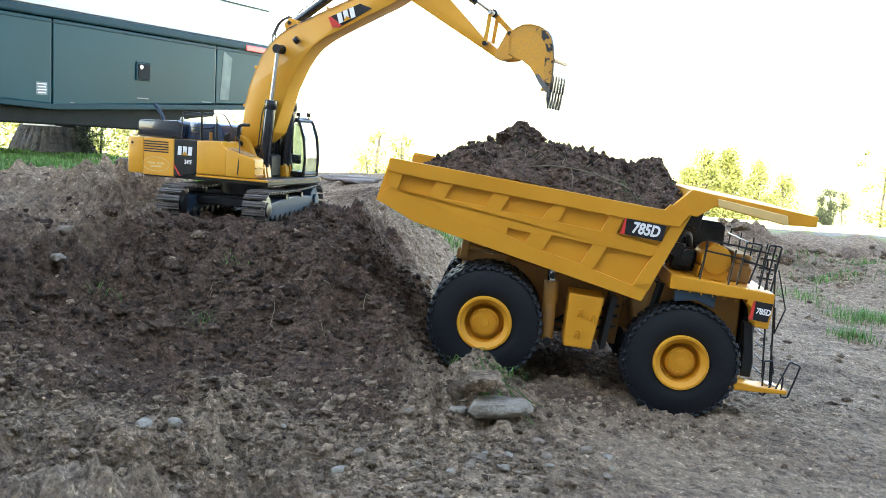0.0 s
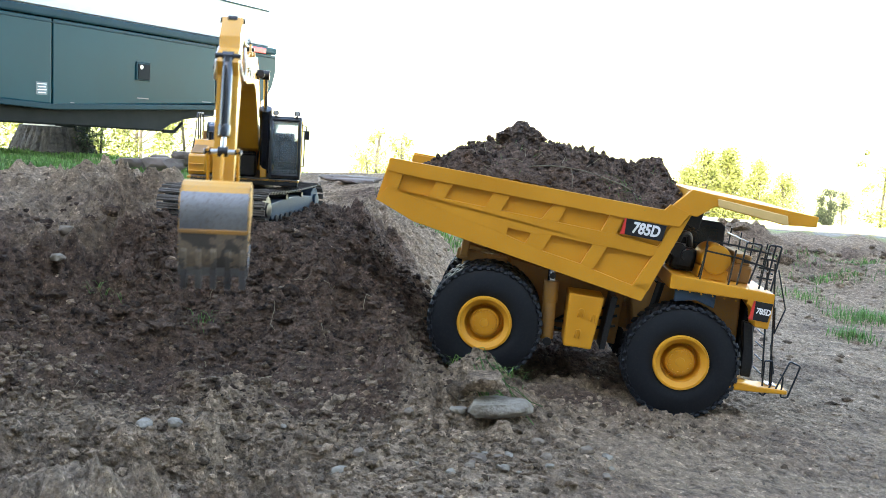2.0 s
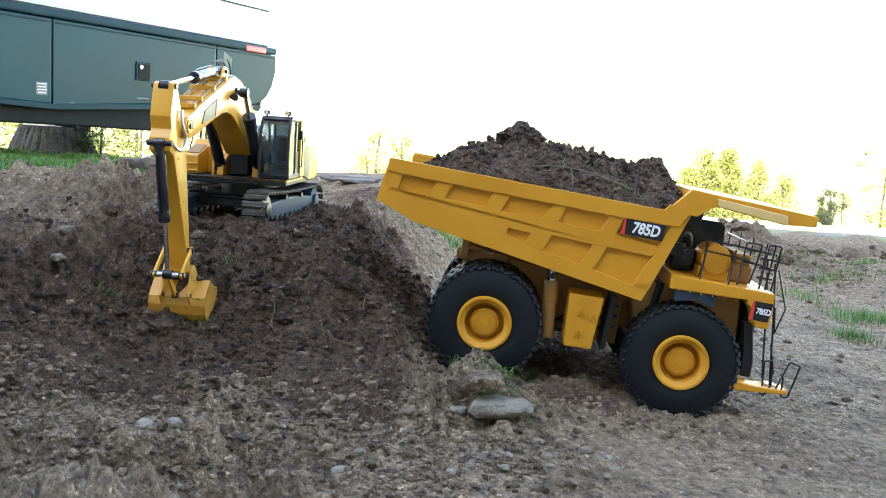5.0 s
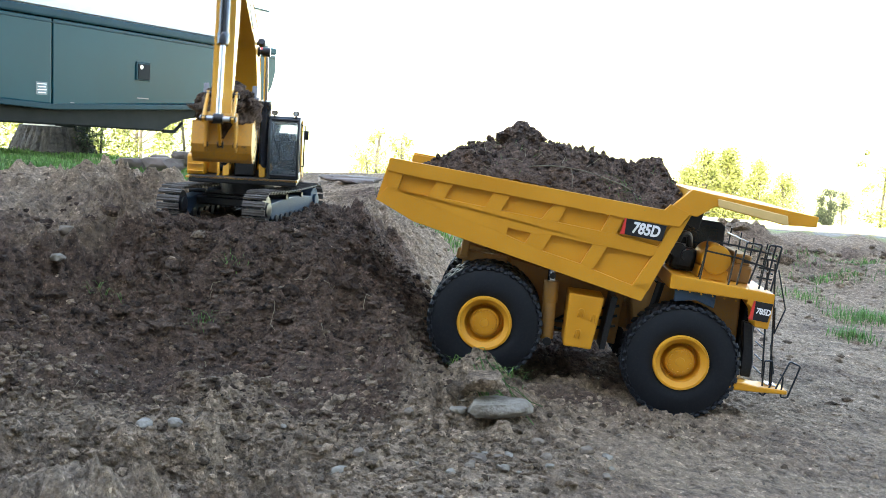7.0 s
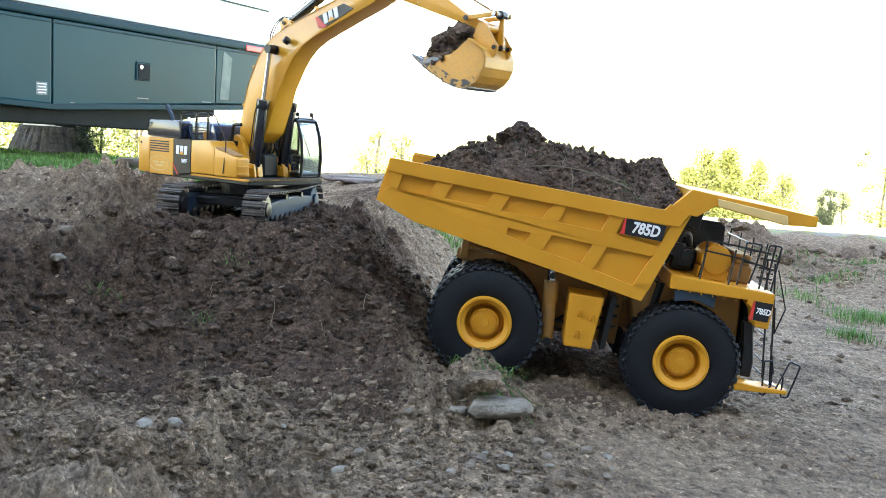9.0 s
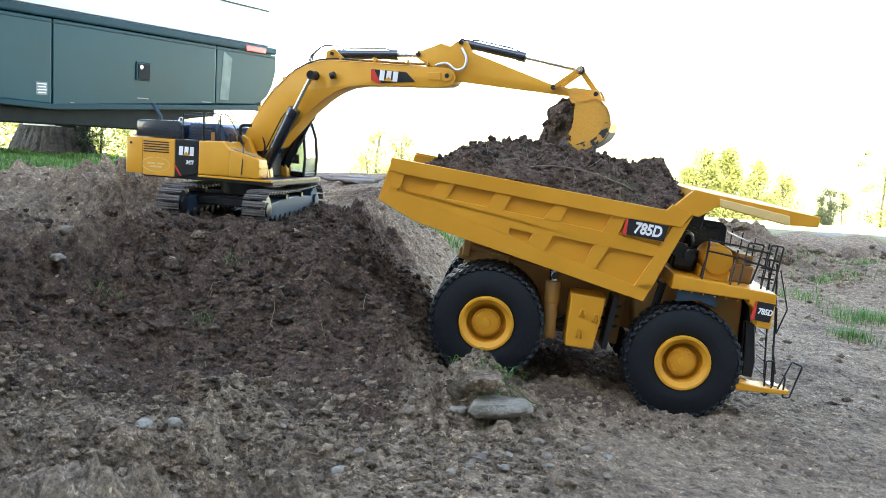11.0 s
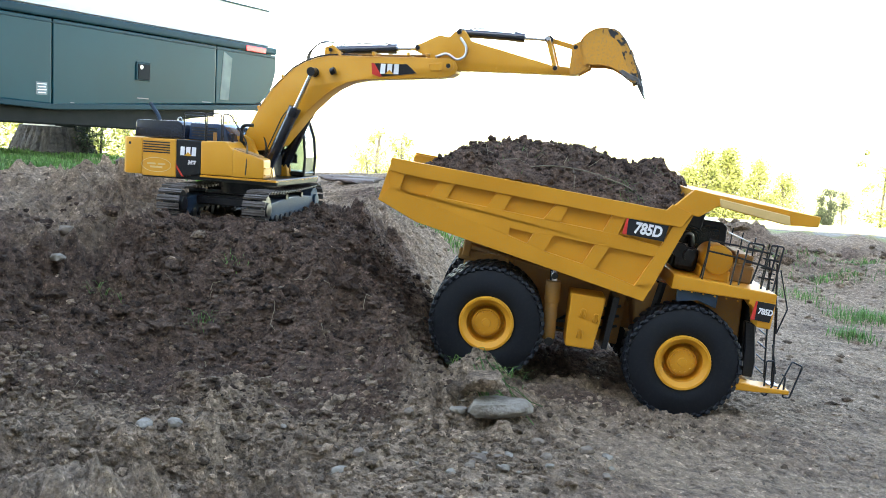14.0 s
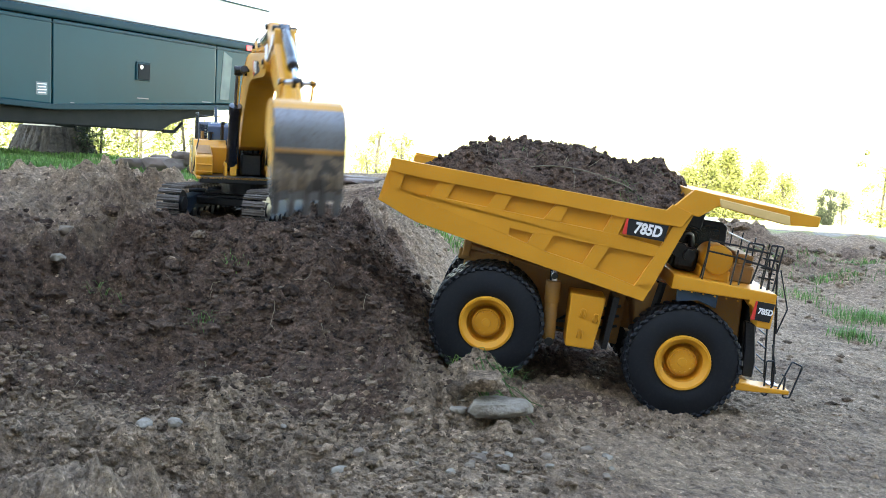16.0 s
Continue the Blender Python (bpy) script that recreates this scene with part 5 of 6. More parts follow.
def soil_load():
    xs, ys = np.arange(-0.208, 0.3171, 0.0034), np.arange(-0.1905, 0.1906, 0.0034)
    gx, gy = np.meshgrid(xs, ys)
    floor = 0.2985 - 0.178 * (gx + 0.24) + 0.006
    gz = np.maximum(heap_height(gx, gy), floor)
    ny, nx = gx.shape
    i = np.arange(nx * ny).reshape(ny, nx)
    faces = np.stack([i[:-1, :-1], i[:-1, 1:], i[1:, 1:], i[1:, :-1]], -1).reshape(-1, 4).tolist()
    me = bpy.data.meshes.new("soil_load")
    me.from_pydata(np.stack([gx, gy, gz], -1).reshape(-1, 3).tolist(), [], faces)
    me.polygons.foreach_set("use_smooth", [True] * len(me.polygons))
    me.materials.append(SOIL_DARK)
    ob = tagged(new("soil_load", me), "heap of dark cloddy soil filling the truck body", "soil heap")
    ob.matrix_basis = TRUCK
    rng = np.random.RandomState(3)
    n = 2400
    x, y = rng.uniform(-0.19, 0.312, n), rng.uniform(-0.19, 0.19, n)
    r = 0.0016 * 5 ** (rng.rand(n) ** 2.4)
    z = heap_height(x, y)
    verts, fs, base = [], [], 0
    for k in range(n):
        co, fa = TEMPLATES[k % 8]
        c = co @ np.array(Euler(rng.rand(3) * 6).to_matrix()).T * r[k] + (x[k], y[k], z[k] + 0.2 * r[k])
        verts.append(c)
        fs += [tuple(base + q for q in f) for f in fa]
        base += len(c)
    m2 = bpy.data.meshes.new("loose_soil")
    m2.from_pydata(np.concatenate(verts).tolist(), [], fs)
    m2.materials.append(SOIL_DARK)
    c = new("loose_soil", m2)
    c.parent = ob
    tagged(c, kind="stuff")
    b = mk()
    tube(b, [(0.0, -0.16, 0.40), (0.06, -0.165, 0.418), (0.13, -0.165, 0.42), (0.21, -0.165, 0.405), (0.24, -0.165, 0.385)], 0.0012, 6, 0.03)
    part("root", b, STRAW, ob, "long pale root")
    rng = np.random.RandomState(8)
    v, f = [], []
    for k in range(170):
        cx, cy = (0.20 + 0.025 * rng.randn(), -0.17 + 0.015 * rng.randn()) if k < 60 else (rng.uniform(-0.18, 0.3), rng.uniform(-0.19, 0.0))
        cz = float(heap_height(np.array([cx]), np.array([cy]))[0])
        d = rng.randn(3) * (0.012, 0.012, 0.006)
        q = len(v)
        v += [(cx, cy, cz), (cx + 0.0012, cy, cz), (cx + d[0], cy + d[1], cz + abs(d[2]) + 0.003)]
        f.append((q, q + 1, q + 2))
    m3 = bpy.data.meshes.new("grass_bits")
    m3.from_pydata(v, [], f)
    m3.materials.append(GRASS)
    g = new("grass_bits", m3)
    g.parent = ob
    tagged(g, kind="stuff")
    for k in range(34):
        cx, cy, a, ln = (rng.uniform(-0.18, 0.02) if k < 22 else rng.uniform(0.0, 0.28)), rng.uniform(-0.185, 0.02), rng.rand() * 6.28, rng.uniform(0.012, 0.04)
        pts = [(cx + ln * f * math.cos(a), cy + ln * f * math.sin(a)) for f in (0, 0.5, 1)]
        b = mk()
        tube(b, [(px, py, float(heap_height(np.array([px]), np.array([py]))[0]) + 0.002 + 0.005 * (i == 1)) for i, (px, py) in enumerate(pts)], 0.0006, 4)
        part("root", b, STRAW, ob)
    return ob


load = soil_load()


def soil_clump(name, sx, sy, sz, seed, n, label):
    """A ragged lump of soil: one core with clods grown over it."""
    rng = np.random.RandomState(seed)
    b = mk()
    lump(b, (0, 0, 0), 1.0, seed, 0.5, 1.0, 4)
    for k in range(n):
        d = rng.randn(3)
        d = d / np.linalg.norm(d)
        lump(b, tuple(d * 0.94), 0.06 + 0.22 * rng.rand() ** 2, seed + k, 0.7, 0.9, 2)
    b.transform(Matrix.Diagonal((sx, sy, sz, 1)))
    for v in b.verts:
        q = v.co * 60
        q2 = v.co * 170
        v.co += 0.0022 * Vector((noise.noise(q2), noise.noise(q2 + Vector((5, 1, 2))), noise.noise(q2 + Vector((9, 4, 7)))))
        v.co += 0.005 * Vector((noise.noise(q), noise.noise(q + Vector((5, 1, 2))), noise.noise(q + Vector((9, 4, 7)))))
    return tagged(part(name, b, SOIL_DARK, None, "", True), label, "soil clump")


peak_clump = soil_clump("soil_clump", 0.048, 0.050, 0.036, 4, 60, "dark ragged soil clump on top of the truck's load")
bucket_clump = soil_clump("soil_clump", 0.064, 0.056, 0.046, 9, 70, "dark ragged soil clump dug by the excavator bucket")


# ---- the excavator ----
HOME = (-0.4574, 2.0596, 0.2692)   # its base on the pile
LIFT = 0.038                        # from the base to the swing origin
HEADING = -100
FOOT = (0.0111, 0.1299)             # boom foot, in the upper works' plane
BOOM_L, STICK_L = 0.4929, 0.2624
BOOM_PIN, BOOM_EYE = (0.2068, 0.0919), (0.2549, 0.1266)
STICK_TAIL, STICK_TOP, STICK_LINK = (-0.0721, 0.0362), (0.0169, 0.0712), (0.2235, 0.0044)
BUCKET_EAR, LINK_A, LINK_B = (0.0130, 0.0458), 0.0614, 0.0596
CYL_BASE = (0.068, 0.080)


def maker_mark(name, m, s, parent):
    """Plain white shapes with a yellow triangle, in place of a maker's mark; s is its height."""
    for k in range(3):
        b = mk()
        x = (-0.72 + 0.72 * k) * s
        lean = 0.06 * s
        prism(b, [(x - 0.28 * s, -0.5 * s), (x - 0.28 * s + lean, 0.5 * s), (x + 0.28 * s, 0.5 * s), (x + 0.28 * s - lean, -0.5 * s)], -0.0006, 0.0006)
        b.transform(m)
        part(name, b, WHITE, parent, "plain white mark")
    b = mk()
    prism(b, [(-0.45 * s, -0.52 * s), (0.45 * s, -0.52 * s), (0, -0.08 * s)], -0.0014, 0.0002)
    b.transform(m)
    part("yellow_triangle", b, YELLOW_EX, parent, "yellow triangle")


def track(e, side):
    """One crawler: frame, rollers, sprocket, idler and every shoe."""
    y = side * 0.0955
    m0 = pose(0, 0, 0, 0, 0, HEADING)
    Lh, rr, zc, w = 0.157, 0.036, 0.036, 0.050
    b = mk()
    prism(b, [(-Lh + 0.03, 0.012), (Lh - 0.03, 0.012), (Lh - 0.012, 0.030), (Lh - 0.02, 0.048), (0.03, 0.055), (-0.05, 0.055), (-Lh + 0.02, 0.048), (-Lh + 0.012, 0.030)], y - 0.016, y + 0.016, 0.003, 2)
    b2 = mk()
    f = part("track_frame", b, FRAME_GREY, e)
    f.matrix_basis = m0
    for k in range(8):
        q = mk()
        rod(q, (-0.105 + 0.03 * k, y - 0.020, 0.013), (-0.105 + 0.03 * k, y + 0.020, 0.013), 0.010, 16, None, 0.001)
        part("roller", q, BLACK, f)
    for x in (-0.05, 0.05):
        q = mk()
        rod(q, (x, y - 0.020, 0.057), (x, y + 0.020, 0.057), 0.006, 12)
        part("carrier_roller", q, BLACK, f)
    for x, nm in ((Lh, "idler"), (-Lh, "sprocket")):
        q = mk()
        rod(q, (x, y - 0.014, zc), (x, y + 0.014, zc), rr - 0.006, 32, None, 0.002)
        rod(q, (x, y - 0.021, zc), (x, y + 0.021, zc), 0.016, 24, None, 0.002)
        part(nm, q, BLACK if nm == "idler" else FRAME_GREY, f, "", True)
    b2.free()
    sh = mk()
    box(sh, (0, 0, 0), (0.0130, w, 0.003), 0.0006)
    box(sh, (0.0045, 0, 0.0025), (0.002, w, 0.003), 0.0004)
    box(sh, (-0.001, 0, 0.0022), (0.0014, w, 0.002), 0.0003)
    box(sh, (0, -0.008, -0.004), (0.010, 0.006, 0.006), 0.0005)
    box(sh, (0, 0.008, -0.004), (0.010, 0.006, 0.006), 0.0005)
    first = None
    per = 4 * Lh + 2 * math.pi * rr
    n = 50
    for k in range(n):
        s = per * k / n
        if s < 2 * Lh:
            x, z, a = -Lh + s, zc + rr - 0.004 * math.sin(math.pi * s / (2 * Lh)), 0
        elif s < 2 * Lh + math.pi * rr:
            t = (s - 2 * Lh) / rr
            x, z, a = Lh + rr * math.sin(t), zc + rr * math.cos(t), t
        elif s < 4 * Lh + math.pi * rr:
            x, z, a = Lh - (s - 2 * Lh - math.pi * rr), zc - rr, math.pi
        else:
            t = (s - 4 * Lh - math.pi * rr) / rr
            x, z, a = -Lh - rr * math.sin(t), zc - rr * math.cos(t), math.pi + t
        m = Matrix.Translation((x, y, z + 0.002)) @ Matrix.Rotation(a, 4, "Y")
        if first is None:
            first = part("track_shoe", sh, TRACK, f)
            first.matrix_basis = m
        else:
            share("track_shoe", first, f, m)
    return f


def upper_works(e):
    """The slewing deck with body, hood, cab, rails."""
    b = mk()
    prism(b, [(-0.20, 0.046), (0.125, 0.046), (0.125, 0.060), (-0.20, 0.060)], -0.112, 0.116, 0.002)
    rod(b, (0, 0, 0.03), (0, 0, 0.047), 0.062, 40)
    up = part("slewing_deck", b, BLACK, e, "black slewing deck")
    P = -0.1195
    def add(name, fn, mat, label="", smooth=False):
        b = mk()
        fn(b)
        return part(name, b, mat, up, label, smooth)
    # counterweight with a rounded tail
    pts = [(-0.196, -0.1195), (-0.236, -0.1185), (-0.247, -0.108), (-0.254, -0.06), (-0.256, 0.0), (-0.254, 0.06), (-0.247, 0.108), (-0.236, 0.1185), (-0.196, 0.1195)]
    def cw(b):
        s = mk()
        lo = [s.verts.new((x, y, 0.051)) for x, y in pts]
        hi = [s.verts.new((x, y, 0.1315)) for x, y in pts]
        k = len(pts)
        s.faces.new(lo[::-1])
        s.faces.new(hi)
        for i in range(k):
            s.faces.new((lo[i], lo[(i + 1) % k], hi[(i + 1) % k], hi[i]))
        bmesh.ops.recalc_face_normals(s, faces=s.faces[:])
        bev(s, s.faces[:], 0.003, 2)
        join(b, s)
    add("counterweight", cw, YELLOW_EX, "", True)
    for yy in (-0.1195, 0.1195):
        add("lifting_plug", lambda b: rod(b, (-0.226, yy * 1.004, 0.118), (-0.226, yy * 0.98, 0.118), 0.003, 10), BLACK)
    for s in (-1, 1):
        y0, y1 = s * 0.1195, s * 0.100
        add("engine_door", lambda b: prism(b, [(-0.195, 0.049), (-0.1125, 0.049), (-0.1125, 0.1318), (-0.195, 0.1318)], y0, y1, 0.002, 2), YELLOW_EX)
        for k in range(5):
            add("vent_slot", lambda b: box(b, (-0.160, y0 * 1.002, 0.1235 - 0.0055 * k), (0.066, 0.002, 0.0026), 0.0006), BLACK)
        add("badge_panel", lambda b: prism(b, [(-0.112, 0.0498), (-0.053, 0.0598), (-0.053, 0.1322), (-0.112, 0.1322)], y0, y1, 0.001), BLACK, "black badge panel")
        add("red_slash", lambda b: prism(b, [(-0.1115, 0.078), (-0.1115, 0.072), (-0.098, 0.0525), (-0.093, 0.0525)], y0 - s * -0.0004, y0 + s * -0.002, 0), RED, "red slash")
    m = Matrix.Translation((-0.0825, P - 0.0008, 0.108))
    maker_mark("mark", m, 0.019, up)
    lettering("model_number", "349F", 0.0125, Matrix.Translation((-0.0735, P - 0.0012, 0.0835)) @ NEAR, WHITE, up)
    # oval dealer's sticker: ring and bars
    def oval(b):
        tube(b, [(-0.160 + 0.036 * math.cos(a), P - 0.0004, 0.074 + 0.0155 * math.sin(a)) for a in np.linspace(0, 2 * math.pi, 41)], 0.0007, 5)
    add("sticker_ring", oval, GREYMARK)
    for sx, sz, sw in ((-0.172, 0.076, 0.020), (-0.147, 0.076, 0.018), (-0.160, 0.069, 0.030)):
        add("sticker_line", lambda b: box(b, (sx, P - 0.0004, sz), (sw, 0.001, 0.004), 0), GREYMARK)
    # tool box with steps in front of the badge, pump door behind the cab
    add("tool_box", lambda b: prism(b, [(-0.0528, 0.0602), (-0.0528, 0.1322), (0.002, 0.1345), (0.010, 0.1325), (0.018, 0.1215), (0.024, 0.118), (0.024, 0.0605)], P, -0.050, 0.0025, 3), YELLOW_EX, "", True)
    add("step_box", lambda b: prism(b, [(0.0235, 0.0602), (0.0235, 0.1195), (0.070, 0.1085), (0.0835, 0.1045), (0.092, 0.103), (0.0955, 0.099), (0.096, 0.064), (0.094, 0.0605)], P, -0.084, 0.0025, 3), YELLOW_EX, "", True)
    add("tread_plate", lambda b: prism(b, [(0.024, 0.1208), (0.070, 0.1096), (0.0825, 0.1060), (0.0825, 0.1068), (0.070, 0.1106), (0.024, 0.1222)], -0.117, -0.087, 0.0003), DUSTY, "dusty anti-slip tread")
    add("step", lambda b: (box(b, (0.097, -0.102, 0.068), (0.006, 0.032, 0.003), 0.0008), box(b, (0.097, -0.102, 0.083), (0.006, 0.032, 0.003), 0.0008)), YELLOW_EX)
    add("pump_door", lambda b: prism(b, [(-0.0528, 0.0602), (-0.0528, 0.1322), (-0.004, 0.1322), (-0.004, 0.0602)], 0.06, 0.1195, 0.002, 2), YELLOW_EX)
    add("sill", lambda b: box(b, (0.035, 0, 0.0565), (0.18, 0.236, 0.005), 0.001), YELLOW_EX)
    # hood
    add("engine_hood", lambda b: prism(b, [(-0.224, 0.133), (-0.102, 0.133), (-0.109, 0.168), (-0.118, 0.1725), (-0.216, 0.1705), (-0.222, 0.166)], -0.105, 0.100, 0.003, 2), DARK_BLUE, "", True)
    add("valve_cover", lambda b: prism(b, [(-0.100, 0.133), (-0.002, 0.133), (-0.012, 0.166), (-0.018, 0.171), (-0.096, 0.170)], -0.090, 0.035, 0.003, 2), HOOD_SKY_TINT, "glossy black cover tinted blue for reflected sky", True)
    add("cover_louvre", lambda b: [box(b, (-0.06, -0.0915, 0.142 + 0.006 * k), (0.06, 0.002, 0.002), 0.0004) for k in range(4)], BLACK)
    add("exhaust_pipe", lambda b: (tube(b, [(-0.188, -0.06, 0.165), (-0.192, -0.06, 0.180), (-0.214, -0.06, 0.207)], 0.0042, 12, 0.008), tube(b, [(-0.214, -0.06, 0.207), (-0.2145, -0.06, 0.2076)], 0.003, 10)), FRAME_GREY, "bright angled exhaust pipe")
    add("lifting_eye", lambda b: tube(b, [(-0.150, -0.05, 0.170), (-0.150, -0.05, 0.178), (-0.142, -0.05, 0.180), (-0.138, -0.05, 0.170)], 0.0015, 6, 0.003), SILVER)
    add("filler_cap", lambda b: rod(b, (-0.030, -0.10, 0.131), (-0.030, -0.10, 0.152), 0.004, 12), DUSTY)
    add("breather", lambda b: (rod(b, (0.004, -0.085, 0.133), (0.004, -0.085, 0.148), 0.0035, 10), rod(b, (0.004, -0.085, 0.148), (0.004, -0.085, 0.152), 0.007, 14)), BLACK)
    for x0, x1, z in ((-0.0975, -0.047, 0.192), (-0.0435, -0.009, 0.193)):
        add("handrail", lambda b: tube(b, [(x0, -0.112, 0.130), (x0, -0.112, z), (x1, -0.112, z), (x1, -0.112, 0.130)], 0.0014, 7, 0.008), BLACK)
    add("handrail", lambda b: tube(b, [(-0.005, -0.112, 0.130), (-0.005, -0.112, 0.194), (0.012, -0.112, 0.192), (0.052, -0.112, 0.135), (0.056, -0.118, 0.105), (0.055, -0.122, 0.066)], 0.0014, 7, 0.010), BLACK)
    add("handrail", lambda b: tube(b, [(-0.0975, -0.112, 0.186), (-0.06, -0.05, 0.186)], 0.0012, 7), BLACK)
    add("mirror_arm", lambda b: (tube(b, [(0.012, -0.06, 0.135), (0.014, -0.06, 0.168), (0.022, -0.06, 0.172), (0.04, -0.06, 0.172)], 0.004, 9, 0.010)), BLACK)
    # boom foot cheeks, swing brackets and hoses
    for s in (-1, 1):
        add("boom_cheek", lambda b: prism(b, [(-0.035, 0.06), (0.085, 0.06), (0.080, 0.088), (0.045, 0.105), (0.028, 0.140), (0.010, 0.150), (-0.010, 0.145)], s * 0.046, s * 0.032, 0.002, 2), YELLOW_EX)
        add("foot_pin", lambda b: rod(b, (FOOT[0], s * 0.044, FOOT[1]), (FOOT[0], s * 0.051, FOOT[1]), 0.006, 12), BLACK)
        add("cylinder_lug", lambda b: prism(b, [(0.052, 0.058), (0.086, 0.058), (0.080, 0.088), (0.062, 0.090)], s * 0.058, s * 0.052, 0.001), YELLOW_EX)
        add("lug_pin", lambda b: rod(b, (*CYL_BASE[:1], s * 0.060, CYL_BASE[1]), (*CYL_BASE[:1], s * 0.030, CYL_BASE[1]), 0.006, 12), YELLOW_EX)
    for k in range(6):
        y = -0.02 + 0.008 * k
        add("hydraulic_hose", lambda b: tube(b, [(0.03, y, 0.07), (0.06, y * 1.4, 0.12 + 0.004 * (k % 3)), (0.05, y * 1.2, 0.15), (0.03, y, 0.16)], 0.0022, 7, 0.02), BLACK)
    add("swivel_block", lambda b: (box(b, (0.055, 0, 0.085), (0.04, 0.045, 0.05), 0.004), box(b, (0.035, 0, 0.10), (0.03, 0.04, 0.04), 0.004)), BLACK)
    # cab
    y0, y1 = 0.052, 0.1195
    front = [(0.114, 0.062), (0.117, 0.105), (0.112, 0.150), (0.100, 0.182), (0.094, 0.190)]
    add("cab_floor", lambda b: box(b, (0.055, 0.086, 0.066), (0.118, 0.068, 0.012), 0.002), BLACK)
    add("cab_roof", lambda b: prism(b, [(-0.002, 0.184), (0.094, 0.184), (0.098, 0.189), (0.088, 0.196), (0.002, 0.194)], y0, y1, 0.003, 2), BLACK, "", True)
    for y in (y0 + 0.003, y1 - 0.003):
        add("cab_pillar", lambda b: tube(b, [(x, y, z) for x, z in front], 0.0034, 8), BLACK)
        add("cab_pillar", lambda b: tube(b, [(0.046, y, 0.066), (0.044, y, 0.19)], 0.0030, 8), BLACK)
        add("cab_pillar", lambda b: tube(b, [(0.0, y, 0.066), (0.0, y, 0.19)], 0.0040, 8), BLACK)
    for z in (0.068, 0.188):
        x = 0.113 if z < 0.1 else 0.096
        add("cab_rail", lambda b: tube(b, [(x, y0 + 0.003, z), (x, y1 - 0.003, z)], 0.0034, 8), BLACK)
    def wind(b):
        s = mk()
        a = [s.verts.new((x - 0.001, y0 + 0.005, z)) for x, z in front]
        c = [s.verts.new((x - 0.001, y1 - 0.005, z)) for x, z in front]
        for i in range(len(front) - 1):
            s.faces.new((a[i], c[i], c[i + 1], a[i + 1]))
        bmesh.ops.solidify(s, geom=s.faces[:], thickness=0.0012)
        join(b, s)
    add("windscreen", wind, GLASS)
    for y in (y0 + 0.003, y1 - 0.003):
        add("side_window", lambda b: prism(b, [(0.047, 0.072), (0.112, 0.072), (0.114, 0.105), (0.108, 0.150), (0.094, 0.184), (0.047, 0.184)], y - 0.0006, y + 0.0006), GLASS)
        add("side_window", lambda b: prism(b, [(0.004, 0.120), (0.044, 0.120), (0.044, 0.184), (0.004, 0.184)], y - 0.0006, y + 0.0006), GLASS)
        add("cab_panel", lambda b: prism(b, [(0.002, 0.066), (0.044, 0.066), (0.044, 0.120), (0.002, 0.120)], y - 0.0012, y + 0.0012, 0.0006), BLACK)
    add("rear_window", lambda b: box(b, (0.001, 0.086, 0.165), (0.0015, 0.060, 0.042), 0), GLASS)
    add("cab_rear_panel", lambda b: box(b, (0.0, 0.086, 0.105), (0.004, 0.062, 0.076), 0.001), BLACK)
    add("seat", lambda b: (box(b, (0.040, 0.086, 0.088), (0.034, 0.034, 0.010), 0.003), box(b, (0.022, 0.086, 0.115), (0.009, 0.034, 0.055), 0.003), box(b, (0.020, 0.086, 0.150), (0.007, 0.020, 0.014), 0.003)), BLACK, "dark operator seat")
    add("console", lambda b: (box(b, (0.055, 0.066, 0.098), (0.04, 0.009, 0.022), 0.002), box(b, (0.055, 0.106, 0.098), (0.04, 0.009, 0.022), 0.002)), BLACK)
    add("door_handle", lambda b: tube(b, [(0.010, 0.121, 0.085), (0.010, 0.126, 0.085), (0.010, 0.126, 0.165), (0.010, 0.121, 0.165)], 0.0014, 7, 0.003), BLACK)
    add("door_edge", lambda b: prism(b, [(-0.004, 0.062), (0.004, 0.062), (0.004, 0.19), (-0.004, 0.186)], 0.110, 0.1215, 0.001), YELLOW_EX)
    for y in (0.063, 0.109):
        add("work_lamp", lambda b: (box(b, (0.092, y, 0.2025), (0.010, 0.013, 0.010), 0.002), rod(b, (0.092, y, 0.193), (0.092, y, 0.198), 0.002, 8)), BLACK)
        add("lamp_lens", lambda b: rod(b, (0.0970, y, 0.2025), (0.0982, y, 0.2025), 0.0042, 14), CHROME)
    add("mirror", lambda b: (tube(b, [(0.05, 0.1195, 0.18), (0.066, 0.130, 0.176), (0.066, 0.130, 0.16)], 0.0014, 6), box(b, (0.066, 0.132, 0.157), (0.004, 0.010, 0.02), 0.001)), BLACK)
    add("wiper", lambda b: tube(b, [(0.111, 0.06, 0.16), (0.1165, 0.08, 0.11)], 0.0008, 5), BLACK)
    return up


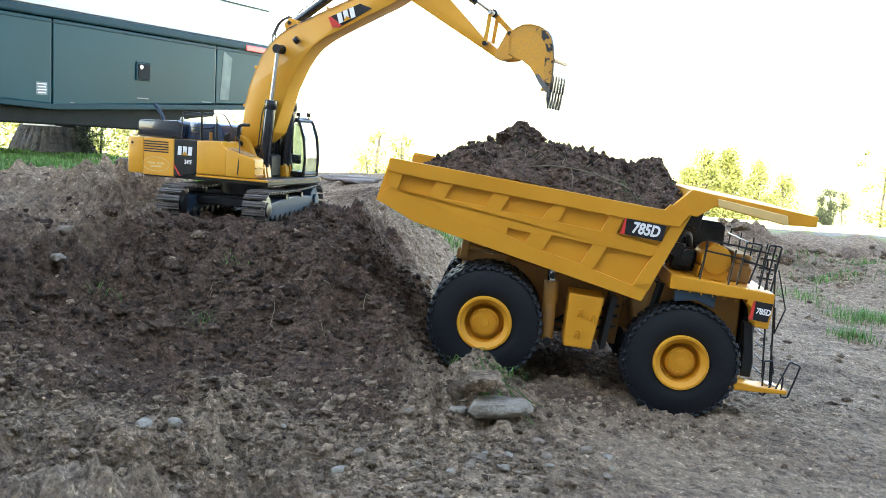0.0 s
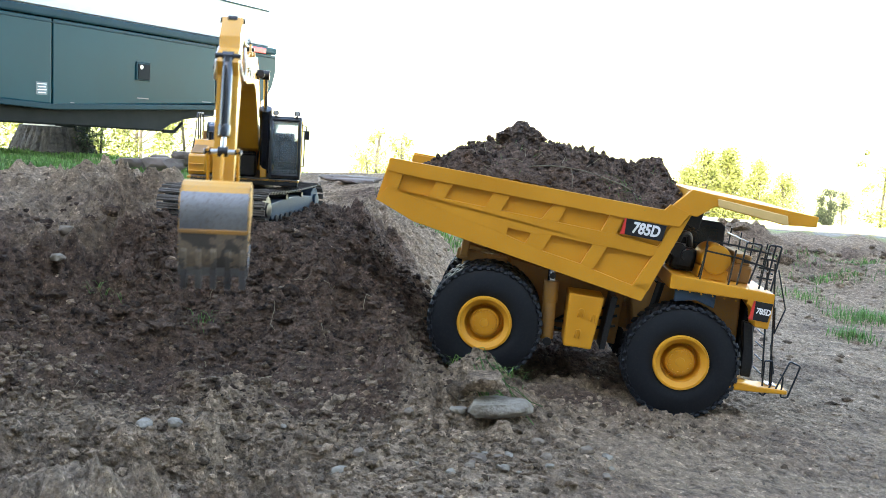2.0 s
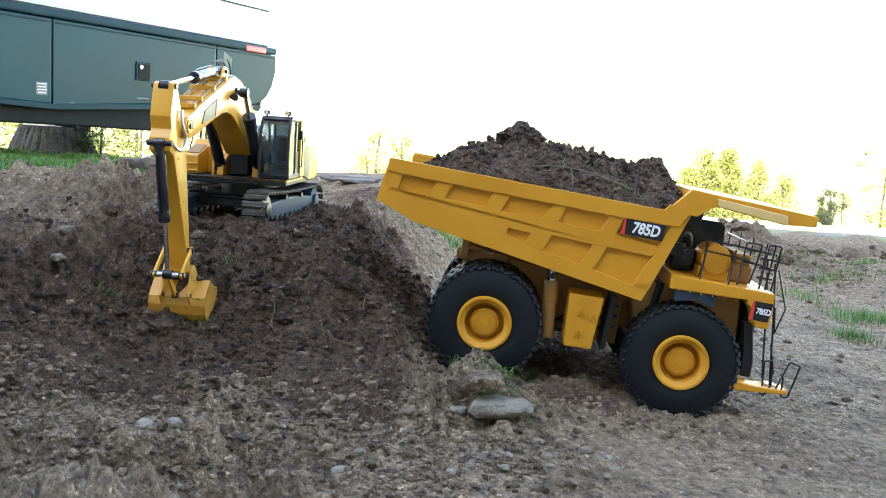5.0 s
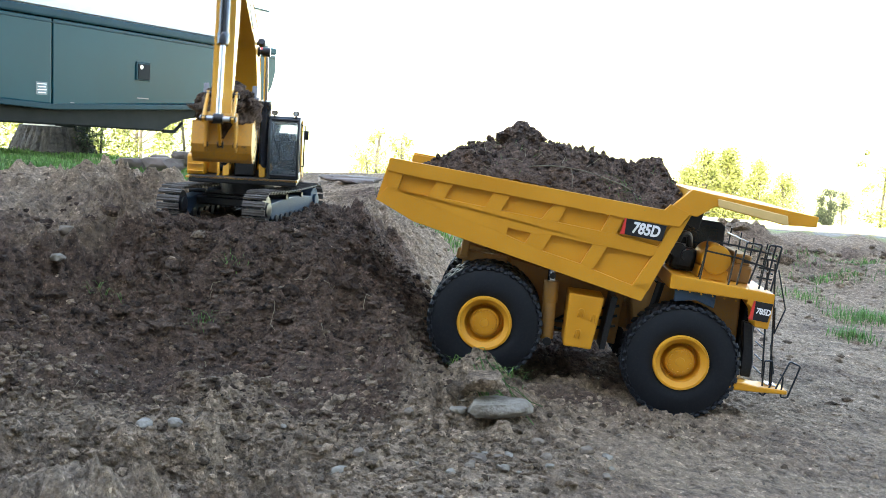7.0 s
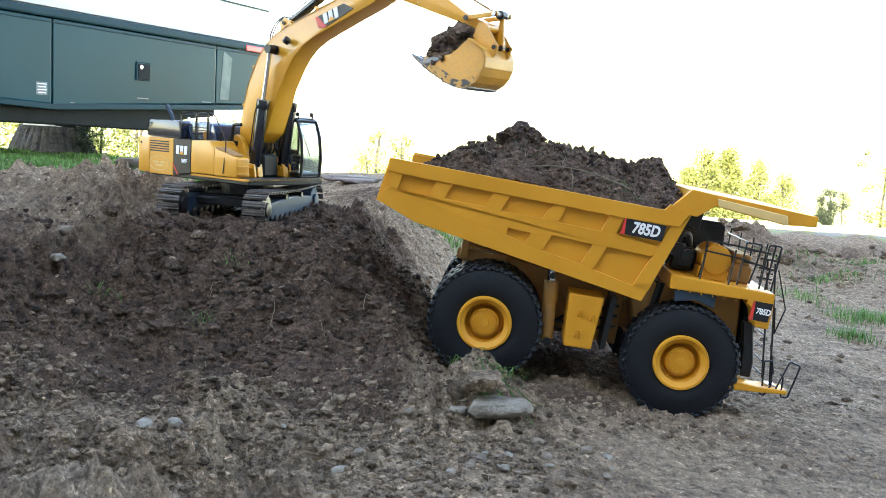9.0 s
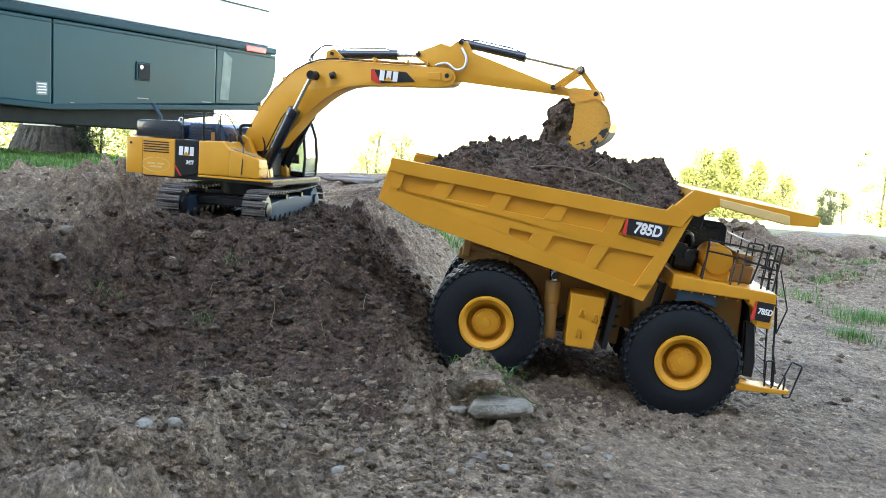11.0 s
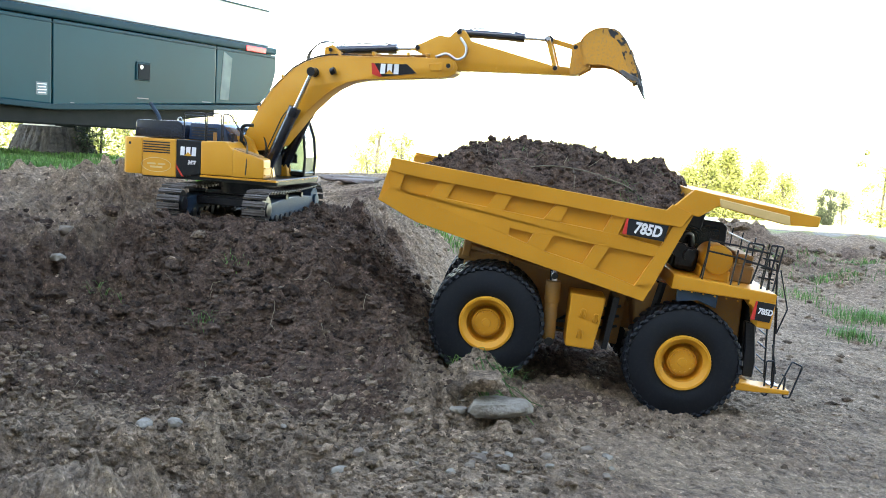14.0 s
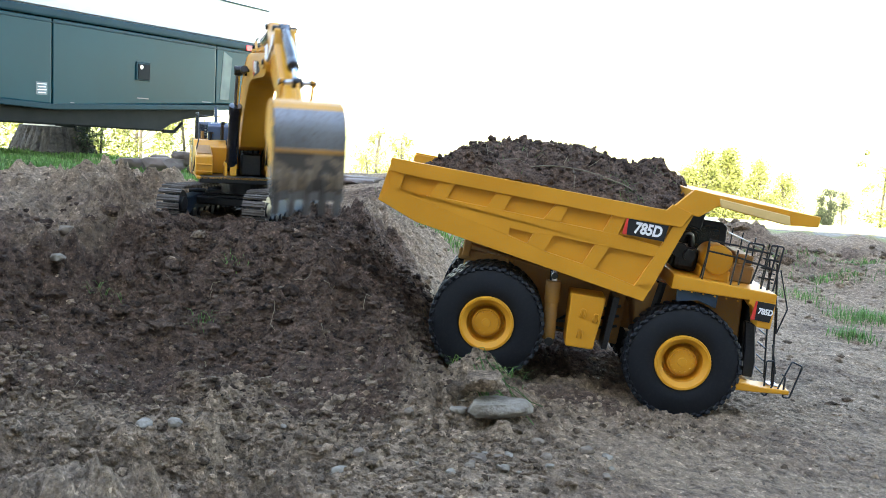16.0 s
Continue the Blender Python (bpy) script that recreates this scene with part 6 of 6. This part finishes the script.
def boom_part(e):
    top = [(-0.014, 0.006), (0.010, 0.030), (0.0526, 0.0642), (0.092, 0.090), (0.130, 0.1068), (0.160, 0.1175), (0.190, 0.1215), (0.220, 0.1205), (0.2466, 0.1150), (0.280, 0.1030), (0.3093, 0.0910), (0.4314, 0.0430), (0.480, 0.0215)]
    tip = [(0.497, 0.0150), (0.5075, 0.0045), (0.5085, -0.0085), (0.500, -0.0200), (0.486, -0.0215)]
    low = [(0.4579, -0.0142), (0.395, 0.0080), (0.335, 0.0285), (0.300, 0.0395), (0.2696, 0.0450), (0.240, 0.0440), (0.211, 0.0374), (0.1622, 0.0196), (0.1171, -0.0051), (0.0713, -0.0290), (0.030, -0.0260), (0.0, -0.0160), (-0.014, -0.008)]
    b = mk()
    prism(b, top + tip + low, -0.026, 0.026, 0.0022, 2)
    ob = part("boom", b, YELLOW_EX, e, "yellow gooseneck boom", True)
    def add(name, fn, mat, label="", smooth=False):
        b = mk()
        fn(b)
        return part(name, b, mat, ob, label, smooth)
    def weld(b):
        for pts in (top, low):
            tube(b, [(x, -0.0262, z + (-0.0018 if pts is top else 0.0018)) for x, z in pts[2:-1]], 0.0009, 5)
            tube(b, [(x, 0.0262, z + (-0.0018 if pts is top else 0.0018)) for x, z in pts[2:-1]], 0.0009, 5)
    add("weld_seam", weld, YELLOW_EX)
    for s in (-1, 1):
        add("badge_panel", lambda b: prism(b, PANEL, s * 0.0275, s * 0.026, 0), BLACK, "black badge panel")
        add("red_slash", lambda b: prism(b, [PANEL[0], (PANEL[0][0] + 0.006, PANEL[0][1] - 0.003), (PANEL[3][0] + 0.006, PANEL[3][1] - 0.001), PANEL[3], PANEL[4]], s * 0.0282, s * 0.0268, 0), RED, "red slash")
        ang = math.atan2(PANEL[1][1] - PANEL[0][1], PANEL[1][0] - PANEL[0][0])
        if s < 0:
            maker_mark("mark", Matrix.Translation((PANEL[0][0] + 0.034, -0.0284, PANEL[0][1] - 0.026)) @ Matrix.Rotation(-ang, 4, "Y"), 0.021, ob)
        add("cylinder_pin", lambda b: (rod(b, (*BOOM_PIN[:1], s * 0.026, BOOM_PIN[1]), (*BOOM_PIN[:1], s * 0.030, BOOM_PIN[1]), 0.010, 20), rod(b, (*BOOM_PIN[:1], s * 0.022, BOOM_PIN[1]), (*BOOM_PIN[:1], s * 0.051, BOOM_PIN[1]), 0.0055, 14)), BLACK)
        add("work_lamp", lambda b: (rod(b, (0.2473, s * 0.026, 0.0783), (0.2473, s * 0.034, 0.0783), 0.0035, 10), rod(b, (0.2445, s * 0.036, 0.0783), (0.2555, s * 0.036, 0.0783), 0.0075, 16, None, 0.001)), BLACK)
        add("tip_boss", lambda b: rod(b, (BOOM_L, s * 0.026, 0), (BOOM_L, s * 0.0285, 0), 0.0115, 24), YELLOW_EX)
        add("tip_pin", lambda b: rod(b, (BOOM_L, s * 0.028, 0), (BOOM_L, s * 0.031, 0), 0.0048, 14), BLACK)
        add("tip_plate", lambda b: prism(b, [(0.455, 0.0195), (0.482, 0.0115), (0.476, -0.004), (0.452, 0.004)], s * 0.0280, s * 0.0255, 0.0008), YELLOW_EX)
        add("eye_bracket", lambda b: prism(b, [(0.232, 0.114), (0.243, 0.136), (0.262, 0.136), (0.285, 0.097)], s * 0.016, s * 0.011, 0.001), YELLOW_EX)
    add("eye_pin", lambda b: rod(b, (BOOM_EYE[0], -0.020, BOOM_EYE[1]), (BOOM_EYE[0], 0.020, BOOM_EYE[1]), 0.004, 12), BLACK)
    # oil lines along the crown with their clamps
    for y in (-0.017, -0.012, 0.012, 0.017):
        add("oil_line", lambda b: tube(b, [(x, y, z + 0.0035) for x, z in top[2:11]], 0.0018, 6), BLACK if abs(y) > 0.015 else SILVER)
        add("oil_line", lambda b: tube(b, [(0.29, y, 0.103), (0.36, y, 0.0755), (0.43, y, 0.0475), (0.462, y * 1.3, 0.037)], 0.0016, 6), DUSTY)
    for x, z in ((0.0526, 0.0642), (0.130, 0.1068), (0.272, 0.107), (0.345, 0.080), (0.418, 0.052), (0.455, 0.035)):
        add("line_clamp", lambda b: box(b, (x, 0, z + 0.003), (0.006, 0.048, 0.009), 0.001), YELLOW_EX)
    for k, y in enumerate((-0.009, 0.0, 0.009)):
        add("hydraulic_hose", lambda b: tube(b, [(0.190, y, 0.124), (0.200, y, 0.140 + 0.003 * k), (0.235, y, 0.152 + 0.003 * k), (0.262, y, 0.142)], 0.0015, 6, 0.02), BLACK)
    return ob


PANEL = [(0.3355, 0.0650), (0.409, 0.0350), (0.4221, 0.0095), (0.342, 0.0315), (0.3290, 0.0430)]


def stick_part(e):
    b = mk()
    prism(b, [(-0.0790, 0.0300), (-0.0775, 0.0400), (-0.0266, 0.0645), (-0.005, 0.0610), (0.008, 0.0730), (0.0287, 0.0745), (0.0425, 0.0540), (0.2134, 0.0115), (0.2600, 0.0075), (0.2700, 0.0030), (0.2700, -0.0050), (0.2620, -0.0085), (0.2153, -0.0082), (0.0233, -0.0085), (0.004, -0.0120), (-0.012, -0.0060), (-0.0282, 0.0100), (-0.0609, 0.0215)], -0.0175, 0.0175, 0.0018, 2)
    ob = part("stick", b, YELLOW_EX, e, "yellow dipper stick", True)
    def add(name, fn, mat, label="", smooth=False):
        b = mk()
        fn(b)
        return part(name, b, mat, ob, label, smooth)
    for nm, p, r, h in (("tail_pin", STICK_TAIL, 0.005, 0.021), ("top_pin", STICK_TOP, 0.005, 0.021), ("link_pin", STICK_LINK, 0.0045, 0.026), ("nose_pin", (STICK_L, 0), 0.0045, 0.026)):
        add(nm, lambda b: rod(b, (p[0], -h, p[1]), (p[0], h, p[1]), r, 14), BLACK)
    for s in (-1, 1):
        add("hydraulic_hose", lambda b: tube(b, [(-0.030, s * 0.021, 0.018), (-0.006, s * 0.024, 0.0275), (0.016, s * 0.025, 0.012), (0.034, s * 0.024, 0.020), (0.036, s * 0.022, 0.040), (0.020, s * 0.018, 0.060)], 0.0028, 8, 0.014), SILVER, "bright braided hose")
        for bx, bz in ((0.05, 0.035), (0.10, -0.001), (0.13, 0.018), (0.19, 0.004)):
            add("bolt", lambda b: rod(b, (bx, s * 0.017, bz), (bx, s * 0.0188, bz), 0.0016, 8), YELLOW_EX)
    add("nose_boss", lambda b: rod(b, (STICK_L, -0.022, 0), (STICK_L, 0.022, 0), 0.0085, 20), YELLOW_EX)
    return ob


def bucket_part(e):
    outer = [(0.022, 0.044), (0.030, 0.057), (0.045, 0.0665), (0.062, 0.0695), (0.078, 0.0680), (0.092, 0.0615), (0.104, 0.0500), (0.112, 0.0330), (0.117, 0.0120), (0.1205, -0.0100), (0.1225, -0.0290), (0.1220, -0.0520)]
    inner = [(0.1130, -0.0500), (0.099, -0.0380), (0.0870, -0.0230), (0.0740, -0.0110), (0.0560, -0.0020), (0.0400, 0.0010), (0.0290, 0.0060), (0.0240, 0.0250)]
    HW = 0.0515
    b = mk()
    inside = []
    for i, (x, z) in enumerate(outer):
        (xa, za), (xb, zb) = outer[max(i - 1, 0)], outer[min(i + 1, len(outer) - 1)]
        t = Vector((xb - xa, zb - za)).normalized()
        inside.append((x + t.y * 0.004, z - t.x * 0.004))
    prism(b, [(0.026, 0.004)] + outer + inside[:0:-1] + [(0.0265, 0.045), (0.030, 0.006)], -HW, HW)
    ob = part("bucket", b, BUCKET_PAINT, e, "scraped yellow digging bucket")
    def add(name, fn, mat, label="", smooth=False):
        b = mk()
        fn(b)
        return part(name, b, mat, ob, label, smooth)
    for s in (-1, 1):
        add("side_plate", lambda b: prism(b, outer + inner, s * HW, s * (HW - 0.004), 0.0008), BUCKET_PAINT)
        add("wear_strip", lambda b: prism(b, [(0.1130, -0.0500), (0.099, -0.0380), (0.0870, -0.0230), (0.096, -0.0210), (0.108, -0.0330), (0.122, -0.0440)], s * (HW + 0.0015), s * (HW - 0.0055), 0.0008), BARE_STEEL, "bare steel cutter")
        add("ear", lambda b: prism(b, [(-0.009, -0.006), (0.004, -0.009), (0.030, -0.002), (0.050, 0.030), (0.040, 0.055), (0.022, 0.0560), (0.006, 0.052), (0.004, 0.042), (-0.008, 0.008)], s * 0.0275, s * 0.0225, 0.0015, 2), BUCKET_PAINT)
        add("ear_pin", lambda b: rod(b, (*BUCKET_EAR[:1], s * 0.0285, BUCKET_EAR[1]), (*BUCKET_EAR[:1], s * 0.021, BUCKET_EAR[1]), 0.0045, 14), BLACK)
    def wear(b):
        k = list(range(5, 9))
        shell = [outer[i] for i in k]
        proud = []
        for i in k:
            (xa, za), (xb, zb) = outer[max(i - 1, 0)], outer[min(i + 1, len(outer) - 1)]
            t = Vector((xb - xa, zb - za)).normalized()
            proud.append((outer[i][0] - t.y * 0.0022, outer[i][1] + t.x * 0.0022))
        prism(b, shell + proud[::-1], -HW + 0.001, HW - 0.001)
    add("wear_plate", wear, BARE_STEEL, "worn bare steel underside", True)
    add("lip_plate", lambda b: prism(b, [(0.1150, 0.0110), (0.1205, -0.0100), (0.1220, -0.0290), (0.1215, -0.0480), (0.1245, -0.0480), (0.1252, -0.0290), (0.1232, -0.0100), (0.1196, 0.0110)], -HW, HW, 0.0006), DIRTY_STEEL, "soil-stained steel lip plate")
    for s in (-1, 1):
        back = outer[4:]
        add("worn_edge", lambda b: prism(b, back + [(x - 0.016 * (1 if i > 3 else 0.55), z - (0.012 if i < 4 else 0.0)) for i, (x, z) in list(enumerate(back))[::-1]], s * (HW + 0.0007), s * (HW - 0.002), 0), WORN_EDGE, "paint chipped to dark metal")
    add("weld_band", lambda b: prism(b, [(0.1190, 0.0125), (0.1200, 0.0065), (0.1222, 0.0065), (0.1212, 0.0125)], -HW, HW, 0.0006), DUSTY)
    add("lip", lambda b: prism(b, [(0.1145, -0.046), (0.1235, -0.044), (0.1245, -0.062), (0.1205, -0.062)], -HW - 0.001, HW + 0.001, 0.001), BARE_STEEL)
    for k in range(5):
        y = -0.044 + 0.022 * k
        add("tooth_adapter", lambda b: prism(b, [(0.1225, -0.014), (0.1262, -0.022), (0.1285, -0.050), (0.1225, -0.052)], y - 0.0045, y + 0.0045, 0.001), DIRTY_STEEL)
        add("tooth", lambda b: prism(b, [(0.1155, -0.050), (0.1268, -0.048), (0.1280, -0.066), (0.1262, -0.0838), (0.1240, -0.0838), (0.1190, -0.066)], y - 0.0048, y + 0.0048, 0.0012), BARE_STEEL, "worn steel tooth")
    return ob


def barrel(e, name, length, r, ends=True):
    b = mk()
    rod(b, (0.006, 0, 0), (length, 0, 0), r, 24, None, 0.0008)
    rod(b, (length - 0.018, 0, 0), (length + 0.002, 0, 0), r * 1.14, 24, None, 0.0008)
    rod(b, (0, -0.009, 0), (0, 0.009, 0), r * 0.95, 18)
    rod(b, (0.004, 0, 0), (0.012, 0, 0), r * 1.05, 20)
    ob = part(name, b, CYL_BLACK, e, "black hydraulic cylinder", True)
    b = mk()
    tube(b, [(0.018, -r * 0.4, r * 1.0), (0.03, -r * 0.4, r * 1.35), (length - 0.03, -r * 0.4, r * 1.35), (length - 0.012, -r * 0.4, r)], 0.0014, 6, 0.005)
    part("pipe", b, BLACK, ob)
    return ob


def piston(e, name, length, r):
    b = mk()
    rod(b, (0.004, 0, 0), (length, 0, 0), r, 18)
    a = part(name, b, CHROME, e, "chromed piston rod", True)
    b = mk()
    rod(b, (0, -0.008, 0), (0, 0.008, 0), r * 2.0, 18)
    part("rod_eye", b, BLACK, a)
    return a


def link_arm(e, name, length, y, w):
    b = mk()
    prism(b, [(-0.006, -w), (length + 0.006, -w), (length + 0.006, w), (-0.006, w)], -0.0025, 0.0025, 0.0015, 2)
    ob = part(name, b, YELLOW_EX, e)
    for x in (0, length):
        b = mk()
        rod(b, (x, -0.005, 0), (x, 0.005, 0), w * 1.05, 16)
        part("bush", b, BLACK, ob)
    return ob


excavator = thing("excavator", pose(*HOME), "scale model yellow tracked excavator on a soil pile", "model excavator")
for s_ in (-1, 1):
    track(excavator, s_)
b_ = mk()
box(b_, (0, 0, 0.045), (0.15, 0.15, 0.022), 0.004)
box(b_, (0.075, 0, 0.040), (0.03, 0.20, 0.018), 0.003)
box(b_, (-0.075, 0, 0.040), (0.03, 0.20, 0.018), 0.003)
rod(b_, (0, 0, 0.05), (0, 0, 0.07), 0.058, 40)
cf_ = part("car_body", b_, BLACK, excavator, "black centre frame")
cf_.matrix_basis = pose(0, 0, 0, 0, 0, HEADING)
upper = upper_works(excavator)
boom = boom_part(excavator)
stick = stick_part(excavator)
bucket = bucket_part(excavator)
boom_cyl = [barrel(excavator, "boom_cylinder", 0.148, 0.0122) for _ in range(2)]
boom_rod = [piston(excavator, "boom_rod", 0.128, 0.0048) for _ in range(2)]
stick_cyl, stick_rod = barrel(excavator, "stick_cylinder", 0.145, 0.0095), piston(excavator, "stick_rod", 0.150, 0.0045)
bucket_cyl, bucket_rod = barrel(excavator, "bucket_cylinder", 0.135, 0.0088), piston(excavator, "bucket_rod", 0.140, 0.0042)
rocker = [link_arm(excavator, "rocker_link", LINK_A, s, 0.0045) for s in (-1, 1)]
tie = link_arm(excavator, "bucket_link", LINK_B, 0, 0.0055)
b_ = mk()
rod(b_, (0, -0.030, 0), (0, 0.030, 0), 0.0042, 14)
cross_pin = part("cross_pin", b_, SILVER, excavator)


# ---- motion ----
SWING = [(0, -20.9), (0.5, -35.2), (1, -53.5), (1.5, -68.3), (2, -81.3), (2.5, -90.8), (3, -92.3), (3.5, -91.2), (4, -91.6), (4.2, -91.6), (5, -92.0), (5.7, -92.0), (6.3, -92.1), (6.5, -91.5), (7, -82.8), (7.5, -68.8), (8, -55.0), (8.5, -41.7), (9, -34.4), (9.2, -29.2), (11.3, -16.0), (11.5, -15.3), (12, -13.6), (12.5, -14.9), (13, -14.8), (13.5, -13.2), (14, -13.7), (14.5, -19.1), (15, -37.4), (15.5, -55.0), (16, -71.6)]
BOOM = [(0, 44.0), (0.5, 43.5), (1, 38.7), (1.5, 28.2), (2, 16.7), (2.5, 5.9), (3, 5.1), (3.5, 4.8), (4, 3.8), (4.2, 3.6), (5, 4.5), (5.7, 12.0), (6.3, 24.9), (6.5, 27.5), (7, 37.1), (7.5, 47.9), (8, 47.2), (8.5, 48.5), (9, 42.0), (9.2, 40.2), (11.3, 18.9), (11.5, 18.7), (12, 20.4), (12.5, 16.5), (13, 12.3), (13.5, 14.3), (14, 22.9), (14.5, 30.9), (15, 30.7), (15.5, 31.2), (16, 18.5)]
STICK = [(0, -30.0), (0.5, -32.3), (1, -38.4), (1.5, -49.2), (2, -64.1), (2.5, -70.3), (3, -76.3), (3.5, -88.6), (4, -95.2), (4.2, -95.5), (5, -100.0), (5.7, -96.0), (6.3, -85.8), (6.5, -74.5), (7, -66.0), (7.5, -58.5), (8, -43.7), (8.5, -30.6), (9, -17.6), (9.2, -16.6), (11.3, -4.0), (11.5, -3.9), (12, -2.1), (12.5, -6.0), (13, -9.8), (13.5, -8.2), (14, 0.2), (14.5, -1.5), (15, -11.6), (15.5, -17.3), (16, -27.6)]
BUCKET = [(0, -8.3), (0.5, -10.7), (1, -9.3), (1.5, -22.2), (2, -14.1), (2.5, -48.2), (3, -68.6), (3.5, -83.9), (4, -108.9), (4.2, -112.0), (5, -140.0), (5.7, -168.0), (6.3, -178.0), (6.5, -180.0), (7, -170.0), (7.5, -157.0), (8, -150.4), (8.5, -136.2), (9, -125.8), (9.2, -122.6), (11.3, -73.8), (11.5, -74.7), (12, -45.3), (12.5, -22.7), (13, -6.1), (13.5, 4.6), (14, 15.9), (14.5, 14.4), (15, 6.0), (15.5, 1.7), (16, -12.4)]


def glide(rows, t):
    """Monotone cubic through the rows."""
    xs, ys = [r[0] for r in rows], [r[1] for r in rows]
    n = len(xs)
    d = [(ys[i + 1] - ys[i]) / (xs[i + 1] - xs[i]) for i in range(n - 1)]
    m = [d[0]] + [0 if d[i - 1] * d[i] <= 0 else 2 * d[i - 1] * d[i] / (d[i - 1] + d[i]) for i in range(1, n - 1)] + [d[-1]]
    i = max(0, min(n - 2, next((k for k in range(n - 1) if t <= xs[k + 1]), n - 2)))
    h = xs[i + 1] - xs[i]
    s = (t - xs[i]) / h
    return ys[i] * (1 + 2 * s) * (1 - s) ** 2 + m[i] * h * s * (1 - s) ** 2 + ys[i + 1] * s * s * (3 - 2 * s) + m[i + 1] * h * s * s * (s - 1)


def turned(a, p):
    c, s = math.cos(radians(a)), math.sin(radians(a))
    return Vector((c * p[0] - s * p[1], s * p[0] + c * p[1]))


def plane_pose(sw, p, angle, y=0.0):
    """A pose in the excavator's space from a point and an angle in the boom's plane."""
    return pose(0, 0, LIFT, 0, 0, sw) @ Matrix.Translation((p[0], y, p[1])) @ Matrix.Rotation(radians(-angle), 4, "Y")


def aim(a, b):
    return math.degrees(math.atan2(b[1] - a[1], b[0] - a[0]))


def joints(t):
    sw, bo, st, bu = (glide(r, t) for r in (SWING, BOOM, STICK, BUCKET))
    foot = Vector(FOOT)
    tip = foot + turned(bo, (BOOM_L, 0))
    nose = tip + turned(st, (STICK_L, 0))
    link, ear = tip + turned(st, STICK_LINK), nose + turned(bu, BUCKET_EAR)
    d = ear - link
    u = (d.length ** 2 + LINK_A ** 2 - LINK_B ** 2) / (2 * d.length)
    h = math.sqrt(max(LINK_A ** 2 - u * u, 1e-8))
    k = d.normalized()
    knee = link + u * k + h * Vector((-k.y, k.x))
    return sw, bo, st, bu, foot, tip, nose, link, ear, knee


def truck_pose(t):
    return Matrix.Translation((glide(SHIFT, t) * 0.99, glide(SHIFT, t) * -0.07, 0)) @ TRUCK


SHIFT = [(0, -0.0036), (9.5, -0.0036), (10.8, -0.0002), (11.5, -0.0002), (12.0, -0.0018), (12.5, 0.0), (16.0, 0.0)]


def bucket_world(t):
    sw, bo, st, bu, foot, tip, nose, *_ = joints(t)
    return pose(*HOME) @ plane_pose(sw, nose, bu)


def motions():
    times = [round(0.1 * k, 1) for k in range(161)]
    rows = {k: [] for k in range(16)}
    for t in times:
        sw, bo, st, bu, foot, tip, nose, link, ear, knee = joints(t)
        pin, eye = foot + turned(bo, BOOM_PIN), foot + turned(bo, BOOM_EYE)
        tail, top = tip + turned(st, STICK_TAIL), tip + turned(st, STICK_TOP)
        base = Vector(CYL_BASE)
        poses = [pose(0, 0, LIFT, 0, 0, sw), plane_pose(sw, foot, bo), plane_pose(sw, tip, st), plane_pose(sw, nose, bu)]
        for y in (-0.043, 0.043):
            poses += [plane_pose(sw, base, aim(base, pin), y), plane_pose(sw, pin, aim(pin, base), y)]
        poses += [plane_pose(sw, eye, aim(eye, tail)), plane_pose(sw, tail, aim(tail, eye)), plane_pose(sw, top, aim(top, knee)), plane_pose(sw, knee, aim(knee, top))]
        poses += [plane_pose(sw, link, aim(link, knee), y) for y in (-0.024, 0.024)]
        poses += [plane_pose(sw, knee, aim(knee, ear)), plane_pose(sw, knee, 0)]
        for k, p in enumerate(poses):
            rows[k].append((t, p))
    movers = [upper, boom, stick, bucket, boom_cyl[0], boom_rod[0], boom_cyl[1], boom_rod[1], stick_cyl, stick_rod, bucket_cyl, bucket_rod, rocker[0], rocker[1], tie, cross_pin]
    for k, ob in enumerate(movers):
        walk(ob, rows[k])
    # truck and load are nudged once while the bucket works on the load
    nudge = [(t, truck_pose(t)) for t in times]
    walk(truck, nudge)
    walk(load, nudge)
    # the heap's peak is pushed forward and levelled by the bucket
    steps = [(0, (0.003, -0.02, 0.446, 0)), (9.6, (0.003, -0.02, 0.446, 0)), (10.4, (0.062, -0.02, 0.436, 12)), (11.3, (0.128, -0.02, 0.424, 25)), (12.4, (0.165, -0.02, 0.420, 28)), (13.0, (0.225, -0.03, 0.412, 40)), (13.6, (0.298, -0.04, 0.406, 58)), (16, (0.298, -0.04, 0.406, 58))]
    walk(peak_clump, [(t, truck_pose(t) @ pose(x, y, z, 0, a, 0)) for t, (x, y, z, a) in steps])
    # the dug clump: in the pile, up with the bucket, tipped on the load
    seat = pose(0.070, 0, -0.022, 0, 34, 0)
    start = bucket_world(4.6) @ seat
    dig = [(0, Matrix.Translation((0, 0.03, -0.10)) @ start), (3.6, Matrix.Translation((0, 0.03, -0.10)) @ start)]
    dig += [(t, bucket_world(t) @ seat) for t in times if 4.6 <= t <= 11.2]
    rest = truck_pose(13) @ pose(0.148, -0.01, 0.404, 0, 40, 0)
    tip0 = bucket_world(11.2) @ seat
    dig += [(11.5, Matrix.Translation((0.0, 0, -0.012)) @ bucket_world(11.5) @ seat), (12.0, Matrix.Translation((-0.028, 0, -0.055)) @ bucket_world(12.0) @ seat), (12.5, rest), (16, rest)]
    walk(bucket_clump, dig)


motions()
